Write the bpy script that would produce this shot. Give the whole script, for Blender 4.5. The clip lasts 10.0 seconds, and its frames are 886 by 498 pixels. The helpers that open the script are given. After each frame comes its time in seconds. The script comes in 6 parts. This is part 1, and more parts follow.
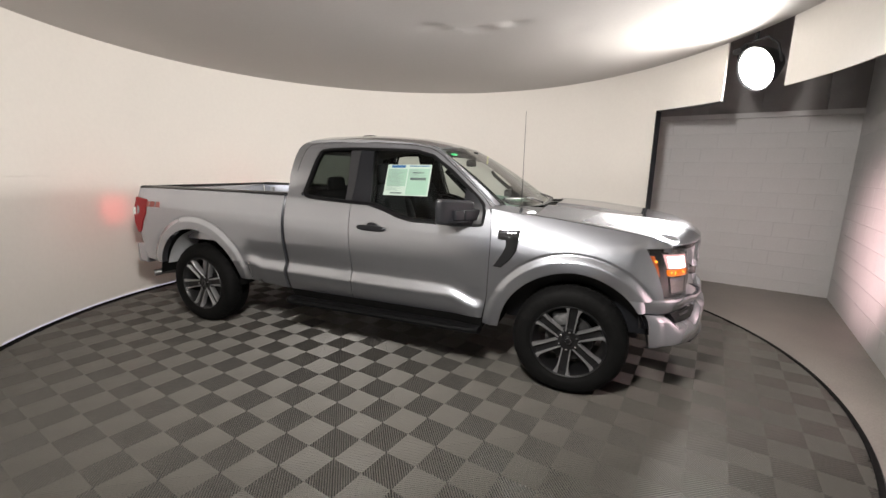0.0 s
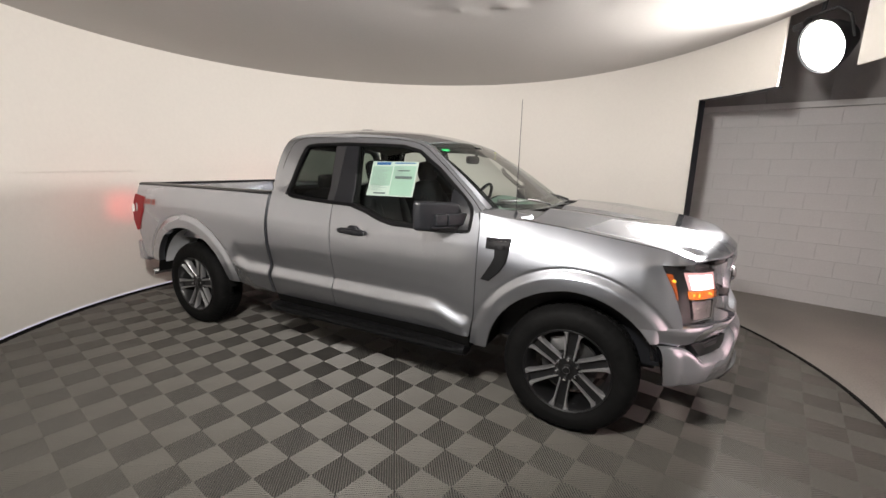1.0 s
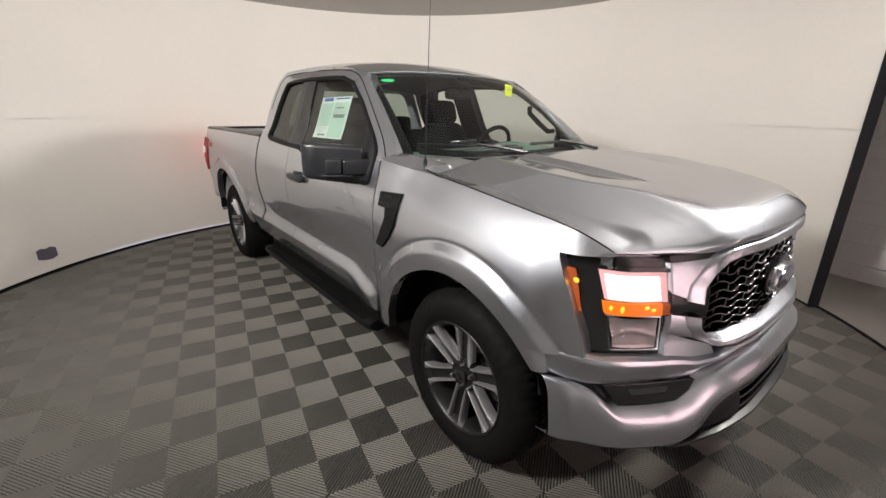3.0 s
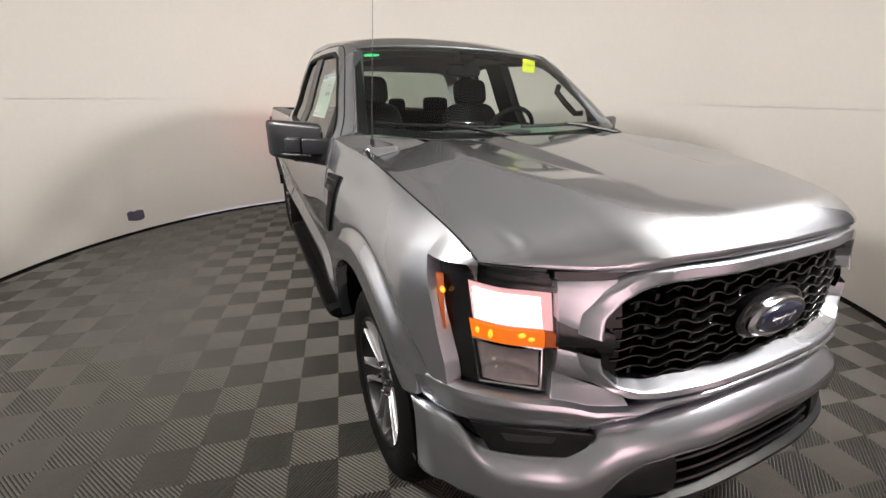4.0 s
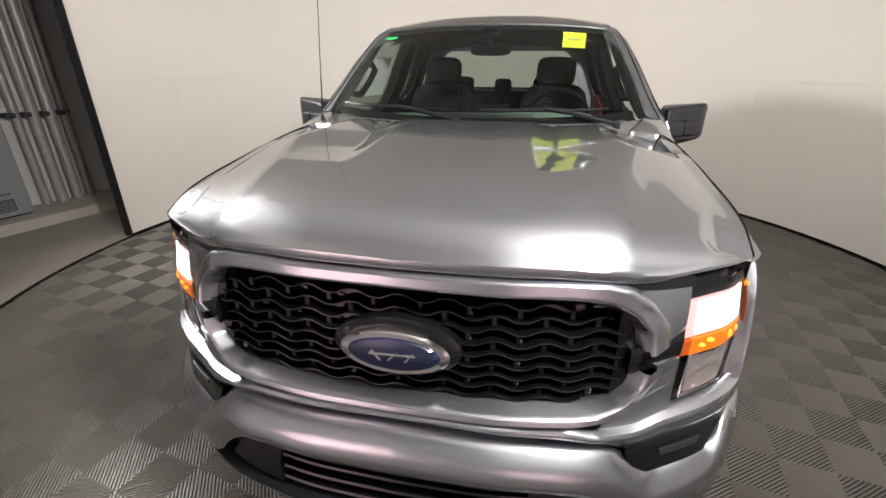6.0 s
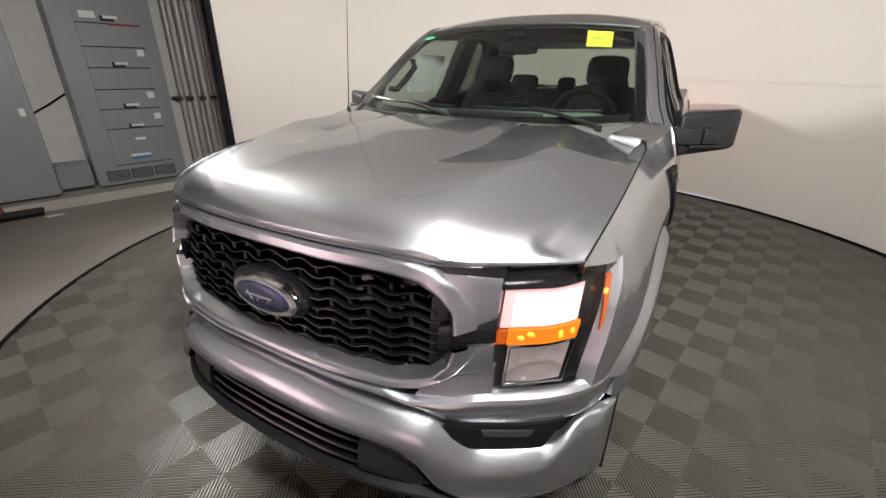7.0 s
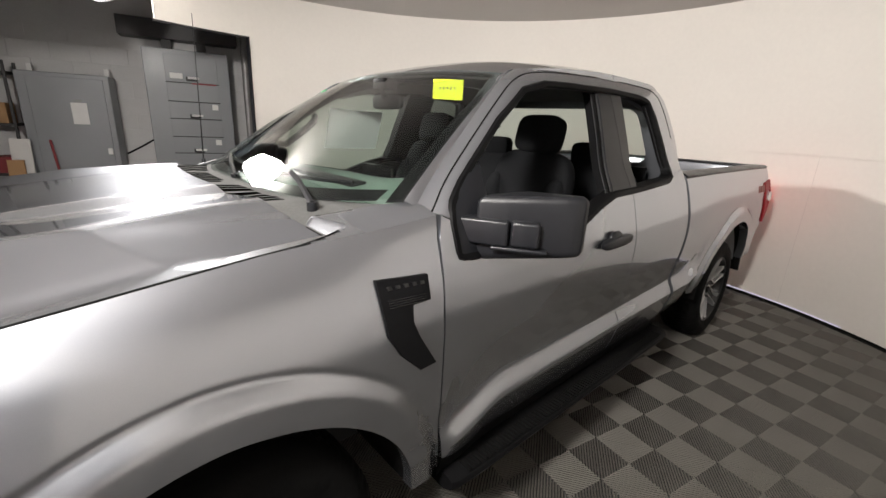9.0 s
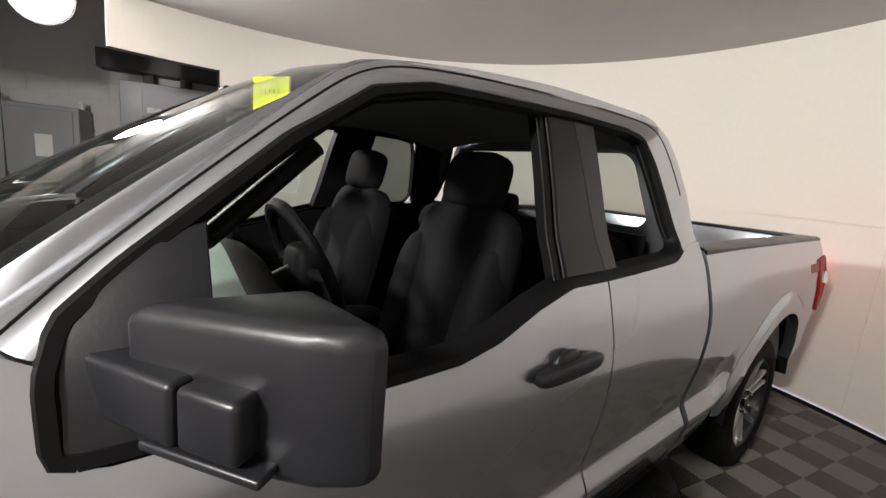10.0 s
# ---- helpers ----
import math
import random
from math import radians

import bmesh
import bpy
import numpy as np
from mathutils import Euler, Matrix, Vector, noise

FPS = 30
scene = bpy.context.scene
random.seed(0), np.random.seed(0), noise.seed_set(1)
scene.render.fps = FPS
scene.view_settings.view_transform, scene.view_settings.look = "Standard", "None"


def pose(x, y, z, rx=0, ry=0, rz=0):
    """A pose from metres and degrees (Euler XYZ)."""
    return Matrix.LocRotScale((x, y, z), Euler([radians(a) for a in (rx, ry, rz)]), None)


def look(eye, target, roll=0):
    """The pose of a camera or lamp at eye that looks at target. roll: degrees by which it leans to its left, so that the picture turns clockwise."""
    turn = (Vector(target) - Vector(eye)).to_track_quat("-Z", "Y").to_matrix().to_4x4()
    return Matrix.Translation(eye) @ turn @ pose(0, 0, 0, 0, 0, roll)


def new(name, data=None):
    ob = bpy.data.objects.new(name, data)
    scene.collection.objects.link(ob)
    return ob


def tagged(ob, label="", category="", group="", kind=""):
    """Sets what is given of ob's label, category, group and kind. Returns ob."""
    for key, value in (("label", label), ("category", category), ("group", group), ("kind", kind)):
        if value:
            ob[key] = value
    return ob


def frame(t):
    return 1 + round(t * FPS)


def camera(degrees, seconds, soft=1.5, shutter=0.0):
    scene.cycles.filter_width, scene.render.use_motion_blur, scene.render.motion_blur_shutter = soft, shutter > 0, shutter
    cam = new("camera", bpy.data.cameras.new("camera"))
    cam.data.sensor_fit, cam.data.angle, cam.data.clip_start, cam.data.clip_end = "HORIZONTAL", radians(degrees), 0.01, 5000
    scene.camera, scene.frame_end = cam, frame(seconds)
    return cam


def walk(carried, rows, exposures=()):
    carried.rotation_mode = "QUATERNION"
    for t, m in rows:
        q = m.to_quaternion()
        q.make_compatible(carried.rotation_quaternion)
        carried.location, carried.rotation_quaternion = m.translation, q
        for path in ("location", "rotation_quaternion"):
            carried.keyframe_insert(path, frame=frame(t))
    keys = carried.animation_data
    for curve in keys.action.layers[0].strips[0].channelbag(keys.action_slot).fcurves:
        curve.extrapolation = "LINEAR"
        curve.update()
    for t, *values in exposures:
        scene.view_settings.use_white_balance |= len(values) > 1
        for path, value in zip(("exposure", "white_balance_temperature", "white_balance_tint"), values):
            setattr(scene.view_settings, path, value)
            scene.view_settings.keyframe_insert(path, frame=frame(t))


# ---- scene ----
cam = camera(93.3, 10.0)
PATH = [
    (0, (0.167, -3.958, 1.646), (-0.536, -2.124, 1.27), 1.3),
    (0.5, (0.24, -3.7, 1.659), (-0.537, -1.896, 1.28), 1.3),
    (1, (0.389, -3.425, 1.663), (-0.496, -1.676, 1.266), 1.4),
    (1.5, (0.638, -3.133, 1.644), (-0.385, -1.469, 1.214), 1.4),
    (2, (0.872, -2.847, 1.605), (-0.296, -1.299, 1.119), 1.5),
    (2.2, (0.951, -2.709, 1.612), (-0.268, -1.216, 1.08), 1.5),
    (3.3, (1.309, -1.801, 1.569), (-0.238, -0.704, 0.934), 0.6),
    (3.5, (1.345, -1.661, 1.555), (-0.25, -0.64, 0.911), 0.8),
    (4, (1.456, -1.305, 1.558), (-0.246, -0.511, 0.87), 0.7),
    (4.5, (1.559, -0.914, 1.57), (-0.227, -0.386, 0.843), 0.1),
    (5, (1.576, -0.52, 1.576), (-0.257, -0.268, 0.816), -0.2),
    (5.5, (1.616, -0.148, 1.565), (-0.23, -0.178, 0.797), 0.5),
    (5.7, (1.663, 0.037, 1.573), (-0.174, -0.132, 0.798), 0.3),
    (6.8, (1.632, 0.783, 1.588), (-0.03, 0.0, 0.798), 1.0),
    (7, (1.579, 0.954, 1.597), (-0.031, 0.076, 0.798), 1.0),
    (7.5, (1.347, 1.28, 1.574), (-0.151, 0.206, 0.796), 1.5),
    (8, (1.004, 1.514, 1.593), (-0.374, 0.273, 0.845), 1.5),
    (8.5, (0.609, 1.712, 1.604), (-0.71, 0.371, 0.924), 2.0),
    (9, (0.162, 1.793, 1.613), (-1.137, 0.383, 1.043), 2.8),
    (9.5, (-0.294, 1.686, 1.618), (-1.594, 0.236, 1.162), 4.2),
    (10, (-0.738, 1.540, 1.597), (-1.972, 0.005, 1.247), 5.0),
]
walk(cam, [(t, look(eye, target, roll)) for t, eye, target, roll in PATH])

# world: a closed, windowless building, so only a trace of light from outside
world = bpy.data.worlds.new("world")
scene.world = world
world.use_nodes = True
world.node_tree.nodes["Background"].inputs[0].default_value = (0.6, 0.62, 0.65, 1)
world.node_tree.nodes["Background"].inputs[1].default_value = 0.02

# plan of the photo booth: a round room; angles are taken round its middle
CX, CY, R = -1.716, -0.104, 3.60
CEIL = 2.97
HEAD = 2.48
OPEN_A, OPEN_B = 47.8, -89.7
NOTCH_A, NOTCH_B = (20.3, 33.1), (-74.6, -62.0)


def booth(deg, r, z):
    return Vector((CX + r * math.cos(radians(deg)), CY + r * math.sin(radians(deg)), z))


def spot(name, eye, target, watts, colour, cone, soft, blend=0.4):
    lamp = bpy.data.lights.new(name, "SPOT")
    lamp.energy, lamp.color, lamp.spot_size, lamp.spot_blend, lamp.shadow_soft_size = watts, colour, radians(cone), blend, soft
    ob = new(name, lamp)
    ob.matrix_world = look(eye, target)
    return ob


# the two studio lamps, high up in the notches of the wall
spot("studio_light", booth(26.8, R - 0.02, 2.78), booth(206.8, 0.6, 1.4), 580, (1.0, 0.95, 0.90), 168, 0.2, 0.85)
spot("studio_light", booth(-68.2, R - 0.02, 2.78), booth(111.8, 0.6, 1.4), 595, (1.0, 0.95, 0.90), 168, 0.2, 0.85)
# low beams: they fall on the block wall ahead of the truck
for y, far in ((-0.735, (2.4, -0.85, 0.93)), (0.735, (2.75, 1.42, 0.95))):
    spot("headlight_beam", (0.75, y, 1.06), far, 330, (1.0, 0.66, 0.68), 56, 0.04, 1.0)
# tail lights: each throws a small red patch on the booth wall behind it
for y in (-0.905, 0.905):
    spot("tail_light_beam", (-4.56, y, 1.15), (-5.25, y * 0.80, 1.09), 13, (1.0, 0.03, 0.05), 40, 0.08, 1.0)
scene.view_settings.exposure = 0.0


# ---- materials ----
def material(name, colour, rough=0.5, metal=0.0, coat=0.0, vary=0.08, scale=6.0, grain=120.0, bump=0.0, bump_scale=60.0, **more):
    """A surface with a stain-sized and a grain-sized variation of its colour and gloss, and fine relief."""
    m = bpy.data.materials.new(name)
    m.use_nodes = True
    nodes, links = m.node_tree.nodes, m.node_tree.links
    p = nodes["Principled BSDF"]
    p.inputs["Metallic"].default_value = metal
    p.inputs["Coat Weight"].default_value = coat
    p.inputs["Coat Roughness"].default_value = 0.03
    for key, value in more.items():
        p.inputs[key.replace("_", " ")].default_value = value
    at = nodes.new("ShaderNodeTexCoord")
    big, small = nodes.new("ShaderNodeTexNoise"), nodes.new("ShaderNodeTexNoise")
    big.inputs["Scale"].default_value, big.inputs["Detail"].default_value = scale, 4
    small.inputs["Scale"].default_value, small.inputs["Detail"].default_value = grain, 2
    for n in (big, small):
        links.new(at.outputs["Object"], n.inputs["Vector"])
    mix = nodes.new("ShaderNodeMath")
    mix.operation = "MULTIPLY_ADD"
    links.new(big.outputs["Fac"], mix.inputs[0])
    mix.inputs[1].default_value = 0.6
    half = nodes.new("ShaderNodeMath")
    half.operation = "MULTIPLY"
    half.inputs[1].default_value = 0.4
    links.new(small.outputs["Fac"], half.inputs[0])
    links.new(half.outputs[0], mix.inputs[2])
    ramp = nodes.new("ShaderNodeMapRange")
    ramp.inputs["From Min"].default_value, ramp.inputs["From Max"].default_value = 0.3, 0.7
    ramp.inputs["To Min"].default_value, ramp.inputs["To Max"].default_value = 1 - vary, 1 + vary
    links.new(mix.outputs[0], ramp.inputs["Value"])
    tint = nodes.new("ShaderNodeVectorMath")
    tint.operation = "SCALE"
    tint.inputs[0].default_value = colour
    links.new(ramp.outputs[0], tint.inputs["Scale"])
    links.new(tint.outputs[0], p.inputs["Base Color"])
    gloss = nodes.new("ShaderNodeMapRange")
    gloss.inputs["From Min"].default_value, gloss.inputs["From Max"].default_value = 0.3, 0.7
    gloss.inputs["To Min"].default_value, gloss.inputs["To Max"].default_value = max(rough - 0.06, 0.02), min(rough + 0.06, 1)
    links.new(big.outputs["Fac"], gloss.inputs["Value"])
    links.new(gloss.outputs[0], p.inputs["Roughness"])
    if bump:
        relief, b = nodes.new("ShaderNodeTexNoise"), nodes.new("ShaderNodeBump")
        relief.inputs["Scale"].default_value, relief.inputs["Detail"].default_value = bump_scale, 4
        links.new(at.outputs["Object"], relief.inputs["Vector"])
        b.inputs["Strength"].default_value, b.inputs["Distance"].default_value = bump, 0.01
        links.new(relief.outputs["Fac"], b.inputs["Height"])
        links.new(b.outputs["Normal"], p.inputs["Normal"])
    return m


def glow(name, colour, strength, base=0.35):
    m = bpy.data.materials.new(name)
    m.use_nodes = True
    nodes, links = m.node_tree.nodes, m.node_tree.links
    p = nodes["Principled BSDF"]
    p.inputs["Base Color"].default_value = (*[c * base for c in colour], 1)
    p.inputs["Emission Color"].default_value = (*colour, 1)
    p.inputs["Emission Strength"].default_value = strength
    return m


def glass(name, colour, rough=0.0, clear=0.9):
    """Thin glazing: mostly clear with a mirror gloss by Fresnel."""
    m = bpy.data.materials.new(name)
    m.use_nodes = True
    nodes, links = m.node_tree.nodes, m.node_tree.links
    nodes.remove(nodes["Principled BSDF"])
    see, shine, mix, face = (nodes.new(k) for k in ("ShaderNodeBsdfTransparent", "ShaderNodeBsdfGlossy", "ShaderNodeMixShader", "ShaderNodeLayerWeight"))
    power, fr = nodes.new("ShaderNodeMath"), nodes.new("ShaderNodeMath")
    power.operation, fr.operation = "POWER", "MULTIPLY_ADD"
    power.inputs[1].default_value, fr.inputs[1].default_value, fr.inputs[2].default_value = 4.6, 0.95, 0.026
    links.new(face.outputs["Facing"], power.inputs[0])
    links.new(power.outputs[0], fr.inputs[0])
    see.inputs[0].default_value = (*[c * clear for c in colour], 1)
    shine.inputs["Roughness"].default_value = rough
    links.new(fr.outputs[0], mix.inputs[0])
    links.new(see.outputs[0], mix.inputs[1])
    links.new(shine.outputs[0], mix.inputs[2])
    links.new(mix.outputs[0], nodes["Material Output"].inputs["Surface"])
    return m


def metallic_paint(name, colour, rough, flake):
    """Silver base coat: metal flakes in a soft lobe over a little diffuse pigment, under a clear varnish."""
    m = bpy.data.materials.new(name)
    m.use_nodes = True
    nodes, links = m.node_tree.nodes, m.node_tree.links
    nodes.remove(nodes["Principled BSDF"])
    at, grain, cloud = (nodes.new(k) for k in ("ShaderNodeTexCoord", "ShaderNodeTexNoise", "ShaderNodeTexNoise"))
    grain.inputs["Scale"].default_value, grain.inputs["Detail"].default_value = 900, 1
    cloud.inputs["Scale"].default_value, cloud.inputs["Detail"].default_value = 1.3, 3
    total, ramp, tint = nodes.new("ShaderNodeMath"), nodes.new("ShaderNodeMapRange"), nodes.new("ShaderNodeVectorMath")
    tint.operation = "SCALE"
    tint.inputs[0].default_value = colour
    ramp.inputs["From Min"].default_value, ramp.inputs["From Max"].default_value = 0.6, 1.4
    ramp.inputs["To Min"].default_value, ramp.inputs["To Max"].default_value = 0.94, 1.06
    for n, q in ((grain, 0), (cloud, 1)):
        links.new(at.outputs["Object"], n.inputs["Vector"])
        links.new(n.outputs["Fac"], total.inputs[q])
    links.new(total.outputs[0], ramp.inputs["Value"])
    links.new(ramp.outputs[0], tint.inputs["Scale"])
    dull, metal, haze, varnish = (nodes.new(k) for k in ("ShaderNodeBsdfDiffuse", "ShaderNodeBsdfAnisotropic", "ShaderNodeBsdfAnisotropic", "ShaderNodeBsdfAnisotropic"))
    metal.distribution, haze.distribution, varnish.distribution = "BECKMANN", "BECKMANN", "GGX"
    haze.inputs["Roughness"].default_value = 2.0 * rough
    metal.inputs["Roughness"].default_value, varnish.inputs["Roughness"].default_value = rough, 0.05
    links.new(tint.outputs[0], dull.inputs["Color"])
    links.new(tint.outputs[0], metal.inputs["Color"])
    links.new(tint.outputs[0], haze.inputs["Color"])
    both = nodes.new("ShaderNodeMixShader")
    both.inputs[0].default_value = 0.28
    links.new(metal.outputs[0], both.inputs[1])
    links.new(haze.outputs[0], both.inputs[2])
    base, top, edge = nodes.new("ShaderNodeMixShader"), nodes.new("ShaderNodeMixShader"), nodes.new("ShaderNodeLayerWeight")
    steep, gain = nodes.new("ShaderNodeMath"), nodes.new("ShaderNodeMath")
    steep.operation, gain.operation = "POWER", "MULTIPLY_ADD"
    steep.inputs[1].default_value, gain.inputs[1].default_value, gain.inputs[2].default_value = 3.6, 0.95, 0.06
    base.inputs[0].default_value = flake
    links.new(dull.outputs[0], base.inputs[1])
    links.new(both.outputs[0], base.inputs[2])
    links.new(edge.outputs["Facing"], steep.inputs[0])
    links.new(steep.outputs[0], gain.inputs[0])
    links.new(gain.outputs[0], top.inputs[0])
    links.new(base.outputs[0], top.inputs[1])
    links.new(varnish.outputs[0], top.inputs[2])
    links.new(top.outputs[0], nodes["Material Output"].inputs["Surface"])
    return m


PAINT = metallic_paint("silver_paint", (0.49, 0.51, 0.555), 0.23, 0.94)
BLACK_GLOSS = material("gloss_black_plastic", (0.006, 0.006, 0.007), 0.13, vary=0.1)
BLACK_PLASTIC = material("textured_black_plastic", (0.009, 0.0096, 0.0118), 0.34, Specular_IOR_Level=0.35, vary=0.15, bump=0.03, bump_scale=150)
DARK_TRIM = material("dark_trim", (0.02, 0.02, 0.022), 0.4, vary=0.15)
RUBBER = material("rubber", (0.006, 0.006, 0.006), 0.65, Specular_IOR_Level=0.07, vary=0.25, scale=12, bump=0.03, bump_scale=90)
ALLOY = material("machined_alloy", (0.46, 0.46, 0.47), 0.36, metal=0.85, vary=0.04)
ALLOY_DARK = material("dark_painted_alloy", (0.005, 0.005, 0.0055), 0.4, metal=0.0, vary=0.1)
CHROME = material("chrome", (0.72, 0.72, 0.74), 0.11, metal=1.0, vary=0.03)
STEEL = material("dull_steel", (0.25, 0.25, 0.25), 0.45, metal=0.8, vary=0.2)
WALL_PAINT = material("cream_wall_paint", (0.74, 0.71, 0.662), 0.55, vary=0.03, scale=0.9, grain=25, bump=0.03, bump_scale=14)
CEIL_PAINT = material("ceiling_fabric", (0.49, 0.472, 0.455), 0.7, vary=0.04, scale=0.8, grain=30, bump=0.08, bump_scale=5)
BLOCK_PAINT = material("grey_block_paint", (0.58, 0.575, 0.572), 0.6, vary=0.06, scale=2.5, grain=60, bump=0.2, bump_scale=70)
CONCRETE = material("worn_concrete", (0.25, 0.232, 0.21), 0.5, vary=0.22, scale=1.6, grain=70, bump=0.1, bump_scale=50)
TILE = material("ribbed_floor_tile", (0.110, 0.104, 0.092), 0.42, vary=0.10, scale=3, grain=80)


# ---- helpers for meshes ----
def link(name, bm, mat, smooth=False, sharp=38):
    me = bpy.data.meshes.new(name)
    bm.to_mesh(me)
    bm.free()
    for m in mat if isinstance(mat, (list, tuple)) else [mat]:
        me.materials.append(m)
    if smooth:
        me.shade_smooth()
        me.set_sharp_from_angle(angle=radians(sharp))
    return new(name, me)


def part(name, bm, mat, parent, label="", smooth=True, sharp=38):
    ob = link(name, bm, mat, smooth, sharp)
    ob.parent = parent
    ob.matrix_parent_inverse = parent.matrix_world.inverted() if parent.parent is None else Matrix()
    return tagged(ob, label)


def box(bm, lo, hi, bevel=0.0, m=None, seg=2):
    """A box from corner to corner, its edges rounded."""
    made = bmesh.ops.create_cube(bm, size=1)["verts"]
    size, mid = Vector(hi) - Vector(lo), (Vector(hi) + Vector(lo)) / 2
    for v in made:
        v.co = Vector((v.co.x * size.x, v.co.y * size.y, v.co.z * size.z)) + mid
    verts = set(made)
    if bevel:
        edges = list({e for v in made for e in v.link_edges})
        r = bmesh.ops.bevel(bm, geom=edges, offset=bevel, segments=seg, affect="EDGES", profile=0.5)
        verts = {v for f in r["faces"] for v in f.verts} | {v for v in made if v.is_valid}
    if m is not None:
        for v in verts:
            v.co = m @ v.co
    return verts


def rod(bm, a, b, r, n=12, r2=None):
    """A round bar from a to b."""
    a, b = Vector(a), Vector(b)
    m = Matrix.Translation((a + b) / 2) @ (b - a).to_track_quat("Z", "Y").to_matrix().to_4x4()
    return bmesh.ops.create_cone(bm, cap_ends=True, segments=n, radius1=r, radius2=r if r2 is None else r2, depth=(b - a).length, matrix=m)["verts"]


def plate(bm, pts3, inward, thick):
    """A solid plate: its face, a chamfer and its edges."""
    mid = sum((Vector(p) for p in pts3), Vector()) / len(pts3)
    w = Vector(inward)
    a = [bm.verts.new(Vector(p) + (mid - Vector(p)).normalized() * min(0.004, (mid - Vector(p)).length * 0.3)) for p in pts3]
    b = [bm.verts.new(Vector(p) + w * 0.003) for p in pts3]
    c = [bm.verts.new(Vector(p) + w * thick) for p in pts3]
    bm.faces.new(a)
    for A, B in ((a, b), (b, c)):
        for k in range(len(a)):
            bm.faces.new((A[k], B[k], B[(k + 1) % len(a)], A[(k + 1) % len(a)]))
    bmesh.ops.recalc_face_normals(bm, faces=bm.faces)


def tube(bm, pts, r, n=8):
    """A bent round bar along points."""
    pts = [Vector(p) for p in pts]
    rows = []
    for k, p in enumerate(pts):
        d = (pts[min(k + 1, len(pts) - 1)] - pts[max(k - 1, 0)]).normalized()
        q = d.to_track_quat("Z", "Y")
        rows.append([bm.verts.new(p + q @ Vector((r * math.cos(2 * math.pi * i / n), r * math.sin(2 * math.pi * i / n), 0))) for i in range(n)])
    for a, b in zip(rows, rows[1:]):
        for i in range(n):
            bm.faces.new((a[i], a[(i + 1) % n], b[(i + 1) % n], b[i]))
    bm.faces.new(rows[0][::-1])
    bm.faces.new(rows[-1])


def blob(bm, mid, half, power=3.0, m=None, n=20):
    """A soft box: a superellipsoid."""
    rows = []
    def sp(c, p):
        return math.copysign(abs(c) ** (2 / p), c)
    for i in range(n + 1):
        b = -math.pi / 2 + math.pi * i / n
        row = []
        for k in range(2 * n):
            a = math.pi * k / n
            p = Vector((half[0] * sp(math.cos(b), power) * sp(math.cos(a), power), half[1] * sp(math.cos(b), power) * sp(math.sin(a), power), half[2] * sp(math.sin(b), power)))
            p = (m @ p if m is not None else p) + Vector(mid)
            row.append(bm.verts.new(p))
        rows.append(row)
    for a, b in zip(rows, rows[1:]):
        for k in range(2 * n):
            bm.faces.new((a[k], a[(k + 1) % (2 * n)], b[(k + 1) % (2 * n)], b[k]))
    bmesh.ops.remove_doubles(bm, verts=bm.verts, dist=1e-5)
    bmesh.ops.recalc_face_normals(bm, faces=bm.faces)


def ring_wall(name, a0, a1, z0, z1, r, thick, mat, step=1.0):
    """A stretch of round wall between two angles and two heights, with thickness."""
    bm = bmesh.new()
    n = max(2, int(abs(a1 - a0) / step))
    cols = []
    for i in range(n + 1):
        d = a0 + (a1 - a0) * i / n
        cols.append([bm.verts.new(booth(d, rr, z)) for rr, z in ((r, z0), (r, z1), (r + thick, z1), (r + thick, z0))])
    for p, q in zip(cols, cols[1:]):
        for k in range(4):
            bm.faces.new((p[k], p[(k + 1) % 4], q[(k + 1) % 4], q[k]))
    bm.faces.new(cols[0])
    bm.faces.new(cols[-1][::-1])
    bmesh.ops.recalc_face_normals(bm, faces=bm.faces)
    return tagged(link(name, bm, mat, True), kind="structure")


# ---- the booth: floor disc, round wall with a wide opening, header and ceiling ----
WT = 0.06
TOP = 3.20
SEAM = 1.49
ring_wall("wall_round_lower", OPEN_A, OPEN_B + 360, 0.0, SEAM - 0.002, R, 0.012, WALL_PAINT)
ring_wall("wall_round_upper", OPEN_A, OPEN_B + 360, SEAM + 0.002, TOP, R, 0.012, WALL_PAINT)
ring_wall("wall_round_core", OPEN_A, OPEN_B + 360, 0.0, TOP, R + 0.014, WT, WALL_PAINT)
ring_wall("wall_header_side", NOTCH_A[1], OPEN_A, HEAD, TOP, R, 0.02, WALL_PAINT)
ring_wall("wall_header_far", OPEN_B, NOTCH_B[0], HEAD, TOP, R, 0.02, WALL_PAINT)
ring_wall("wall_header_front", NOTCH_B[1], NOTCH_A[0], HEAD + 0.02, TOP, R, 0.02, WALL_PAINT)


def ceil_edge(deg):
    """Height of the ceiling's rim: it climbs over the wide opening."""
    return CEIL + 0.15 * max(0.0, math.cos(radians(deg - 15))) ** 3


# outside ground and the building round the booth, turned by the building's own angle
YAW = -13.5
ROOM = pose(CX, CY, 0, 0, 0, YAW)


def room_box(name, lo, hi, mat):
    bm = bmesh.new()
    box(bm, lo, hi, m=ROOM)
    return tagged(link(name, bm, mat), kind="structure")


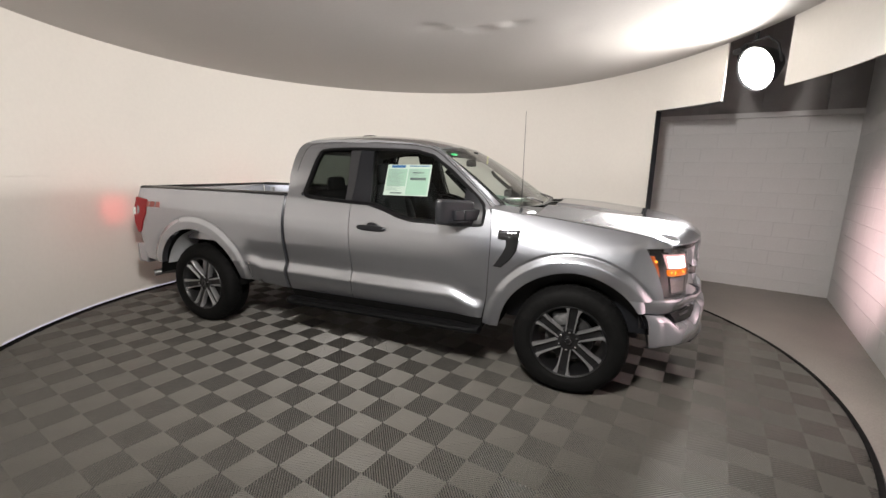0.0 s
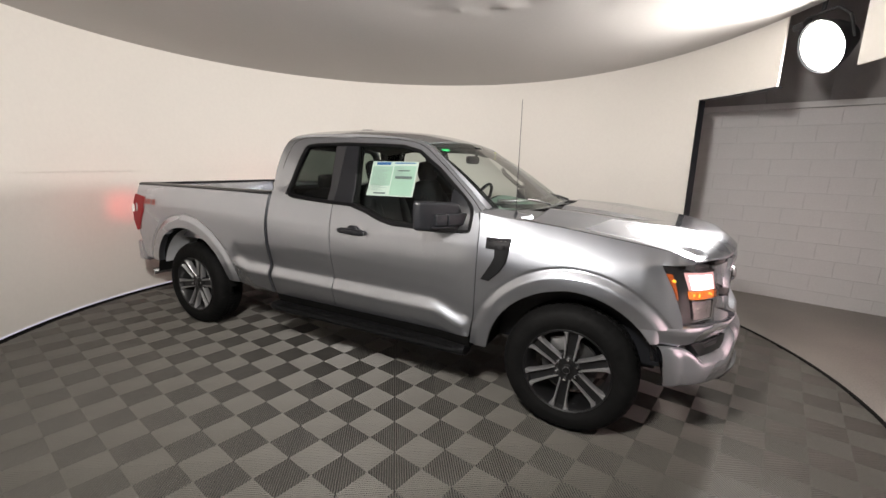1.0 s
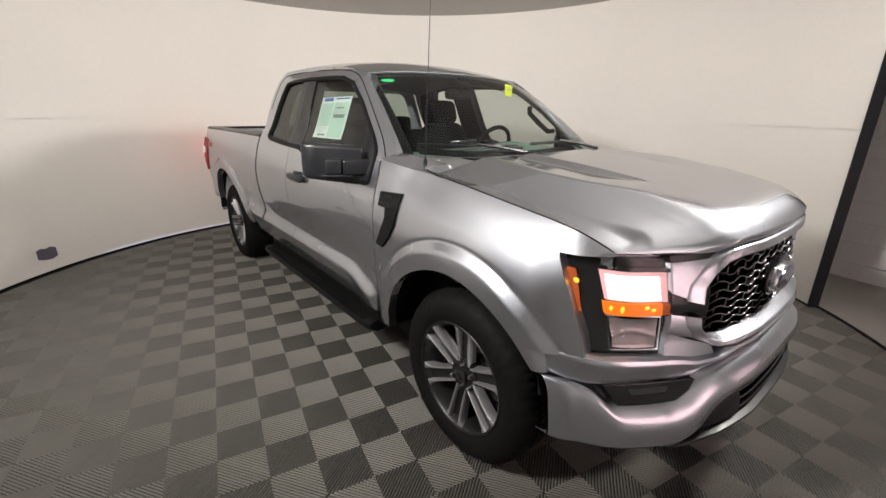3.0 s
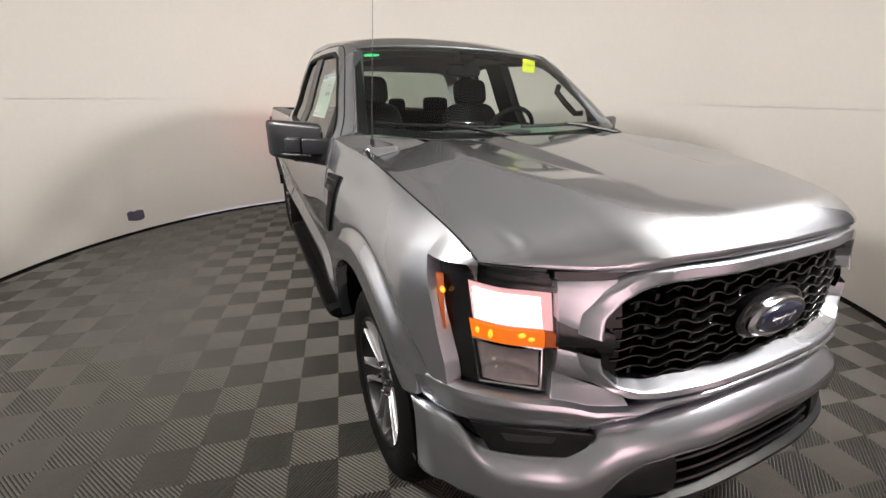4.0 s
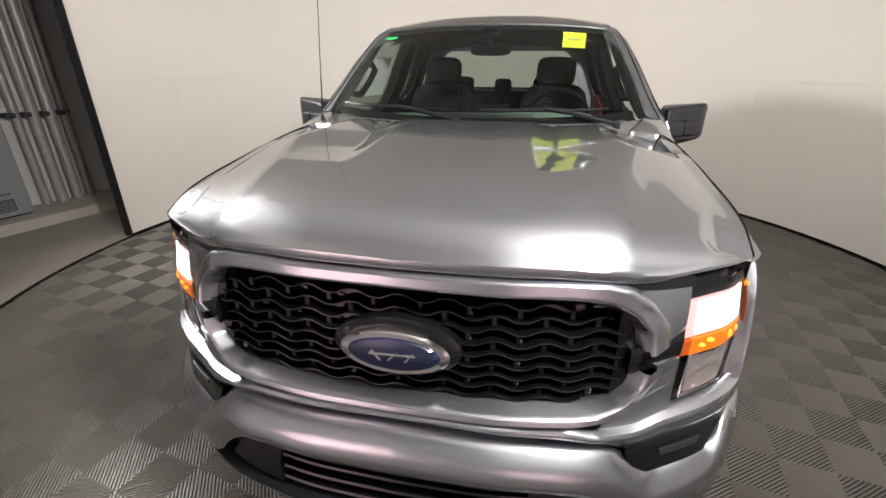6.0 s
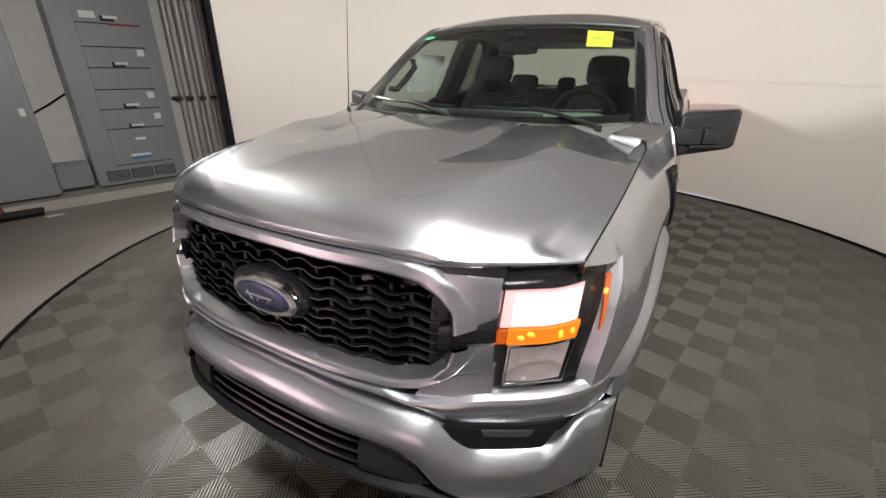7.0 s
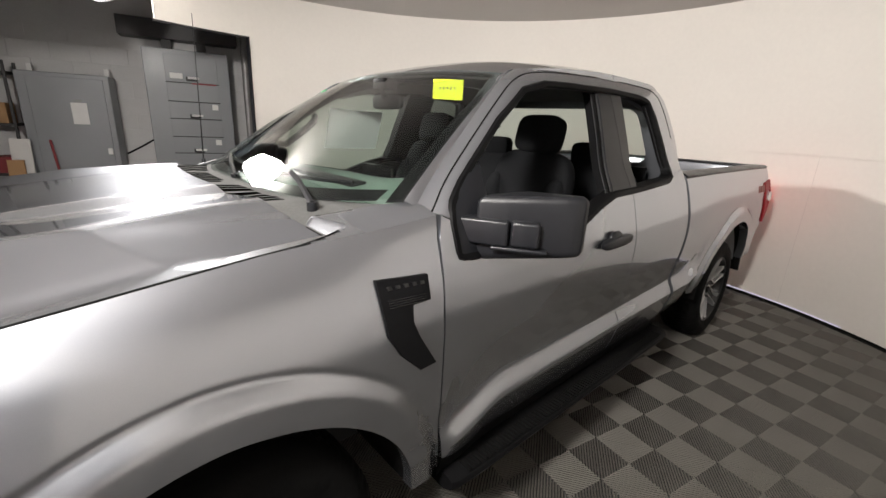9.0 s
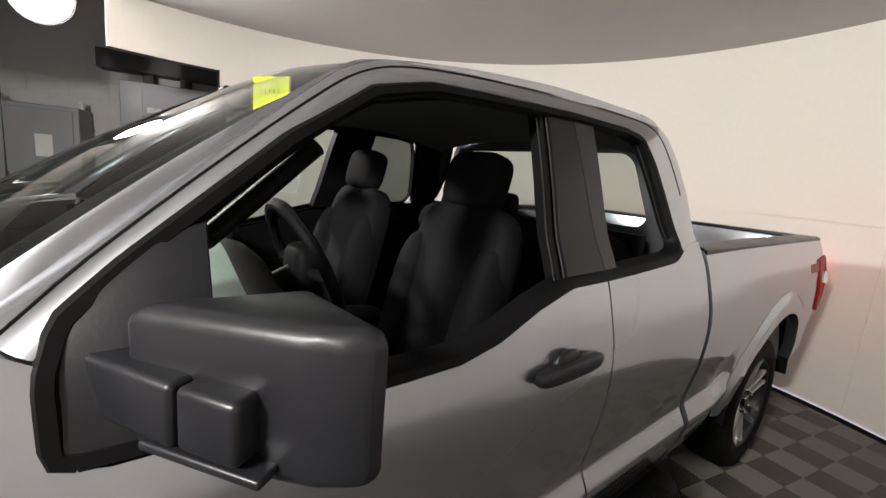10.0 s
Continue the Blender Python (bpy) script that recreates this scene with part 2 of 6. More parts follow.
E_WALL, N_WALL, S_WALL, W_WALL, ROOF = 3.98, 4.40, -5.30, -5.0, 4.0
room_box("ground", (W_WALL - 0.4, S_WALL - 0.4, -0.2), (E_WALL + 0.4, N_WALL + 0.4, -0.012), CONCRETE)
room_box("wall_east", (E_WALL, S_WALL - 0.2, -0.1), (E_WALL + 0.2, N_WALL + 0.2, ROOF), BLOCK_PAINT)
room_box("wall_north", (W_WALL, N_WALL, -0.1), (E_WALL, N_WALL + 0.2, ROOF), BLOCK_PAINT)
room_box("wall_south", (W_WALL, S_WALL - 0.2, -0.1), (E_WALL, S_WALL, ROOF), BLOCK_PAINT)
room_box("wall_west", (W_WALL - 0.2, S_WALL - 0.2, -0.1), (W_WALL, N_WALL + 0.2, ROOF), BLOCK_PAINT)
room_box("ceiling_building", (W_WALL - 0.2, S_WALL - 0.2, ROOF), (E_WALL + 0.2, N_WALL + 0.2, ROOF + 0.2), BLOCK_PAINT)



def rim_r(deg):
    """Radius of the turntable floor: in the open stretch it reaches a little past the line of the wall."""
    d = (deg + 180) % 360 - 180
    up = min(max((d + 30) / 50, 0), 1) * min(max((52 - d) / 4, 0), 1)
    return R + 0.105 * up * up * (3 - 2 * up)


bm = bmesh.new()
rings = [[bm.verts.new(booth(2 * k, rim_r(2 * k) + 0.01, z)) for k in range(180)] for z in (-0.1, -0.006)]
bm.faces.new(rings[0][::-1])
bm.faces.new(rings[1])
for k in range(180):
    bm.faces.new((rings[0][k], rings[0][(k + 1) % 180], rings[1][(k + 1) % 180], rings[1][k]))
tagged(link("floor", bm, BLACK_PLASTIC), kind="structure")
# ceiling: a slightly sagging round sheet
bm = bmesh.new()
rings = []
for i in range(61):
    r = R * i / 60
    ring = []
    for k in range(144):
        p = booth(k * 2.5, r, 0)
        sag = 0.012 * noise.noise((p.x * 1.1, p.y * 1.1, 3.0)) if i < 58 else 0
        # a row of old dents where the sheet has buckled
        for dx, dy, wide, deep in ((-1.66, 0.29, 0.10, 0.02), (-1.42, 0.36, 0.07, -0.018), (-1.19, 0.53, 0.09, 0.022), (-0.98, 0.48, 0.06, -0.02), (-0.82, 0.46, 0.08, 0.02), (-0.26, 0.77, 0.08, 0.012)):
            sag += deep * math.exp(-(((p.x - dx) / (1.6 * wide)) ** 2 + ((p.y - dy) / wide) ** 2))
        rise = (ceil_edge(k * 2.5) - CEIL) * (r / R) ** 2
        ring.append(bm.verts.new((p.x, p.y, CEIL + 0.10 * (1 - (r / R) ** 2) + rise + sag)))
    rings.append(ring)
for p, q in zip(rings[1:], rings[2:]):
    for k in range(144):
        bm.faces.new((p[k], q[k], q[(k + 1) % 144], p[(k + 1) % 144]))
bm.faces.new(rings[1])
for f in bm.faces:
    if f.normal.z > 0:
        f.normal_flip()
for v in rings[0]:
    bm.verts.remove(v)
tagged(link("ceiling", bm, CEIL_PAINT, True), kind="structure")


# ---- pickup truck: nose towards +x, front axle at x = 0, standing on z = 0 ----
def smooth(x, xs, ys):
    """A smooth line through a few stations (monotone cubic)."""
    xs, ys = np.asarray(xs, float), np.asarray(ys, float)
    d = np.diff(ys) / np.diff(xs)
    m = np.r_[d[0], np.where(d[:-1] * d[1:] > 0, 2 * d[:-1] * d[1:] / np.where(d[:-1] + d[1:] == 0, 1, d[:-1] + d[1:]), 0), d[-1]]
    x = np.clip(np.asarray(x, float), xs[0], xs[-1])
    i = np.clip(np.searchsorted(xs, x, side="right") - 1, 0, len(xs) - 2)
    h = xs[i + 1] - xs[i]
    t = (x - xs[i]) / h
    return ys[i] * (2 * t**3 - 3 * t**2 + 1) + h * m[i] * (t**3 - 2 * t**2 + t) + ys[i + 1] * (3 * t**2 - 2 * t**3) + h * m[i + 1] * (t**3 - t**2)


def ease(x):
    x = np.clip(x, 0, 1)
    return x * x * (3 - 2 * x)


def line(pts, n, round_off=False):
    """n points spread evenly along a polyline in the plane or in space; round_off makes it a smooth curve."""
    p = np.array(pts, float)
    if round_off and len(p) > 2:
        q = np.vstack([2 * p[0] - p[1], p, 2 * p[-1] - p[-2]])
        t = np.linspace(0, 1, 9)[:-1, None]
        out = []
        for a, b, c, d in zip(q, q[1:], q[2:], q[3:]):
            out.append(0.5 * (2 * b + (c - a) * t + (2 * a - 5 * b + 4 * c - d) * t**2 + (3 * b - a - 3 * c + d) * t**3))
        p = np.vstack(out + [p[-1:]])
    s = np.r_[0, np.cumsum(np.linalg.norm(np.diff(p, axis=0), axis=1))]
    u = np.linspace(0, s[-1], n)
    return np.stack([np.interp(u, s, p[:, k]) for k in range(p.shape[1])], 1)


def coons(bottom, top, left, right):
    """A patch between four border lines; bottom and top run from left to right, left and right from bottom to top."""
    n, m = len(bottom), len(left)
    u, v = np.linspace(0, 1, n)[:, None, None], np.linspace(0, 1, m)[None, :, None]
    b, t, l, r = bottom[:, None], top[:, None], left[None], right[None]
    return (1 - v) * b + v * t + (1 - u) * l + u * r - ((1 - u) * (1 - v) * b[0] + u * (1 - v) * b[-1] + (1 - u) * v * t[0] + u * v * t[-1])


def sheet(bm, P, inward=None, depth=0.03, flip=False):
    """A grid of points as a sheet; with inward, its rim is turned in like pressed metal."""
    n, m = P.shape[:2]
    V = [[bm.verts.new(P[i, j]) for j in range(m)] for i in range(n)]
    faces = []
    for i in range(n - 1):
        for j in range(m - 1):
            q = (V[i][j], V[i + 1][j], V[i + 1][j + 1], V[i][j + 1])
            try:
                faces.append(bm.faces.new(q[::-1] if flip else q))
            except ValueError:
                pass
    if inward is not None:
        w = Vector(inward)
        rim = [V[i][0] for i in range(n)] + [V[-1][j] for j in range(1, m)] + [V[i][-1] for i in range(n - 2, -1, -1)] + [V[0][j] for j in range(m - 2, 0, -1)]
        one = [bm.verts.new(v.co + w * 0.004) for v in rim]
        two = [bm.verts.new(v.co + w * depth) for v in rim]
        for A, B in ((rim, one), (one, two)):
            for k in range(len(rim)):
                q = (A[k], B[k], B[(k + 1) % len(rim)], A[(k + 1) % len(rim)])
                bm.faces.new(q[::-1] if flip else q)
    return V


Z_ST = (0.40, 0.46, 0.52, 0.58, 0.63, 0.655, 0.660, 0.738, 0.742, 0.78, 0.84, 0.95, 1.06, 1.14, 1.20, 1.26, 1.32, 1.38, 1.44, 1.60, 1.72, 1.80, 1.88)
Y_DOOR = (0.895, 0.915, 0.938, 0.959, 0.973, 0.9800, 0.9800, 0.9495, 0.9490, 0.9525, 0.965, 0.984, 0.990, 0.984, 0.971, 0.955, 0.936, 0.908, 0.875, 0.815, 0.768, 0.733, 0.68)
Y_PLAIN = (0.895, 0.915, 0.932, 0.944, 0.952, 0.956, 0.957, 0.963, 0.964, 0.968, 0.976, 0.985, 0.989, 0.983, 0.971, 0.955, 0.936, 0.908, 0.875, 0.815, 0.768, 0.733, 0.68)


def side(x, z):
    """Half width of the body at a place along it and a height."""
    x, z = np.asarray(x, float), np.asarray(z, float)
    zz = z - 0.03 * np.clip((-x - 0.6) / 2.4, 0, 1)
    # the shelf of the doors dips before the front arch and kicks up before the rear one
    zz = zz + (0.075 * ease((x + 0.95) / 0.27) - 0.03 * ease((-x - 2.80) / 0.12)) * np.clip((0.98 - z) / 0.22, 0, 1)
    plain = np.clip((x + 0.70) / 0.08, 0, 1) + np.clip((-x - 2.93) / 0.1, 0, 1)
    w = ease(np.clip(plain, 0, 1))
    y = (1 - w) * smooth(zz, Z_ST, Y_DOOR) + w * smooth(zz, Z_ST, Y_PLAIN)
    xt = x + 0.17 * (z - 0.8)
    y = y - smooth(xt, (-0.2, 0.1, 0.25, 0.40, 0.50, 0.57, 0.63, 0.70, 0.80), (0, 0, 0.003, 0.017, 0.048, 0.08, 0.112, 0.16, 0.25))
    for cx, cz, rr in ((0, 0.43, 0.525), (-3.665, 0.44, 0.56)):
        r = np.hypot(x - cx, z - cz)
        y = y + 0.020 * ease((rr + 0.118 - r) / 0.05) - 0.005 * np.exp(-(((r - rr - 0.122) / 0.010) ** 2))
    return y


def hood_edge(x):
    return smooth(x, (-0.64, -0.47, -0.40, -0.32, -0.22, 0.0, 0.3, 0.475, 0.63), (0.80, 0.795, 0.808, 0.838, 0.852, 0.851, 0.845, 0.836, 0.818))


def hood_edge_z(x):
    return smooth(x, (-0.64, -0.45, -0.1, 0.2, 0.475, 0.63), (1.365, 1.338, 1.302, 1.264, 1.222, 1.168))


def fender_edge(x):
    return smooth(x, (-0.64, -0.5, -0.36, -0.2, 0.0, 0.3, 0.475, 0.63), (0.914, 0.896, 0.871, 0.855, 0.851, 0.845, 0.836, 0.818))


def fender_y(x, z):
    y = side(x, z)
    zt = hood_edge_z(x)
    k = np.clip((z - (zt - 0.36)) / 0.36, 0, 1)
    return y - (side(x, zt) - fender_edge(x)) * k**1.9


def front(y, z):
    """How far the nose reaches forward at a distance from the middle and a height."""
    y, z = np.abs(np.asarray(y, float)), np.asarray(z, float)
    x = smooth(y, (0, 0.2, 0.4, 0.47, 0.57, 0.66, 0.76, 0.845, 0.90, 0.935, 0.955), (0.905, 0.90, 0.872, 0.853, 0.81, 0.757, 0.695, 0.622, 0.545, 0.45, 0.36))
    return x - 0.22 * np.clip(z - 1.0, 0, 1) + 0.15 * np.clip(0.86 - z, 0, 1)


def soft_min(a, b, h):
    k = np.clip(0.5 + 0.5 * (b - a) / h, 0, 1)
    return b + (a - b) * k - h * k * (1 - k)


def lip_z(y):
    """Height of the crease above the hood's upright lip."""
    return smooth(np.abs(y), (0, 0.22, 0.36, 0.48, 0.54, 0.60, 0.70, 0.80), (1.214, 1.217, 1.214, 1.204, 1.189, 1.181, 1.178, 1.176))


def lip_foot(y):
    return smooth(np.abs(y), (0, 0.30, 0.43, 0.52, 0.60, 0.80), (1.182, 1.182, 1.176, 1.164, 1.161, 1.163))


def lip_x(y):
    y = np.abs(y)
    return front(y, lip_z(y)) + smooth(y, (0, 0.45, 0.6, 0.8), (0.02, 0.02, 0.008, 0.0))


def hood_z(x, y):
    y = np.abs(y)
    mid = smooth(x, (-0.40, -0.23, 0.0, 0.3, 0.5, 0.63, 0.72, 0.95), (1.394, 1.390, 1.376, 1.345, 1.323, 1.306, 1.293, 1.255))
    crease = smooth(x, (-0.40, -0.2, 0.1, 0.46, 0.64, 0.75, 0.95), (0.735, 0.735, 0.714, 0.655, 0.605, 0.56, 0.47))
    edge, edge_z = hood_edge(np.minimum(x, 0.63)), hood_edge_z(np.minimum(x, 0.63)) + 0.14 * np.clip(fender_edge(x) - hood_edge(np.minimum(x, 0.63)), 0, 1)
    dip = smooth(x, (-0.3, 0.2, 0.36, 0.47), (0.021, 0.018, 0.009, 0.0))
    low = smooth(x, (-0.3, 0.0, 0.36, 0.48), (0.345, 0.345, 0.318, 0.292))
    top = smooth(x, (-0.3, 0.36, 0.48), (0.268, 0.268, 0.284))
    flat = mid - dip * np.clip((y - top) / np.maximum(low - top, 0.004), 0, 1) + (dip + 0.002) * np.clip((y - low) / np.maximum(crease - 0.06 - low, 0.05), 0, 1)
    run = np.maximum(edge - crease, 0.02)
    fall = mid - 0.002 - edge_z
    t = np.clip((y - crease) / run, 0, 1)
    flat = flat - fall * np.interp(t, (0, 0.05, 0.50, 0.58, 1), (0, 0.05, 0.80, 0.87, 1))
    back = np.maximum(lip_x(y) - x, 0)
    nose = lip_z(y) + smooth(y, (0, 0.5, 0.64, 0.8), (1.0, 1.0, 0.85, 0.62)) * smooth(back, (0, 0.02, 0.04, 0.075, 0.11, 0.165, 0.25, 0.6), (0, 0.020, 0.036, 0.057, 0.071, 0.087, 0.110, 0.20))
    return soft_min(flat, nose, 0.010)


def hood_rear(v):
    """Where the hood ends at the windscreen; v: share of its half width."""
    return -0.195 - 0.165 * np.abs(v) ** 2.2


truck = tagged(new("pickup_truck"), "silver extended-cab pickup truck with black trim and lit headlights", "pickup truck")
SIDES = (-1, 1)


def on_side(P2, s, fn=side):
    """Places of the plane (along, up) laid on the body side s."""
    x, z = P2[..., 0], P2[..., 1]
    return np.stack([x, s * fn(x, z), z], -1)


def arc(cx, cz, r, a0, a1, n):
    a = np.radians(np.linspace(a0, a1, n))
    return np.stack([cx + r * np.cos(a), cz + r * np.sin(a)], 1)


BELT_F = [(-1.832, 1.342), (-1.67, 1.338), (-1.52, 1.30), (-1.38, 1.25), (-1.27, 1.228), (-1.0, 1.222), (-0.72, 1.222), (-0.680, 1.232), (-0.674, 1.340), (-0.63, 1.362)]
BELT_R = [(-2.515, 1.425), (-2.41, 1.42), (-2.355, 1.39), (-2.28, 1.366), (-2.0, 1.35), (-1.838, 1.342)]

for s in SIDES:
    inn = (0, -s, 0)
    flip = s > 0
    word = "driver" if s > 0 else "passenger"
    # front fender, with the wheel arch cut out of its lower edge
    bm = bmesh.new()
    low = np.vstack([line([(-0.65, 0.47), (-0.53, 0.47)], 8)[:-1], arc(0, 0.43, 0.525, 175.6, 44.8, 64)])
    up = line([(-0.617, 1.362), (0.475, 1.205)], len(low))
    up[:, 1] = hood_edge_z(up[:, 0])
    rear = line([(-0.65, 0.47), (-0.613, 0.70), (-0.597, 1.1), (-0.602, 1.30), (-0.617, 1.362)], 100)
    fore = line([low[-1], (0.50, 0.795), (0.595, 0.806), (0.583, 0.87), (0.525, 1.02), (0.455, 1.148), (0.475, 1.222)], 100)
    sheet(bm, on_side(coons(low, up, rear, fore), s, fender_y), inn, 0.05, flip)
    # its nose over the headlight, rounded in plan
    heel = on_side(line([(0.455, 1.148), (0.475, 1.222)], 8), s, fender_y)
    foot = line([heel[0], (0.520, s * 0.880, 1.152), (0.575, s * 0.850, 1.156), (0.616, s * 0.818, 1.160)], 12, True)
    ridge = np.array([(x, s * float(hood_edge(x)), float(hood_edge_z(x))) for x in np.linspace(0.475, 0.616, 12)])
    ridge[0] = heel[-1]
    tip = line([foot[-1], ridge[-1]], 8)
    sheet(bm, coons(foot, ridge, heel, tip), (-0.5, -0.8 * s, 0), 0.03, flip)
    # the fender's top runs in to the cowl behind the hood's rounded corner
    rows = []
    for x in np.linspace(-0.618, -0.16, 90):
        ya, za = float(fender_edge(x)), float(hood_edge_z(x))
        yr, zr = float(smooth(x, (-0.62, -0.5, -0.36), (0.812, 0.775, 0.705))), float(smooth(x, (-0.62, -0.5, -0.36), (1.392, 1.378, 1.352)))
        bend = float(smooth(x, (-0.62, -0.5, -0.40, -0.34), (0.9, 1.0, 1.0, 1.0)))
        row = []
        for q in np.linspace(0, 1, 16):
            y = ya + (yr - ya) * q
            z = za + (zr - za) * q ** bend
            under = float(ease((x - hood_rear(y / 0.83) + 0.030) / 0.025))
            if y > float(hood_edge(x)):
                under = 0.0
            z += under * (min(z, float(hood_z(x, min(y, float(hood_edge(x))))) - 0.004) - z)
            row.append((x, s * y, z))
        row += [(x, s * (yr - 0.010), row[-1][2] - 0.004), (x, s * (yr - 0.014), row[-1][2] - 0.03)]
        rows.append(row)
    sheet(bm, np.array(rows), None, flip=flip)
    part("front_fender", bm, PAINT, truck)
    # front door below its window
    bm = bmesh.new()
    low = line([(-1.828, 0.515), (-0.655, 0.515)], 60)
    fore = line([(-0.655, 0.515), (-0.618, 0.70), (-0.602, 1.1), (-0.607, 1.30), (-0.63, 1.362)], 130)
    rear = line([(-1.828, 0.515), (-1.822, 0.70), (-1.832, 1.342)], 130)
    P = coons(low, line(BELT_F, 60), rear, fore)
    sheet(bm, on_side(P, s), inn, 0.05, flip)
    door = part("front_door", bm, PAINT, truck, sharp=17)
    # rear half door and the cab's rear corner
    bm = bmesh.new()
    low = line([(-2.50, 0.515), (-1.835, 0.515)], 36)
    fore = line([(-1.835, 0.515), (-1.829, 0.70), (-1.838, 1.342)], 130)
    rear = line([(-2.50, 0.515), (-2.505, 0.9), (-2.515, 1.425)], 130)
    sheet(bm, on_side(coons(low, line(BELT_R, 36), rear, fore), s), inn, 0.05, flip)
    back_door = part("rear_door", bm, PAINT, truck, sharp=17)
    # dark jambs behind the gaps between the panels
    for x0, x1, z1 in ((-0.69, -0.58, 1.33), (-1.87, -1.80, 1.33), (-2.58, -2.47, 1.37)):
        bm = bmesh.new()
        Q = on_side(coons(line([(x0, 0.52), (x1, 0.52)], 4), line([(x0, z1), (x1, z1)], 4), line([(x0, 0.52), (x0, z1)], 24), line([(x1, 0.52), (x1, z1)], 24)), s, fender_y if x0 > -0.7 else side)
        Q[..., 1] -= s * 0.022
        sheet(bm, Q, None, flip=flip)
        part("door_jamb", bm, BLACK_PLASTIC, truck)
    # rocker panel
    bm = bmesh.new()
    sheet(bm, on_side(coons(line([(-2.50, 0.42), (-0.655, 0.42)], 30), line([(-2.50, 0.51), (-0.655, 0.51)], 30), line([(-2.5, 0.42), (-2.5, 0.51)], 6), line([(-0.655, 0.42), (-0.655, 0.51)], 6)), s), inn, 0.2, flip)
    part("rocker_panel", bm, RUBBER, truck)
    # pillar, roof rail and rear pillar in one stamping round the side windows
    bm = bmesh.new()
    outer = line([(-0.60, 1.375), (-0.87, 1.602), (-1.06, 1.752), (-1.145, 1.808), (-1.25, 1.842), (-1.45, 1.865), (-1.85, 1.888), (-2.2, 1.886), (-2.43, 1.868), (-2.525, 1.79), (-2.555, 1.60), (-2.535, 1.43)], 120, True)
    inner = line([(-0.66, 1.352), (-0.748, 1.452), (-0.98, 1.64), (-1.16, 1.757), (-1.31, 1.792), (-1.5, 1.802), (-1.85, 1.81), (-2.15, 1.806), (-2.262, 1.785), (-2.30, 1.70), (-2.337, 1.55), (-2.365, 1.40)], 120, True)
    v = np.linspace(0, 1, 9)[None, :, None]
    P = on_side(inner[:, None] * (1 - v) + outer[:, None] * v, s)
    roll = np.interp(np.linspace(0, 1, 120), (0, 0.3, 0.45, 0.75, 0.85, 1), (0.075, 0.055, 0.028, 0.020, 0.022, 0.012))
    P[..., 1] -= s * roll[:, None] * np.linspace(0, 1, 9)[None] ** 2
    sheet(bm, P, inn, 0.06, not flip)
    # the pillar's inner face runs on to the windscreen's edge
    edge_rows = []
    for q in range(0, 44):
        a = P[q, -1]
        t = min(max((a[2] - 1.385) / (1.812 - 1.385), 0.0), 0.99)
        b = np.array((-0.575 - 0.58 * t, s * (0.812 * (1 - t) + 0.667 * t), 1.392 + 0.422 * t + 0.018 * math.sin(math.pi * t)))
        edge_rows.append([a, (a + b) / 2 + np.array((0.004, 0, 0.004)), b])
    sheet(bm, np.array(edge_rows), None, flip=not flip)
    part("cab_pillar", bm, PAINT, truck)
    # dark gap between the door frames and the cab
    bm = bmesh.new()
    tube(bm, [Vector(P[q, 5]) + Vector((0, -s * 0.0012, 0)) for q in range(0, 112, 2)], 0.0032, 6)
    part("door_frame_gap", bm, RUBBER, truck)
    # bed side
    bm = bmesh.new()
    low = np.vstack([line([(-4.430, 0.62), (-4.25, 0.60), (-4.195, 0.60)], 14)[:-1], arc(-3.665, 0.44, 0.56, 163.4, 13, 90), line([(-3.117, 0.55), (-2.545, 0.515)], 40)])
    up = line([(-4.470, 1.378), (-2.545, 1.392)], len(low))
    rear = line([(-4.430, 0.62), (-4.455, 0.8), (-4.470, 1.378)], 100)
    fore = line([(-2.545, 0.515), (-2.55, 0.9), (-2.545, 1.392)], 100)
    sheet(bm, on_side(coons(low, up, rear, fore), s), inn, 0.06, flip)
    part("bed_side", bm, PAINT, truck)
    # black cap on the bed rail, and the inner bed wall
    bm = bmesh.new()
    P = np.array([[(x, s * y, z) for y, z in ((0.921, 1.356), (0.923, 1.392), (0.905, 1.402), (0.81, 1.402), (0.80, 1.392), (0.80, 1.36))] for x in np.linspace(-4.470, -2.55, 12)])
    sheet(bm, P, None, flip=not flip)
    part("bed_rail_cap", bm, BLACK_PLASTIC, truck)
    bm = bmesh.new()
    box(bm, (-4.430, s * 0.80 - 0.01, 0.88), (-2.56, s * 0.80 + 0.01, 1.37))
    part("bed_inner_wall", bm, PAINT, truck)
    # wheel housing: the dark liner seen through the arch
    for cx, cz, r in ((0, 0.43, 0.53), (-3.665, 0.44, 0.565)):
        bm = bmesh.new()
        a = arc(cx, cz, r, 4, 176, 40)
        P = np.array([[(x, s * y, z) for y in (0.955, 0.55)] for x, z in a])
        sheet(bm, P, None, flip=flip)
        bm.faces.new([bm.verts.new((x, s * 0.55, z)) for x, z in a])
        part("wheel_liner", bm, RUBBER, truck)

# hood: a raised dome at the rear, a broad flat middle, a crease and a falling shoulder each side, a break before the nose, an upright lip
bm = bmesh.new()
nx, ny = 150, 281
U, V = np.meshgrid(np.linspace(0, 1, nx), np.linspace(-1, 1, ny), indexing="ij")
lip_y = np.abs(V) * 0.818
x_rear = hood_rear(V)
x_end = lip_x(lip_y)
X = x_rear + (x_end - x_rear) * U
Y = V * (hood_edge(np.minimum(X, 0.63)) - 0.005)
Z = hood_z(X, Y)
soft = np.array((1, 2, 3, 2, 1)) / 9
Z[:, 2:-2] = sum(soft[q] * Z[:, q:ny - 4 + q] for q in range(5))
Z[-1] = lip_z(Y[-1])
rows = [np.stack([X, Y, Z], -1)]
a, b = lip_z(Y[-1]), lip_foot(Y[-1])
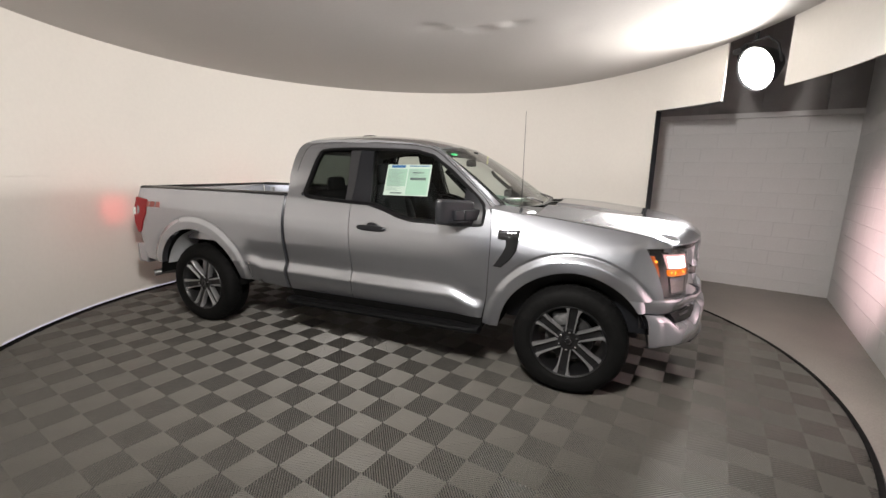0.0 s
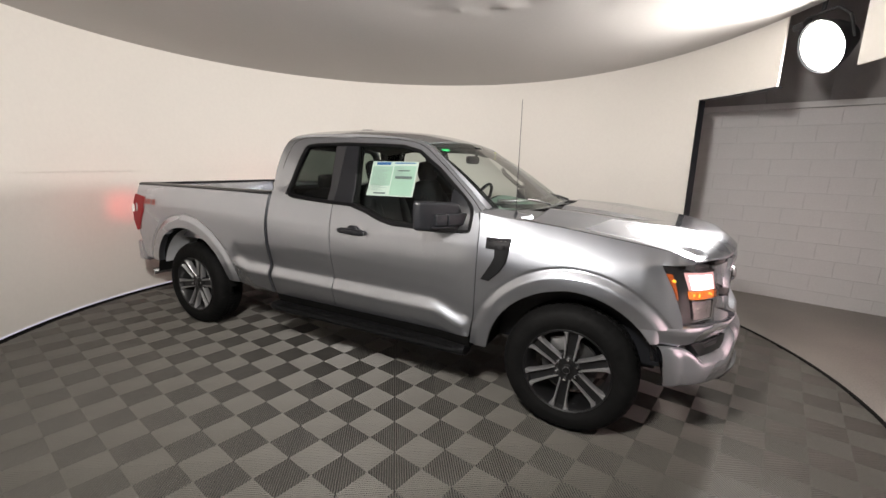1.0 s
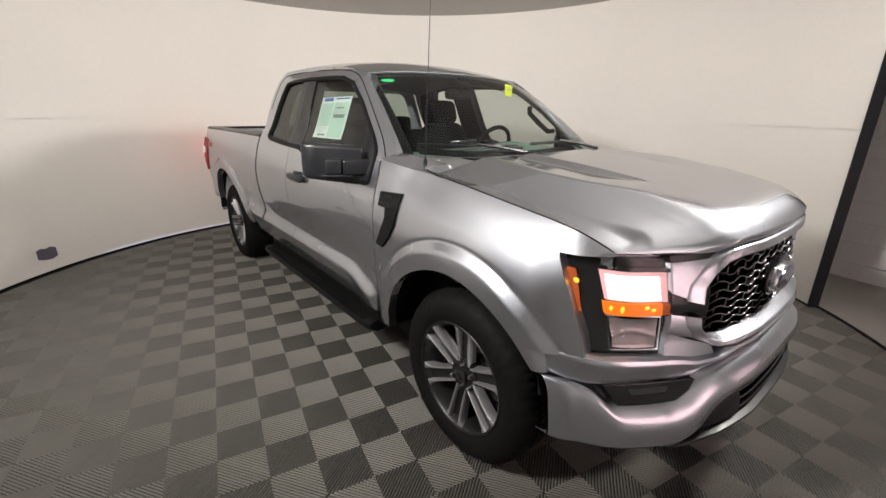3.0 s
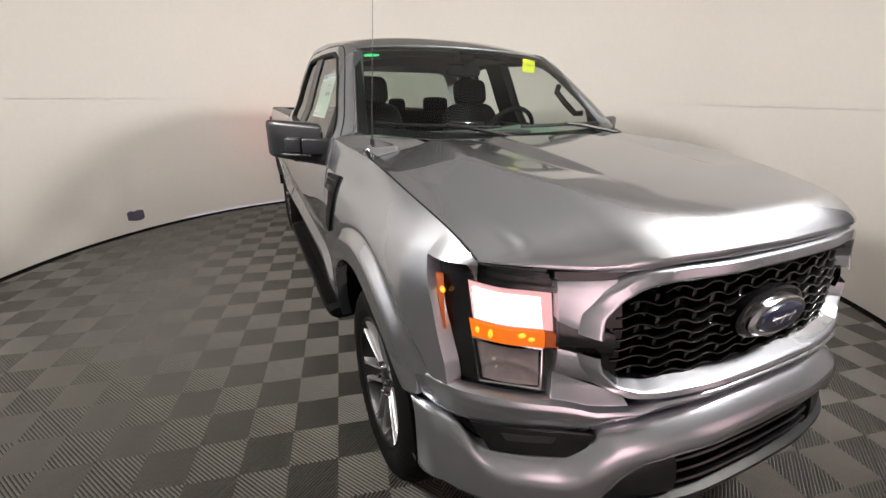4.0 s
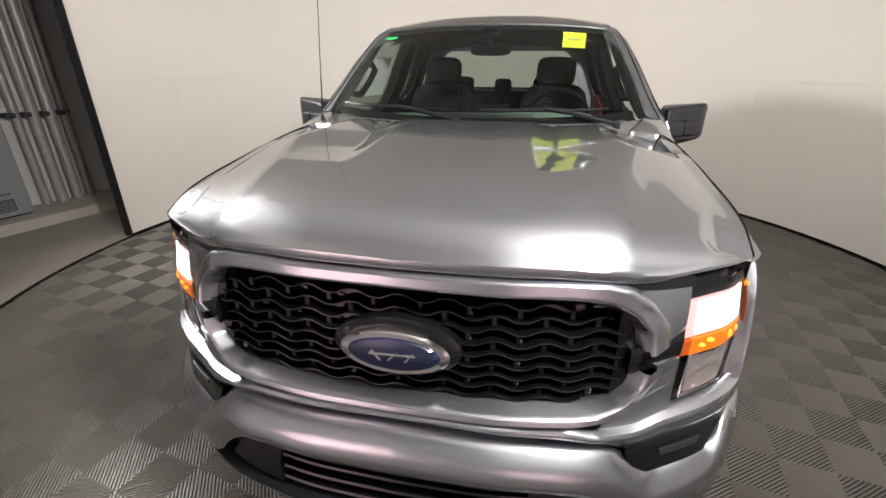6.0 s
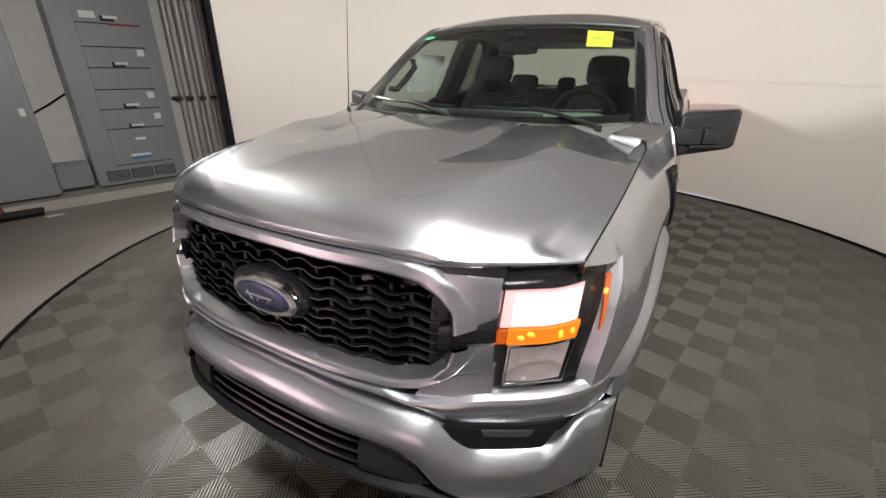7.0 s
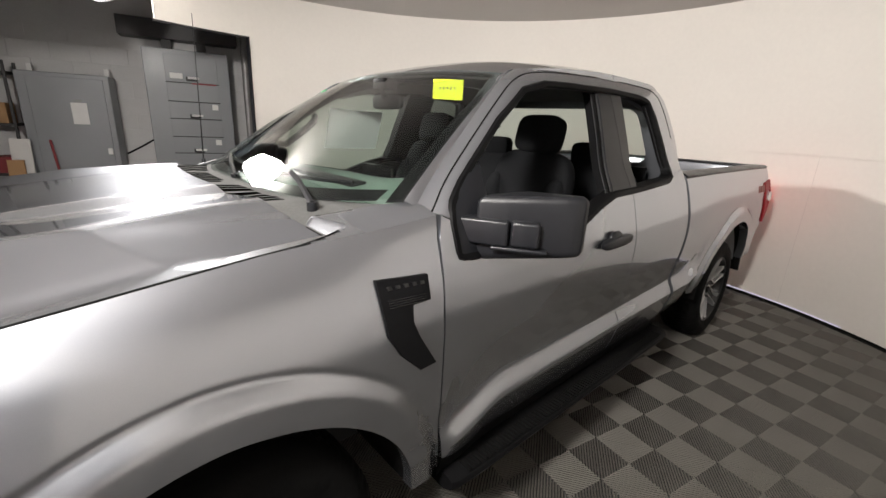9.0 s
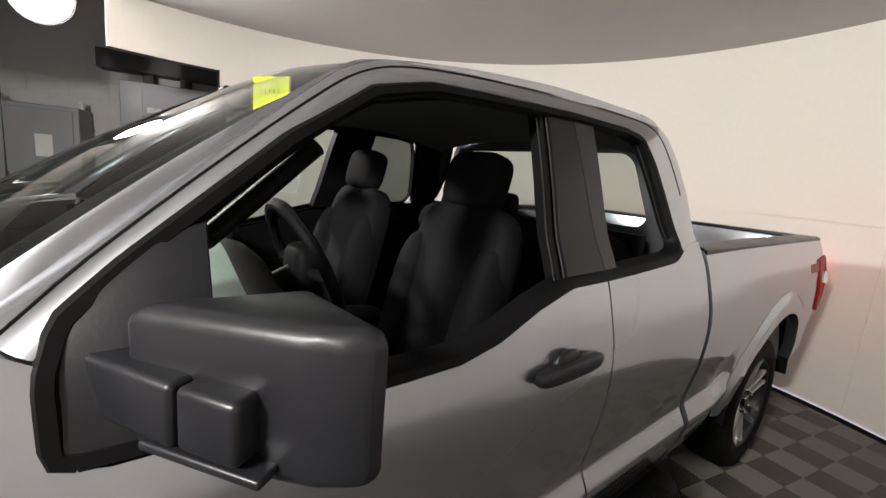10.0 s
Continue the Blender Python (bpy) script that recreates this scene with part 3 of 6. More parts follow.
for q, dx in ((0.15, 0.005), (0.5, 0.006), (0.9, 0.0), (1.0, -0.008), (1.0, -0.04)):
    rows.append(np.stack([X[-1] + dx, Y[-1], a + (b - a) * q], -1)[None])
sheet(bm, np.concatenate(rows), (0, 0, -1), 0.05, False)
part("hood", bm, PAINT, truck)

# dark gap between the hood and each fender
for s in SIDES:
    bm = bmesh.new()
    corner = [(float(hood_rear(q)), q * (float(hood_edge(hood_rear(q))) - 0.004)) for q in np.linspace(0.86, 0.99, 8)]
    run = [Vector((x, s * y, float(hood_z(x, y)) - 0.001)) for x, y in corner]
    run += [Vector((x, s * (float(hood_edge(x)) - 0.001), float(hood_edge_z(x) + 0.14 * max(fender_edge(x) - hood_edge(x), 0)) + 0.0005)) for x in np.linspace(-0.352, 0.612, 60)]
    tube(bm, run, 0.0026, 6)
    part("hood_gap", bm, RUBBER, truck)

# windscreen and roof
v = np.linspace(-1, 1, 41)
base = np.stack([-0.34 - 0.235 * np.abs(v) ** 3.5, v * 0.81, 1.352 + 0.045 * v**2], 1)
top = np.stack([-1.105 - 0.05 * np.abs(v) ** 2, v * 0.665, 1.842 - 0.03 * np.abs(v) ** 2.5], 1)
w = np.linspace(0, 1, 16)[None, :, None]
P = base[:, None] * (1 - w) + top[:, None] * w
P[..., 2] += 0.025 * np.sin(np.pi * w[..., 0])
GLASS = glass("windscreen_glass", (0.86, 0.95, 0.90), clear=0.74)
bm = bmesh.new()
sheet(bm, P)
part("windscreen", bm, GLASS, truck, "clear green-tinted windscreen").visible_shadow = False

bm = bmesh.new()
nx = 40
U, V = np.meshgrid(np.linspace(0, 1, nx), v, indexing="ij")
X = (-1.105 - 0.05 * np.abs(V) ** 2) * (1 - U) + (-2.55 + 0.03 * V**2) * U
half = smooth(U, (0, 0.15, 0.5, 0.9, 1), (0.672, 0.686, 0.698, 0.700, 0.688))
mid = smooth(U, (0, 0.06, 0.25, 0.6, 0.85, 0.95, 1), (1.842, 1.868, 1.922, 1.95, 1.942, 1.922, 1.87))
rim = smooth(U, (0, 0.1, 0.25, 0.55, 0.85, 0.95, 1), (1.81, 1.842, 1.866, 1.884, 1.88, 1.858, 1.80))
Z = rim + (mid - rim) * (1 - np.abs(V) ** 2.6)
sheet(bm, np.stack([X, V * half, Z], -1), (0, 0, -1), 0.03, True)
part("roof", bm, PAINT, truck)

# back of the cab round its window
bm = bmesh.new()
def rrect(hw, z0, z1, r, n=12):
    out = []
    for cy, cz, a in ((hw - r, z1 - r, 0), (-hw + r, z1 - r, 90), (-hw + r, z0 + r, 180), (hw - r, z0 + r, 270)):
        out += [(cy + r * math.cos(radians(a + 90 * i / n)), cz + r * math.sin(radians(a + 90 * i / n))) for i in range(n + 1)]
    return np.array(out + out[:1])
o, i = rrect(0.70, 0.9, 1.87, 0.12), rrect(0.56, 1.44, 1.76, 0.06)
w = np.linspace(0, 1, 4)[None, :, None]
P2 = o[:, None] * (1 - w) + i[:, None] * w
P = np.stack([-2.56 + 0.0 * np.clip((P2[..., 1] - 1.4) / 0.45, 0, 1), P2[..., 0] * np.interp(P2[..., 1], (0.9, 1.4, 1.6, 1.87), (1.34, 1.23, 1.10, 0.90)), P2[..., 1]], -1)
sheet(bm, P)
part("cab_back", bm, PAINT, truck)


# ---- the truck's nose ----
def on_front(P2, out=0.0):
    y, z = P2[..., 0], P2[..., 1]
    return np.stack([front(y, z) + out, y, z], -1)


def ring_pts(half, n=320):
    full = half + [(-y, z) for y, z in half[::-1] if y > 0]
    return line(full + full[:1], n)


GRILLE_BLACK = material("grille_plastic", (0.004, 0.004, 0.0045), 0.16, Specular_IOR_Level=0.35, vary=0.1)
AMBER = glow("lit_amber_lens", (0.95, 0.20, 0.004), 0.8)
AMBER_HOT = glow("amber_bulb_glow", (1.0, 0.42, 0.03), 1.8)
AMBER_DIM = glow("amber_lens", (0.75, 0.13, 0.003), 0.18)
PINK_GLOW = glow("lamp_surround_glow", (0.95, 0.50, 0.50), 0.75)
BOWL = material("pearly_reflector", (0.34, 0.30, 0.30), 0.22, metal=0.5, vary=0.25, scale=25)
BEAM = glow("lit_headlamp", (1.0, 0.86, 0.86), 5.0)
RED_LIT = glow("lit_red_lens", (0.42, 0.006, 0.012), 0.16)
RED_BULB = glow("lit_red_bulb", (1.0, 0.05, 0.06), 18)
LENS = glass("clear_lens", (1, 1, 1), clear=0.95)
BADGE_BLUE = material("dark_blue_enamel", (0.008, 0.013, 0.045), 0.15, coat=1.0)
PAPER = material("white_paper", (0.74, 0.80, 0.76), 0.7, vary=0.03)
PRINT = material("printed_ink", (0.16, 0.18, 0.19), 0.7)
PRINT_BLUE = material("blue_print", (0.04, 0.15, 0.42), 0.6)
PRINT_PALE = material("pale_green_print", (0.48, 0.66, 0.56), 0.7)
TAG_YELLOW = material("yellow_paper", (0.78, 0.86, 0.03), 0.6, vary=0.03)
TAG_GREEN = material("green_sticker", (0.03, 0.42, 0.13), 0.5)
TINT = glass("dark_tinted_glass", (0.50, 0.56, 0.53), clear=0.30)
SIDE_GLASS = glass("side_glass", (0.82, 0.92, 0.86), clear=0.62)

g_in = ring_pts([(0, 1.112), (0.36, 1.109), (0.45, 1.101), (0.50, 1.076), (0.53, 1.045), (0.538, 1.0), (0.538, 0.94), (0.528, 0.900), (0.49, 0.868), (0.44, 0.860), (0, 0.862)])
g_out = ring_pts([(0, 1.181), (0.36, 1.181), (0.46, 1.176), (0.512, 1.160), (0.565, 1.120), (0.612, 1.06), (0.622, 0.99), (0.612, 0.92), (0.575, 0.866), (0.51, 0.832), (0.42, 0.823), (0, 0.825)])
bm = bmesh.new()
w = np.linspace(0, 1, 31)
P2 = g_in[:, None] * (1 - w[None, :, None]) + g_out[:, None] * w[None, :, None]
P = on_front(P2)
P[..., 0] += np.interp(w, (0, 0.06, 0.40, 0.47, 0.54, 0.86, 0.94, 1), (-0.055, -0.032, 0.010, 0.016, 0.019, 0.021, 0.015, -0.012))[None]
flank = ease((np.abs(g_out[:, 0]) - 0.54) / 0.05)[:, None]
P[..., 0] += flank * np.interp(w, (0, 0.5, 0.86, 0.94, 1), (0, 0, -0.012, -0.009, 0.014))[None]
sheet(bm, P, None)
bmesh.ops.delete(bm, geom=[f for f in bm.faces if abs(f.calc_center_median().y) > 0.525 and 0.944 < f.calc_center_median().z - 0.1 * (abs(f.calc_center_median().y) - 0.53) < 0.998], context="FACES")
part("grille_surround", bm, PAINT, truck)
grille = None
bm = bmesh.new()
bm.faces.new([bm.verts.new(p) for p in on_front(g_in[:-1], -0.085)])
grille = part("grille", bm, BLACK_GLOSS, truck, "gloss black grille with wavy bars", False)


def opening_half(z):
    return float(np.interp(z, (0.857, 0.863, 0.872, 0.90, 0.94, 1.0, 1.045, 1.076, 1.101, 1.112), (0.42, 0.455, 0.49, 0.52, 0.53, 0.53, 0.522, 0.493, 0.445, 0.36)))


def wave(y):
    """Flat-topped wave of the grille bars."""
    ph = (y / 0.114 + 0.25) % 1.0
    return np.interp(ph, (0, 0.14, 0.36, 0.5, 0.64, 0.86, 1), (0, 1, 1, 0, -1, -1, 0))


for row in range(9):
    z0 = 0.866 + 0.0295 * row
    hw = min(opening_half(z0 - 0.006), opening_half(z0 + 0.006)) - 0.004
    y = np.linspace(-hw, hw, 130)
    z = z0 + 0.0065 * wave(y)
    prof = ((-0.070, 0.002), (-0.030, 0.0040), (-0.026, 0.0022), (-0.025, -0.0006), (-0.029, -0.0034), (-0.070, -0.003))
    P = np.array([[(front(a, b) + dx, a, b + dz) for dx, dz in prof] for a, b in zip(y, z)])
    bm = bmesh.new()
    sheet(bm, P, flip=True)
    part("grille_bar", bm, GRILLE_BLACK, grille)
bm = bmesh.new()
box(bm, (-0.070, -0.007, 0.0), (-0.034, 0.007, 0.0295), 0.002, seg=1)
link_ob = link("grille_link", bm, BLACK_GLOSS)
LINK_ME = link_ob.data
bpy.data.objects.remove(link_ob)
for row in range(8):
    z0 = 0.866 + 0.0295 * row
    for k in range(-5, 5):
        y = (k + (0.5 if row % 2 else 0.0)) * 0.114 - 0.006
        if abs(y) < opening_half(z0 + 0.015) - 0.015:
            ob = new("grille_link", LINK_ME)
            ob.parent = grille
            ob.matrix_world = Matrix.Translation((float(front(y, z0)), y, z0 + 0.0065 * float(wave(y))))
# plain oval badge: chrome rim and blue field
def oval(bm, cx, ry, rz, z0, thick, n=64, dome=0.0):
    rows = []
    for k, (g, dx) in enumerate(((1.0, -thick), (1.0, 0.0), (0.93, 0.006), (0.80, 0.006 + dome * 0.3), (0.4, 0.006 + dome * 0.9), (0.0, 0.006 + dome))):
        rows.append([bm.verts.new((cx + dx, g * ry * math.cos(2 * math.pi * i / n), z0 + g * rz * math.sin(2 * math.pi * i / n))) for i in range(n)] if g else [bm.verts.new((cx + dx, 0, z0))])
    for p, q in zip(rows, rows[1:]):
        for i in range(n):
            bm.faces.new((p[i], p[(i + 1) % n], q[(i + 1) % n], q[i]) if len(q) > 1 else (p[i], p[(i + 1) % n], q[0]))
bm = bmesh.new()
oval(bm, 0.905, 0.132, 0.058, 0.985, 0.05)
badge = part("badge", bm, CHROME, truck, "plain oval badge with chrome rim and blue field")
bm = bmesh.new()
oval(bm, 0.911, 0.110, 0.043, 0.985, 0.01, dome=0.004)
part("badge_field", bm, BADGE_BLUE, badge)
bm = bmesh.new()
for a, b, r in (((-0.055, 0.002), (0.055, 0.006), 0.0035), ((-0.05, 0.012), (-0.03, -0.014), 0.003), ((0.03, -0.012), (0.05, 0.014), 0.003), ((-0.01, -0.012), (0.012, 0.012), 0.003)):
    rod(bm, (0.920, a[0], 0.985 + a[1]), (0.920, b[0], 0.985 + b[1]), r, 6)
part("badge_mark", bm, CHROME, badge)
bm = bmesh.new()
oval(bm, 0.885, 0.155, 0.078, 0.988, 0.03)
part("badge_plinth", bm, BLACK_GLOSS, badge)

# arms of the surround that reach out to the headlights, the black bar between them, and the slanted piece below
def quad_patch(bl, br, tl, tr, out, s, n=14, m=12, puff=0.0):
    """A patch of the nose between four corners (across, up); out: at its inner and outer end; puff: how far its middle swells."""
    P2 = coons(line([bl, br], n), line([tl, tr], n), line([bl, tl], m), line([br, tr], m))
    P = on_front(P2 * (s, 1))
    P[..., 0] += np.linspace(out[0], out[1], n)[:, None] + puff * np.sqrt(np.maximum(np.sin(np.pi * np.linspace(0, 1, m)), 0))[None]
    return P


for s in SIDES:
    for name, mat, bl, br, tl, tr, out, puff in (
            ("surround_arm", PAINT, (0.600, 1.010), (0.656, 1.034), (0.530, 1.146), (0.656, 1.134), (0.002, -0.004), 0.004),
            ("surround_arm", PAINT, (0.570, 0.868), (0.656, 0.888), (0.600, 0.950), (0.656, 0.960), (0.002, -0.004), 0.004),
            ("black_bar", BLACK_GLOSS, (0.530, 0.938), (0.658, 0.952), (0.530, 1.004), (0.658, 1.040), (-0.012, -0.010), 0.004),
            ("fascia_web", PAINT, (0.470, 0.778), (0.660, 0.806), (0.50, 0.832), (0.660, 0.892), (-0.004, -0.004), 0.0)):
        bm = bmesh.new()
        sheet(bm, quad_patch(bl, br, tl, tr, out, s, puff=puff), (-1, 0, 0), 0.02, flip=s < 0)
        part(name, bm, mat, truck)
    bm = bmesh.new()
    P2 = coons(line([(0.50, 0.81), (0.66, 0.80)], 8), line([(0.50, 1.15), (0.66, 1.14)], 8), line([(0.50, 0.81), (0.50, 1.15)], 8), line([(0.66, 0.80), (0.66, 1.14)], 8))
    sheet(bm, on_front(P2 * (s, 1), -0.03), None, flip=s < 0)
    part("grille_backing", bm, GRILLE_BLACK, truck)

v = np.linspace(-1, 1, 97)


def band(y_max, z0, z1, out, m=9):
    """A strip across the nose between two heights; out: (share of the height, how far it stands out)."""
    y = v * y_max
    T = np.linspace(0, 1, m)[None]
    a = (z0(np.abs(y)) if callable(z0) else np.full(len(y), z0))[:, None]
    b = (z1(np.abs(y)) if callable(z1) else np.full(len(y), z1))[:, None]
    Z = a * (1 - T) + b * T
    Y = np.repeat(y[:, None], m, 1)
    X = front(Y, Z) + np.interp(T, [o[0] for o in out], [o[1] for o in out])
    return np.stack([X, Y, Z], -1)


FASCIA_TOP = lambda y: smooth(y, (0, 0.40, 0.48, 0.56, 0.64, 0.90, 0.94), (0.826, 0.820, 0.800, 0.800, 0.812, 0.817, 0.808))
FASCIA_LOW = lambda y: smooth(y, (0, 0.27, 0.46, 0.52, 0.58, 0.85, 0.94), (0.781, 0.768, 0.750, 0.732, 0.706, 0.697, 0.716))
bm = bmesh.new()
sheet(bm, band(0.938, FASCIA_LOW, FASCIA_TOP, ((0, -0.028), (0.10, -0.012), (0.55, 0.014), (0.78, 0.022), (0.90, 0.017), (1, -0.014)), 21), (-1, 0, 0), 0.012, True)
part("front_fascia", bm, PAINT, truck)
# the fascia's ends run back to the wheel arch
for s in SIDES:
    rows = []
    for z in np.linspace(0.712, 0.806, 9):
        a = np.array((float(front(0.934, z)) + 0.012, s * 0.934, z))
        xb = math.sqrt(0.525**2 - (z - 0.43) ** 2)
        b = np.array((xb, s * float(side(xb, z)), z))
        rows.append([a * (1 - q) + b * q + np.array((0, s * 0.006 * math.sin(math.pi * q), 0)) for q in np.linspace(0, 1, 7)])
    bm = bmesh.new()
    sheet(bm, np.array(rows), (0, -s, 0), 0.03, flip=s > 0)
    part("fascia_end", bm, PAINT, truck)


def bump_top(y):
    return smooth(y, (0, 0.28, 0.45, 0.52, 0.555, 0.635, 0.66, 0.80, 0.82, 0.862, 0.885, 0.95), (0.768, 0.757, 0.744, 0.728, 0.703, 0.642, 0.635, 0.635, 0.643, 0.688, 0.698, 0.706))


def bump_foot(y):
    return smooth(y, (0, 0.30, 0.44, 0.50, 0.58, 0.66, 0.96), (0.646, 0.642, 0.630, 0.600, 0.515, 0.478, 0.478))


# bumper: a bright chamfer along its top, an upright face, and a foot that turns under
bm = bmesh.new()
y = np.linspace(-1, 1, 161) * 0.950
top, foot = bump_top(np.abs(y)), bump_foot(np.abs(y))
rows = []
for q, dx in ((0.0, -0.045), (0.0, -0.012), (0.004, -0.002), (0.012, 0.008), (0.030, 0.026), (0.042, 0.034), (0.052, 0.037), (0.070, 0.038)):
    rows.append((top - q, np.full_like(y, dx)))
for q in np.linspace(0.1, 1, 10):
    z = (top - 0.070) * (1 - q) + (foot + 0.012) * q
    rows.append((z, np.full_like(y, 0.038 - 0.012 * q * q)))
rows += [(foot + 0.004, np.full_like(y, 0.020)), (foot, np.full_like(y, 0.010)), (foot, np.full_like(y, -0.05))]
wrap = smooth(np.abs(y), (0, 0.80, 0.90, 0.955), (1.0, 1.0, 0.75, 0.4))
P = np.array([[(float(front(y[k], z[k])) + dx[k] * (wrap[k] if dx[k] > 0 else 1) + 0.08 * max((abs(y[k]) - 0.90) / 0.05, 0), y[k], z[k]) for z, dx in rows] for k in range(len(y))])
sheet(bm, P, flip=False)
part("front_bumper", bm, PAINT, truck)
bm = bmesh.new()
sheet(bm, band(0.93, 0.60, 0.80, ((0, -0.05), (1, -0.042)), 4), None, flip=True)
part("bumper_recess", bm, BLACK_GLOSS, truck)
# lower intake: black plastic shell under the bumper's middle, with bars across its opening and smooth cheeks beside it
bm = bmesh.new()
sheet(bm, band(0.60, lambda y: smooth(y, (0, 0.40, 0.60), (0.505, 0.500, 0.470)), lambda y: bump_foot(y) + 0.004, ((0, -0.030), (0.5, -0.050), (1, -0.035)), 8), (-1, 0, 0), 0.3, True)
dam = part("air_dam", bm, BLACK_PLASTIC, truck, "black plastic lower intake")
bm = bmesh.new()
sheet(bm, band(0.66, lambda y: smooth(y, (0, 0.40, 0.66), (0.480, 0.476, 0.452)), lambda y: smooth(y, (0, 0.40, 0.66), (0.512, 0.508, 0.482)), ((0, -0.03), (0.3, 0.012), (0.7, 0.014), (1, -0.03)), 8), (-1, 0, 0), 0.05, True)
part("lower_lip", bm, BLACK_PLASTIC, dam)
for z in (0.535, 0.570, 0.605):
    bm = bmesh.new()
    P = np.array([[(front(y, z) + dx, y, z + dz) for dx, dz in ((-0.05, 0.005), (-0.004, 0.005), (0.0, 0), (-0.004, -0.005), (-0.05, -0.005))] for y in np.linspace(-0.33, 0.33, 30)])
    sheet(bm, P, flip=True)
    part("intake_bar", bm, BLACK_GLOSS, dam)
for s in SIDES:
    bm = bmesh.new()
    sheet(bm, quad_patch((0.335, 0.512), (0.545, 0.505), (0.335, 0.632), (0.47, 0.615), (-0.004, -0.012), s, puff=0.012), (-1, 0, 0), 0.03, flip=s < 0)
    part("intake_cheek", bm, BLACK_PLASTIC, dam)
for s in SIDES:
    # fog lamp pocket
    bm = bmesh.new()
    P2 = coons(line([(0.60, 0.64), (0.80, 0.635)], 10), line([(0.56, 0.715), (0.84, 0.71)], 10), line([(0.60, 0.64), (0.56, 0.715)], 6), line([(0.80, 0.635), (0.84, 0.71)], 6))
    sheet(bm, on_front(P2 * (s, 1), 0.0), (-1, 0, 0), 0.04, s < 0)
    fog = part("fog_lamp", bm, BLACK_GLOSS, truck)
    bm = bmesh.new()
    box(bm, (0.70, s * 0.715 - 0.045, 0.655), (0.742, s * 0.715 + 0.045, 0.70), 0.006, m=Matrix.Translation((0.715, s * 0.715, 0.68)) @ pose(0, 0, 0, 0, 0, s * 38) @ Matrix.Translation((-0.715, -s * 0.715, -0.68)))
    part("fog_lens", bm, LENS, fog)
    bm = bmesh.new()
    P2 = coons(line([(0.66, 0.680), (0.765, 0.676)], 8), line([(0.65, 0.700), (0.775, 0.696)], 8), line([(0.66, 0.680), (0.65, 0.700)], 4), line([(0.765, 0.676), (0.775, 0.696)], 4))
    sheet(bm, on_front(P2 * (s, 1), 0.003), (-1, 0, 0), 0.01, s < 0)
    part("fog_reflector", bm, DARK_TRIM, fog)
    # tow hook
    bm = bmesh.new()
    rod(bm, (0.74, s * 0.40, 0.44), (0.87, s * 0.40, 0.43), 0.012, 8)
    rod(bm, (0.87, s * 0.40, 0.43), (0.87, s * 0.46, 0.43), 0.012, 8)
    part("tow_hook", bm, BLACK_PLASTIC, truck)

    # headlight: dark housing wrapping round to the fender, lamp block, amber strip, lower bowl, side marker, clear cover
    def f3(y, z, out=0.0):
        return (float(front(y, z)) + out, y, z)
    edge = [(0.598, 0.808), (0.586, 0.87), (0.528, 1.02), (0.458, 1.148)]
    outer = line([(x, float(fender_y(x, z)) - 0.004, z) for x, z in edge], 25)
    inner = line([f3(0.655, 0.80), f3(0.655, 1.0), f3(0.655, 1.142)], 25)
    low = line([f3(0.655, 0.80), f3(0.70, 0.798), f3(0.76, 0.797), f3(0.82, 0.80), outer[0]], 25, True)
    up = line([f3(0.655, 1.142), f3(0.72, 1.146), f3(0.78, 1.148), f3(0.83, 1.150, -0.03), outer[-1]], 25, True)
    H = coons(low, up, inner, outer)
    side_v = np.array((1, s, 1))

    def patch(u0, u1, v0, v1, out, n=14, m=10):
        """A piece of the headlight's face between shares of its width and height."""
        u = np.linspace(u0, u1, n)[:, None] * 24
        w = np.linspace(v0, v1, m)[None] * 24
        u, w = np.broadcast_arrays(u, w)
        a, b = np.clip(u.astype(int), 0, 23), np.clip(w.astype(int), 0, 23)
        fu, fw = (u - a)[..., None], (w - b)[..., None]
        Q = H[a, b] * (1 - fu) * (1 - fw) + H[a + 1, b] * fu * (1 - fw) + H[a, b + 1] * (1 - fu) * fw + H[a + 1, b + 1] * fu * fw
        Q = Q + np.stack([np.full(u.shape, 1.0), 0.25 + 0.75 * u / 24, np.zeros(u.shape)], -1) * out * 0.8
        return Q * side_v

    bm = bmesh.new()
    sheet(bm, patch(0, 1, 0, 1, -0.028, 25, 25), (-0.9, -0.4 * s, 0), 0.04, s < 0)
    hl = part("headlight", bm, BLACK_GLOSS, truck, "lit headlight in a black housing")
    bm = bmesh.new()
    P2 = coons(line([(0.535, 1.146), (0.66, 1.134)], 8), line([(0.50, 1.164), (0.66, 1.158)], 8), line([(0.535, 1.146), (0.50, 1.164)], 4), line([(0.66, 1.134), (0.66, 1.158)], 4))
    sheet(bm, on_front(P2 * (s, 1), -0.003), (-1, 0, 0), 0.03, s < 0)
    part("headlight_strip", bm, BLACK_GLOSS, hl)

    def lamp_piece(name, u0, u1, v0, v1, out, mat, thick=0.015, taper=0.0):
        bm = bmesh.new()
        Q = patch(u0, u1, v0, v1, out)
        if taper:
            w = taper * np.linspace(1, 0, Q.shape[1])[None, :, None] ** 1.3
            Q = Q * (1 - w * np.linspace(1, 0, Q.shape[0])[:, None, None]) + Q[-1:] * w * np.linspace(1, 0, Q.shape[0])[:, None, None]
        sheet(bm, Q, (-0.9, -0.4 * s, 0), thick, s < 0)
        return part(name, bm, mat, hl)

    lamp_piece("lamp_surround", 0.035, 0.655, 0.590, 0.880, -0.016, PINK_GLOW)
    lamp_piece("low_beam", 0.12, 0.63, 0.610, 0.790, -0.011, BEAM)
    lamp_piece("light_guide", 0.12, 0.62, 0.800, 0.835, -0.011, BEAM)
    lamp_piece("lamp_brow", 0.0, 0.70, 0.885, 0.925, -0.008, BLACK_GLOSS)
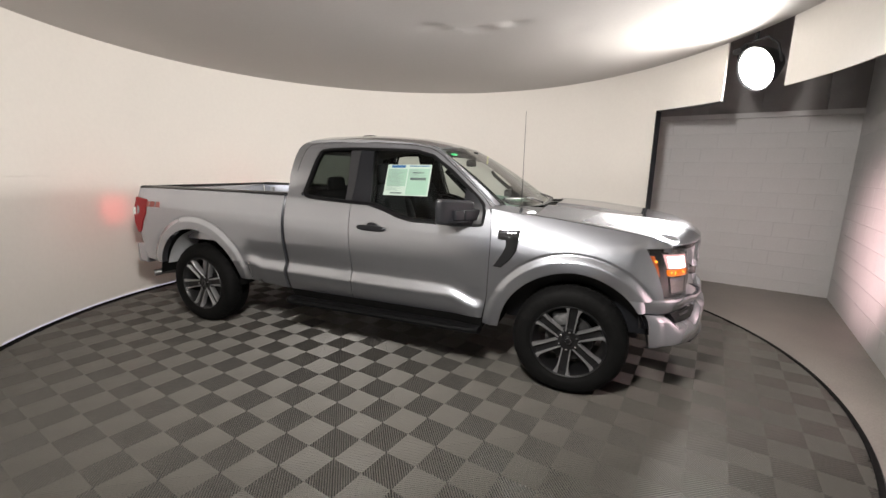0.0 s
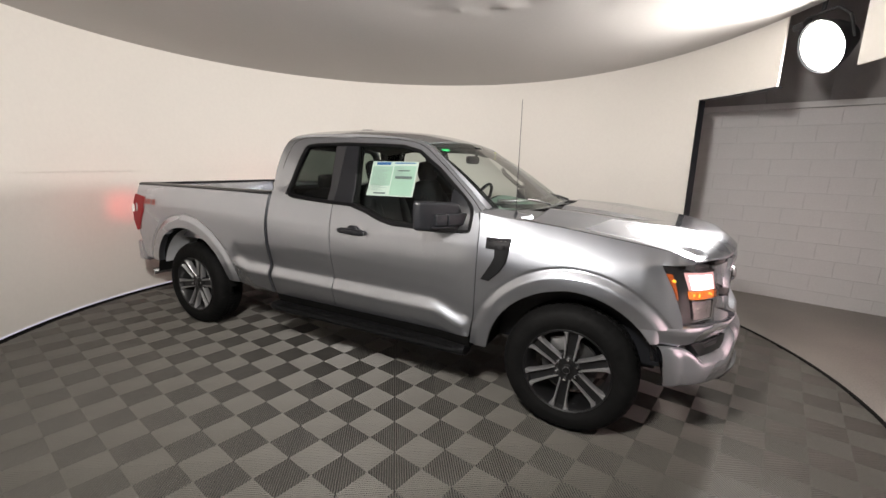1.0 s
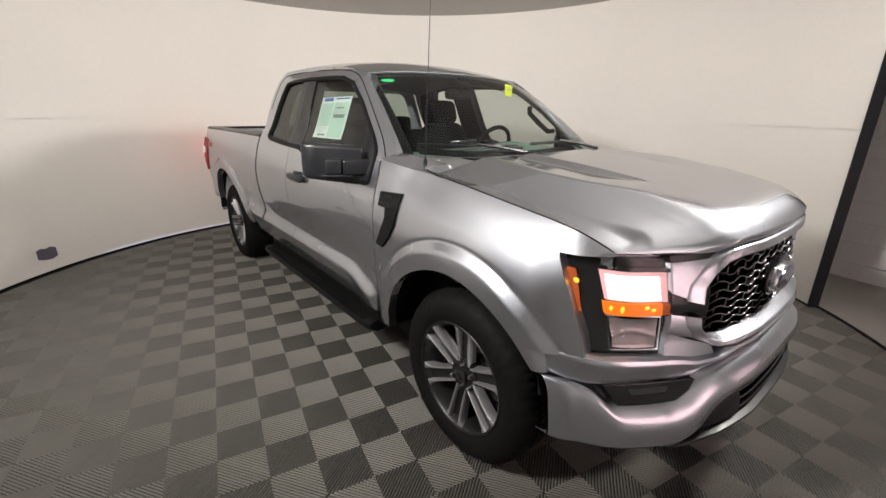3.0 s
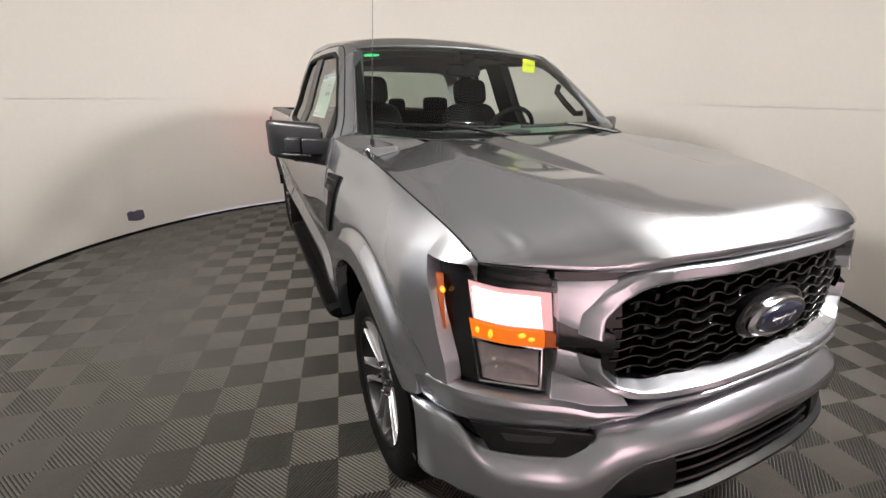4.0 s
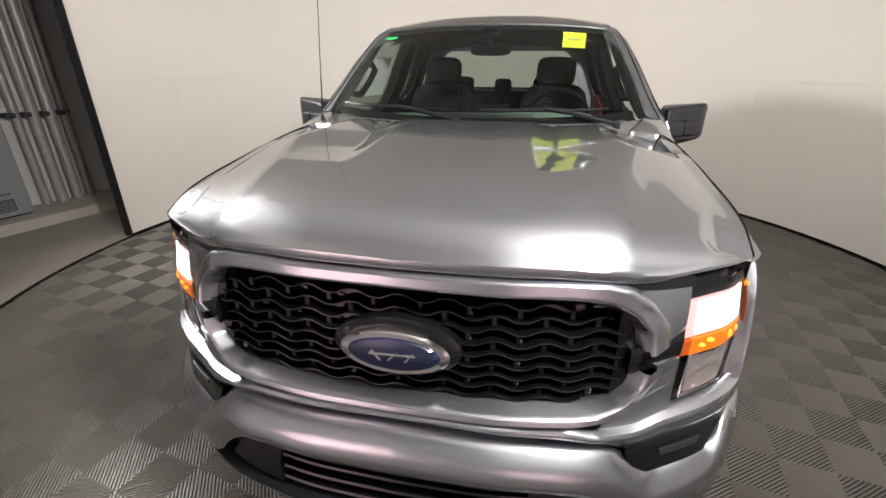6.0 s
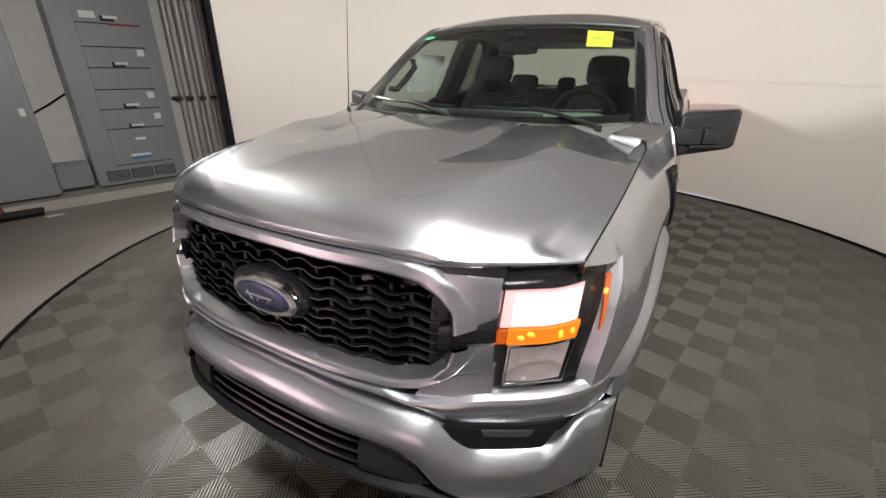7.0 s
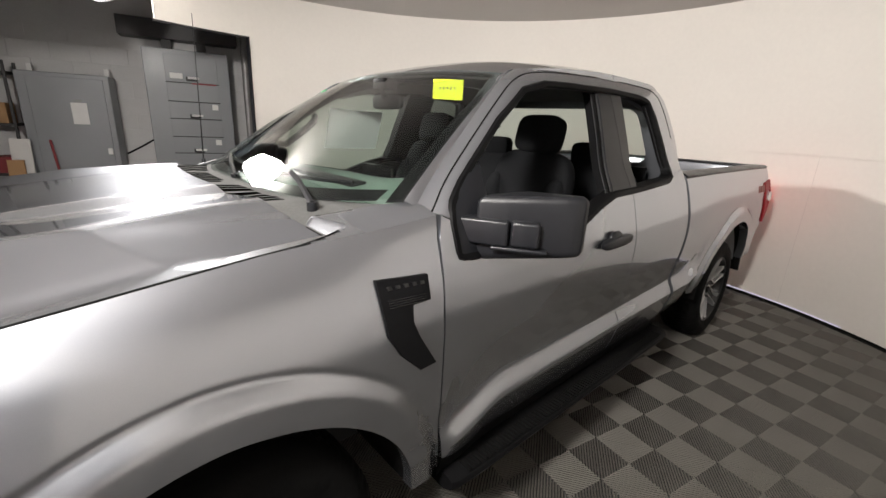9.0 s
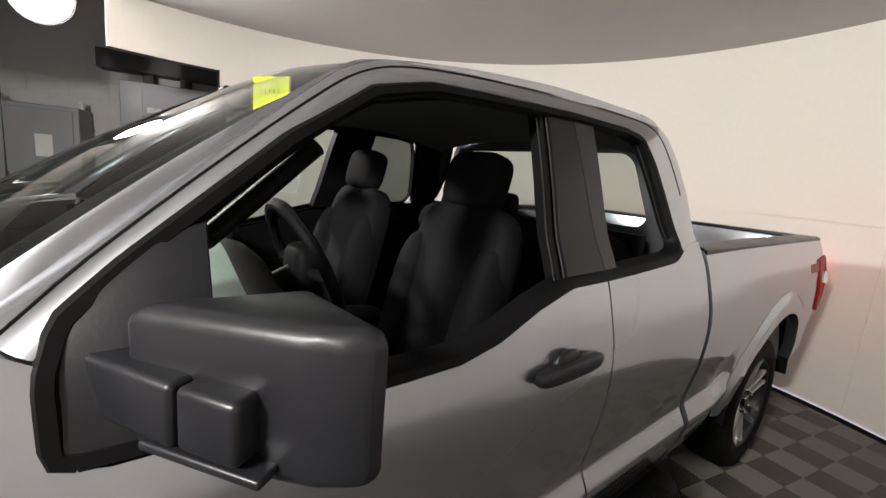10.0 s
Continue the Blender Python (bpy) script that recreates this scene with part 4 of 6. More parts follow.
    lamp_piece("turn_signal", 0.10, 0.69, 0.455, 0.575, -0.010, AMBER)
    lamp_piece("signal_end", -0.01, 0.09, 0.462, 0.572, -0.010, AMBER_DIM)
    for u, v_, rw, rh in ((0.20, 0.515, 0.010, 0.006), (0.27, 0.540, 0.012, 0.007), (0.52, 0.515, 0.007, 0.013), (0.63, 0.52, 0.006, 0.009)):
        bm = bmesh.new()
        blob(bm, patch(u, u + 0.001, v_, v_ + 0.001, -0.010, 2, 2)[0, 0], (0.006, rw, rh), 2.0, None, 8)
        part("amber_bulb", bm, AMBER_HOT, hl)
    lamp_piece("side_marker", 0.89, 0.965, 0.44, 0.85, -0.010, AMBER_DIM, taper=0.75)
    bm = bmesh.new()
    blob(bm, patch(0.915, 0.916, 0.74, 0.741, -0.010, 2, 2)[0, 0], (0.012, 0.006, 0.009), 2.0, None, 8)
    part("marker_bulb", bm, AMBER_HOT, hl)
    # pearly bowl with a curved rib in the lower chamber
    bm = bmesh.new()
    Q = patch(0.14, 0.66, 0.12, 0.42, -0.018, 17, 17)
    a = np.linspace(-1, 1, 17)
    Q[..., 0] -= 0.007 * np.sqrt(np.maximum(1 - a[:, None] ** 2, 0)) * np.sqrt(np.maximum(1 - a[None] ** 2, 0))
    Q[..., 0] += 0.004 * np.exp(-(((a[None] - 0.15 + 0.5 * a[:, None] ** 2) / 0.12) ** 2))
    sheet(bm, Q, None, flip=s < 0)
    part("reflector", bm, BOWL, hl)
    bm = bmesh.new()
    tube(bm, [patch(0.12, 0.69, 0.10, 0.44, -0.012, 2, 2)[i, j] for i, j in ((0, 0), (1, 0), (1, 1), (0, 1), (0, 0))], 0.004, 6)
    part("chamber_rim", bm, CHROME, hl)
    bm = bmesh.new()
    sheet(bm, patch(0, 1, 0, 1, 0.0, 25, 25), None, flip=s < 0)
    part("lens", bm, LENS, hl).visible_shadow = False

# ---- wheels ----
def lathe(bm, prof, n=64, close=True):
    """Turns a profile of (radius, along the axle) round the axle (y)."""
    rows = [[bm.verts.new((r * math.cos(2 * math.pi * k / n), y, r * math.sin(2 * math.pi * k / n))) for k in range(n)] for r, y in prof]
    pairs = list(zip(rows, rows[1:])) + ([(rows[-1], rows[0])] if close else [])
    for a, b in pairs:
        for k in range(n):
            bm.faces.new((a[k], b[k], b[(k + 1) % n], a[(k + 1) % n]))


def keep_mesh(name, bm, mat, smooth_it=True):
    ob = link(name, bm, mat, smooth_it)
    me = ob.data
    bpy.data.objects.remove(ob)
    return me


# everything below is for a wheel whose outer face looks along -y, its middle at the origin, y = 0 at the tyre's outer face
bm = bmesh.new()
TYRE_PROF = [(0.262, 0.03), (0.272, 0.012), (0.285, 0.008), (0.298, 0.0), (0.315, -0.004), (0.345, -0.004), (0.372, 0.003), (0.392, 0.016), (0.406, 0.036), (0.417, 0.056), (0.418, 0.085), (0.409, 0.088), (0.409, 0.096), (0.419, 0.099), (0.419, 0.137), (0.409, 0.140), (0.409, 0.148), (0.419, 0.151), (0.418, 0.19), (0.408, 0.24), (0.39, 0.262), (0.35, 0.275), (0.28, 0.27), (0.262, 0.25)]
rows = []
n = 216
for q, (r, y) in enumerate(TYRE_PROF):
    # cross grooves cut the tread and its shoulder into lugs; a few raised bars ring the sidewall
    row = []
    for k in range(n):
        cut = 0.005 if r > 0.41 and (k + 2 * (y > 0.09) + (y > 0.145)) % 3 == 0 else 0.003 if 0.39 < r < 0.408 and y < 0.05 and k % 6 < 2 else 0.0
        out = 0.003 if r == 0.345 and y < 0 and (k % 54) > 18 and k % 4 < 2 else 0.0
        a = 2 * math.pi * k / n
        row.append(bm.verts.new(((r - cut) * math.cos(a), y - out, (r - cut) * math.sin(a))))
    rows.append(row)
for a, b in zip(rows, rows[1:] + rows[:1]):
    for k in range(n):
        bm.faces.new((a[k], b[k], b[(k + 1) % n], a[(k + 1) % n]))
TYRE_ME = keep_mesh("tyre", bm, RUBBER)
bm = bmesh.new()
lathe(bm, [(0.276, 0.016), (0.270, 0.008), (0.264, 0.012), (0.258, 0.03), (0.245, 0.06), (0.240, 0.22), (0.262, 0.25), (0.268, 0.245), (0.25, 0.21), (0.252, 0.06), (0.268, 0.035)], 72)
RIM_ME = keep_mesh("wheel", bm, ALLOY_DARK)
bm = bmesh.new()
lathe(bm, [(0.2755, 0.0135), (0.270, 0.0065), (0.263, 0.010), (0.2635, 0.012), (0.27, 0.009), (0.274, 0.0145)], 72)
LIP_ME = keep_mesh("rim_lip", bm, ALLOY_DARK)


def spoke_mesh(sign):
    bm = bmesh.new()
    # one bright bar of an arm: narrow at the hub, flaring out where it meets the rim
    r = np.array((0.066, 0.09, 0.15, 0.20, 0.235, 0.256, 0.266))
    mid_ = np.array((0.030, 0.030, 0.032, 0.035, 0.039, 0.047, 0.050)) * sign
    wid = np.array((0.005, 0.005, 0.0055, 0.0065, 0.0085, 0.018, 0.023))
    face = np.array((0.046, 0.040, 0.030, 0.023, 0.019, 0.016, 0.016))
    cols = []
    for a, b, c, f in zip(r, mid_, wid, face):
        cols.append([(a, f + 0.05, b - c), (a, f + 0.004, b - c), (a, f, b - c + 0.003), (a, f, b + c - 0.003), (a, f + 0.004, b + c), (a, f + 0.05, b + c)])
    sheet(bm, np.array(cols), flip=True)
    return keep_mesh("spoke", bm, ALLOY)


SPOKE_ME = [spoke_mesh(-1), spoke_mesh(1)]
bm = bmesh.new()
cols = []
for a, h, f in ((0.05, 0.026, 0.062), (0.12, 0.028, 0.056), (0.2, 0.031, 0.050), (0.255, 0.036, 0.046)):
    cols.append([(a, f + 0.04, -h), (a, f, -h), (a, f, h), (a, f + 0.04, h)])
sheet(bm, np.array(cols), flip=True)
SLOT_ME = keep_mesh("spoke_recess", bm, ALLOY_DARK)
bm = bmesh.new()
lathe(bm, [(0.0001, 0.050), (0.040, 0.050), (0.085, 0.052), (0.088, 0.06), (0.085, 0.12), (0.0001, 0.12)], 36, False)
HUB_ME = keep_mesh("hub", bm, ALLOY_DARK)
bm = bmesh.new()
lathe(bm, [(0.0001, 0.030), (0.024, 0.031), (0.032, 0.034), (0.034, 0.040), (0.034, 0.06)], 36, False)
CAP_ME = keep_mesh("centre_cap", bm, ALLOY_DARK)
bm = bmesh.new()
lathe(bm, [(0.021, 0.0305), (0.027, 0.0325), (0.026, 0.0345)], 36)
CAPRING_ME = keep_mesh("cap_ring", bm, ALLOY)
bm = bmesh.new()
bmesh.ops.create_cone(bm, cap_ends=True, segments=6, radius1=0.0105, radius2=0.0105, depth=0.03, matrix=Matrix.Translation((0.0675, 0.045, 0)) @ Matrix.Rotation(radians(90), 4, "X"))
bmesh.ops.create_uvsphere(bm, u_segments=8, v_segments=4, radius=0.0095, matrix=Matrix.Translation((0.0675, 0.031, 0)))
NUT_ME = keep_mesh("lug_nut", bm, CHROME)
bm = bmesh.new()
lathe(bm, [(0.08, 0.125), (0.175, 0.125), (0.178, 0.13), (0.178, 0.15), (0.08, 0.15)], 48)
DISC_ME = keep_mesh("brake_disc", bm, material("worn_iron", (0.05, 0.05, 0.05), 0.5, metal=0.6, vary=0.2))
bm = bmesh.new()
box(bm, (0.10, 0.105, -0.09), (0.20, 0.17, 0.09), 0.012)
CALIPER_ME = keep_mesh("brake_caliper", bm, STEEL)


def wheel(x, s, turn):
    w = new("wheel", RIM_ME)
    w.parent = truck
    w.matrix_basis = pose(x, s * 0.935, 0.415, 0, 0, 0 if s < 0 else 180) @ Matrix.Rotation(radians(turn), 4, "Y")
    tagged(w, "dark alloy wheel with machined twin spokes")
    def sub(me, m=Matrix(), label=""):
        ob = new(me.name, me)
        ob.parent = w
        ob.matrix_basis = m
        return tagged(ob, label)
    sub(TYRE_ME, label="black all-terrain tyre")
    sub(LIP_ME)
    sub(HUB_ME)
    sub(CAP_ME)
    sub(CAPRING_ME)
    sub(DISC_ME)
    sub(CALIPER_ME, Matrix.Rotation(radians(160), 4, "Y"))
    for k in range(6):
        m = Matrix.Rotation(radians(60 * k), 4, "Y")
        sub(SLOT_ME, m)
        sub(NUT_ME, Matrix.Rotation(radians(60 * k), 4, "Y"))
        for me in SPOKE_ME:
            sub(me, m)


wheel(0, -1, 96)
wheel(-3.683, -1, 110)
wheel(0, 1, 80)
wheel(-3.683, 1, 95)


# ---- trim on the truck's sides ----
def flat_on_side(pts, s, out, n=None, fn=side):
    """A closed outline in (along, up) laid on the body side, standing out by some millimetres."""
    p = np.array(pts)
    return [(x, s * (float(fn(x, z)) + out), z) for x, z in p]


MIRROR_SHELL = material("mirror_shell_plastic", (0.012, 0.0127, 0.0155), 0.38, Specular_IOR_Level=0.5, vary=0.1, bump=0.03, bump_scale=150)
VENT_BLACK = material("vent_plastic", (0.005, 0.005, 0.0055), 0.5, Specular_IOR_Level=0.1, vary=0.1)
DLO = [(-0.695, 1.236), (-0.672, 1.243), (-0.667, 1.33), (-0.682, 1.388), (-0.748, 1.448), (-0.98, 1.636), (-1.16, 1.752), (-1.31, 1.788), (-1.5, 1.797), (-1.85, 1.805), (-2.15, 1.80), (-2.25, 1.783), (-2.29, 1.70), (-2.325, 1.55), (-2.348, 1.43), (-2.325, 1.39), (-2.27, 1.373), (-2.0, 1.357), (-1.83, 1.35), (-1.67, 1.346), (-1.52, 1.308), (-1.38, 1.258), (-1.27, 1.236), (-1.0, 1.230)]

for s in SIDES:
    inn = Vector((0, -s, 0))
    # black moulding round the side windows
    loop = line(DLO + DLO[:1], 200)
    mid = loop.mean(0)
    bm = bmesh.new()
    d = np.roll(loop, -1, 0) - np.roll(loop, 1, 0)
    nrm = np.stack([-d[:, 1], d[:, 0]], 1)
    nrm /= np.maximum(np.linalg.norm(nrm, axis=1), 1e-6)[:, None]
    nrm *= np.where(((loop + 0.01 * nrm - mid) ** 2).sum(1) < ((loop - mid) ** 2).sum(1), 1, -1)[:, None]
    rows = []
    for off, out in ((-0.012, -0.002), (-0.006, 0.006), (0.010, 0.005), (0.017, -0.004), (0.020, -0.045)):
        p = loop + off * nrm
        rows.append(np.stack([p[:, 0], s * (side(p[:, 0], p[:, 1]) + out), p[:, 1]], 1))
    sheet(bm, np.stack(rows, 1), flip=s > 0)
    part("window_moulding", bm, VENT_BLACK, truck)
    # black panels over the door pillar, with the door gap between them
    for a, b in (((-1.845, -1.845), (-1.955, -1.865)), ((-1.74, -1.655), (-1.838, -1.838))):
        bm = bmesh.new()
        P = coons(line([(b[1] if a[0] > -1.8 else -1.842, 1.345), (-1.66 if a[0] > -1.8 else -1.842, 1.345)][::1] if a[0] > -1.8 else [(-1.90, 1.345), (-1.842, 1.345)], 8),
                  line([(-1.838, 1.803), (-1.725, 1.803)] if a[0] > -1.8 else [(-1.945, 1.803), (-1.842, 1.803)], 8),
                  line([(-1.838, 1.345), (-1.838, 1.803)] if a[0] > -1.8 else [(-1.90, 1.345), (-1.945, 1.803)], 24),
                  line([(-1.66, 1.345), (-1.725, 1.803)] if a[0] > -1.8 else [(-1.842, 1.345), (-1.842, 1.803)], 24))
        Q = on_side(P, s)
        Q[..., 1] -= s * 0.006
        sheet(bm, Q, inn, 0.06, s > 0)
        part("door_pillar_cover", bm, BLACK_PLASTIC if a[0] > -1.8 else DARK_TRIM, truck)
    # seam between the pillar and the door frame
    # panes: the passenger side is shut, the driver's windows are down
    if s < 0:
        for name, mat, pts in (("door_window", SIDE_GLASS, [(-0.655, 1.30), (-0.66, 1.37), (-0.98, 1.64), (-1.16, 1.755), (-1.31, 1.79), (-1.72, 1.80), (-1.66, 1.34), (-1.52, 1.30), (-1.27, 1.232), (-0.70, 1.23)]),
                               ("quarter_window", TINT, [(-1.94, 1.803), (-2.15, 1.803), (-2.255, 1.783), (-2.295, 1.70), (-2.35, 1.43), (-2.28, 1.37), (-1.89, 1.348)])):
            bm = bmesh.new()
            o = line(pts + pts[:1], 60)
            c = o.mean(0)
            w = np.linspace(0, 1, 5)[None, :, None]
            Q = on_side(o[:, None] * (1 - w) + c[None, None] * w, s)
            Q[..., 1] -= s * 0.014
            sheet(bm, Q, flip=s < 0)
            part(name, bm, mat, truck, "shut side window").visible_shadow = False
    else:
        # run channels bared by the lowered glass: a dark groove between two thin bright lips
        for a, b in (((-1.652, 1.352), (-1.716, 1.796)), ((-2.338, 1.44), (-2.268, 1.770))):
            for dx, mat, r in ((0.0, DARK_TRIM, 0.0030), (0.014, RUBBER, 0.006), (0.026, DARK_TRIM, 0.0024)):
                pts = line([a, ((a[0] + b[0]) / 2 - 0.004, (a[1] + b[1]) / 2), b], 14, True)
                bm = bmesh.new()
                tube(bm, [(x + dx, s * (float(side(x, z)) - 0.012 - 0.5 * dx), z) for x, z in pts], r, 6)
                part("window_channel", bm, mat, truck)
    # fender vent: a black bent panel with a ribbed plate on top
    vent = [(-0.388, 1.222), (-0.545, 1.216), (-0.545, 1.152), (-0.484, 1.150), (-0.482, 1.10), (-0.505, 1.045), (-0.568, 0.945), (-0.510, 0.940), (-0.440, 1.01), (-0.402, 1.075), (-0.392, 1.15)]
    bm = bmesh.new()
    plate(bm, flat_on_side(vent, s, 0.013, fn=fender_y), inn, 0.04)
    v_ob = part("fender_vent", bm, VENT_BLACK, truck, "black angled fender vent")
    bm = bmesh.new()
    for k in range(5):
        x = -0.412 - 0.025 * k
        plate(bm, flat_on_side([(x, 1.206), (x - 0.017, 1.206), (x - 0.020, 1.193), (x - 0.003, 1.193)], s, 0.0142, fn=fender_y), inn, 0.006)
    part("raised_mark", bm, BLACK_GLOSS, v_ob)
    bm = bmesh.new()
    for k in range(4):
        z = 1.172 - 0.006 * k
        plate(bm, flat_on_side([(-0.41, z), (-0.53, z - 0.002), (-0.53, z - 0.0045), (-0.41, z - 0.0025)], s, 0.0138, fn=fender_y), inn, 0.004)
    part("vent_rib", bm, BLACK_GLOSS, v_ob)
    # door handle: cup, grip, lock
    bm = bmesh.new()
    y = float(side(-1.6, 1.155))
    blob(bm, (-1.608, s * (y + 0.018), 1.156), (0.132, 0.020, 0.024), 3.2, Matrix.Rotation(radians(1.5), 4, "Y"), 14)
    blob(bm, (-1.60, s * (y + 0.008), 1.165), (0.052, 0.014, 0.038), 2.6, None, 12)
    part("door_handle", bm, BLACK_PLASTIC, truck, "black pull handle")
    # running board: black bar with a ribbed tread and brackets
    bm = bmesh.new()
    prof = ((0.84, 0.395), (0.85, 0.43), (0.88, 0.442), (0.985, 0.440), (1.008, 0.430), (1.014, 0.415), (1.005, 0.395), (0.96, 0.375), (0.86, 0.38))
    xs = [-2.52, -2.50, -2.44] + list(np.linspace(-2.3, -0.88, 10)) + [-0.78, -0.70, -0.67]
    squeeze = [0.75, 0.9, 1.0] + [1.0] * 10 + [1.0, 0.93, 0.8]
    rows = [[(x, s * (0.92 + (a - 0.92) * q), b) for a, b in prof + prof[:1]] for x, q in zip(xs, squeeze)]
    sheet(bm, np.array(rows), flip=s < 0)
    for r in (rows[0], rows[-1]):
        bm.faces.new([bm.verts.new(p) for p in r[:-1]])
    bmesh.ops.recalc_face_normals(bm, faces=bm.faces)
    step = part("running_board", bm, VENT_BLACK, truck, "black running board with a ribbed tread")
    bm = bmesh.new()
    for k in range(82):
        x = -2.42 + 0.0205 * k
        box(bm, (x, s * 0.975 - 0.028, 0.438), (x + 0.011, s * 0.975 + 0.028, 0.4445))
    part("tread_rib", bm, RUBBER, step, smooth=False)
    for x in (-2.2, -1.5, -0.95):
        bm = bmesh.new()
        rod(bm, (x, s * 0.80, 0.44), (x, s * 0.92, 0.40), 0.02, 8)
        part("step_bracket", bm, BLACK_PLASTIC, step)
    # side mirror: sail, two-piece arm, housing, mirror glass
    bm = bmesh.new()
    plate(bm, flat_on_side([(-0.672, 1.236), (-0.672, 1.36), (-0.70, 1.405), (-0.80, 1.490), (-0.845, 1.50), (-0.845, 1.236)], s, 0.004), inn, 0.05)
    mir = part("side_mirror", bm, BLACK_PLASTIC, truck, "large black side mirror")

    def slab(a, b, z0, z1, depth, bevel):
        """A bevelled bar with its front face over the line a-b of the plan."""
        bm = bmesh.new()
        u = Vector((b[0] - a[0], (b[1] - a[1]) * s, 0))
        back = Vector((-u.y * s, u.x * s, 0)).normalized() * depth
        low = [Vector((a[0], a[1] * s, z0)), Vector((b[0], b[1] * s, z0))]
        foot = [low[0], low[1], low[1] + back, low[0] + back]
        rings = [[bm.verts.new(p) for p in foot], [bm.verts.new(p + Vector((0, 0, z1 - z0))) for p in foot]]
        bm.faces.new(rings[0][::-1])
        bm.faces.new(rings[1])
        for k in range(4):
            bm.faces.new((rings[0][k], rings[0][(k + 1) % 4], rings[1][(k + 1) % 4], rings[1][k]))
        bmesh.ops.recalc_face_normals(bm, faces=bm.faces)
        bmesh.ops.bevel(bm, geom=list(bm.edges), offset=bevel, segments=4, profile=0.5, affect="EDGES")
        return bm

    # housing: swept front, upright mirror side, all edges well rounded
    bm = bmesh.new()
    plan = [(-0.738, 0.945), (-0.893, 1.163), (-0.932, 1.194), (-0.966, 1.194), (-0.966, 0.965), (-0.80, 0.945)]
    rings = [[bm.verts.new((x, s * y, z + lean * (y - 0.945))) for x, y in plan] for z, lean in ((1.214, 0.15), (1.418, 0.07))]
    bm.faces.new(rings[0])
    bm.faces.new(rings[1])
    for k in range(6):
        bm.faces.new((rings[0][k], rings[0][(k + 1) % 6], rings[1][(k + 1) % 6], rings[1][k]))
    bmesh.ops.recalc_face_normals(bm, faces=bm.faces)
    bmesh.ops.bevel(bm, geom=list(bm.edges), offset=0.024, segments=6, profile=0.5, affect="EDGES")
    part("mirror_housing", bm, MIRROR_SHELL, mir)
    part("mirror_arm", slab((-0.694, 0.91), (-0.776, 1.050), 1.274, 1.352, 0.07, 0.009), MIRROR_SHELL, mir)
    part("turn_cover", slab((-0.7795, 1.056), (-0.825, 1.126), 1.278, 1.353, 0.07, 0.009), MIRROR_SHELL, mir)
    part("mirror_foot", slab((-0.748, 1.01), (-0.842, 1.146), 1.262, 1.274, 0.05, 0.004), MIRROR_SHELL, mir)
    bm = bmesh.new()
    box(bm, (-0.002, -0.085, -0.058), (0.003, 0.085, 0.058), 0.002, m=Matrix.Translation((-0.967, s * 1.082, 1.342)))
    part("mirror_glass", bm, CHROME, mir)
    # tail light
    bm = bmesh.new()
    tl = [(-4.318, 1.262), (-4.483, 1.285), (-4.508, 1.15), (-4.502, 1.0), (-4.475, 0.905), (-4.435, 0.925), (-4.385, 1.03), (-4.328, 1.12)]
    plate(bm, flat_on_side(tl, s, 0.012), inn, 0.10)
    tail = part("tail_light", bm, RED_LIT, truck, "lit red tail light")
    bm = bmesh.new()
    plate(bm, flat_on_side([(-4.492, 1.18), (-4.516, 1.17), (-4.512, 1.10), (-4.488, 1.10)], s, 0.015), inn, 0.05)
    part("reversing_lens", bm, PAPER, tail)
    bm = bmesh.new()
    box(bm, (-4.542, s * 0.905 - 0.035, 1.10), (-4.534, s * 0.905 + 0.035, 1.22), 0.003)
    part("bulb_face", bm, RED_BULB, tail)
    bm = bmesh.new()
    box(bm, (-4.534, s * 0.895 - 0.055, 0.93), (-4.460, s * 0.895 + 0.055, 1.27), 0.01)
    part("lamp_shell", bm, RED_LIT, tail)
    # off-road decal reduced to plain bars
    bm = bmesh.new()
    for k, (w, h) in enumerate(((0.062, 0.055), (0.068, 0.055), (0.06, 0.055))):
        x = -4.125 - 0.078 * k
        plate(bm, flat_on_side([(x, 1.245), (x - w, 1.244), (x - w, 1.244 - h), (x, 1.245 - h)], s, 0.003), inn, 0.003)
    part("decal", bm, material("dull_red_decal", (0.25, 0.07, 0.06), 0.5) if s < 0 else bpy.data.materials["dull_red_decal"], truck)

# ---- bed, tailgate, rear bumper, underbody ----
bm = bmesh.new()
box(bm, (-4.430, -0.80, 0.86), (-2.56, 0.80, 0.885))
for k in range(9):
    y = -0.64 + 0.16 * k
    box(bm, (-4.410, y - 0.035, 0.883), (-2.58, y + 0.035, 0.893), 0.004)
part("bed_floor", bm, PAINT, truck)
bm = bmesh.new()
box(bm, (-2.60, -0.83, 0.86), (-2.575, 0.83, 1.39), 0.006)
for y in (-0.5, -0.17, 0.17, 0.5):
    box(bm, (-2.61, y - 0.08, 0.95), (-2.595, y + 0.08, 1.33), 0.006)
part("bed_front_wall", bm, PAINT, truck)
for s in SIDES:
    for x in (-2.75, -4.280):
        bm = bmesh.new()
        box(bm, (x - 0.03, s * 0.785 - 0.012, 1.26), (x + 0.03, s * 0.785 + 0.012, 1.34), 0.005)
        tube(bm, [(x - 0.02, s * 0.765, 1.28), (x, s * 0.75, 1.27), (x + 0.02, s * 0.765, 1.28)], 0.006)
        part("tie_down", bm, STEEL, truck)
bm = bmesh.new()
box(bm, (-4.530, -0.80, 0.80), (-4.440, 0.80, 1.378), 0.015)
gate = part("tailgate", bm, PAINT, truck)
bm = bmesh.new()
box(bm, (-4.532, -0.80, 1.375), (-4.436, 0.80, 1.398), 0.008)
part("tailgate_cap", bm, BLACK_PLASTIC, gate)
bm = bmesh.new()
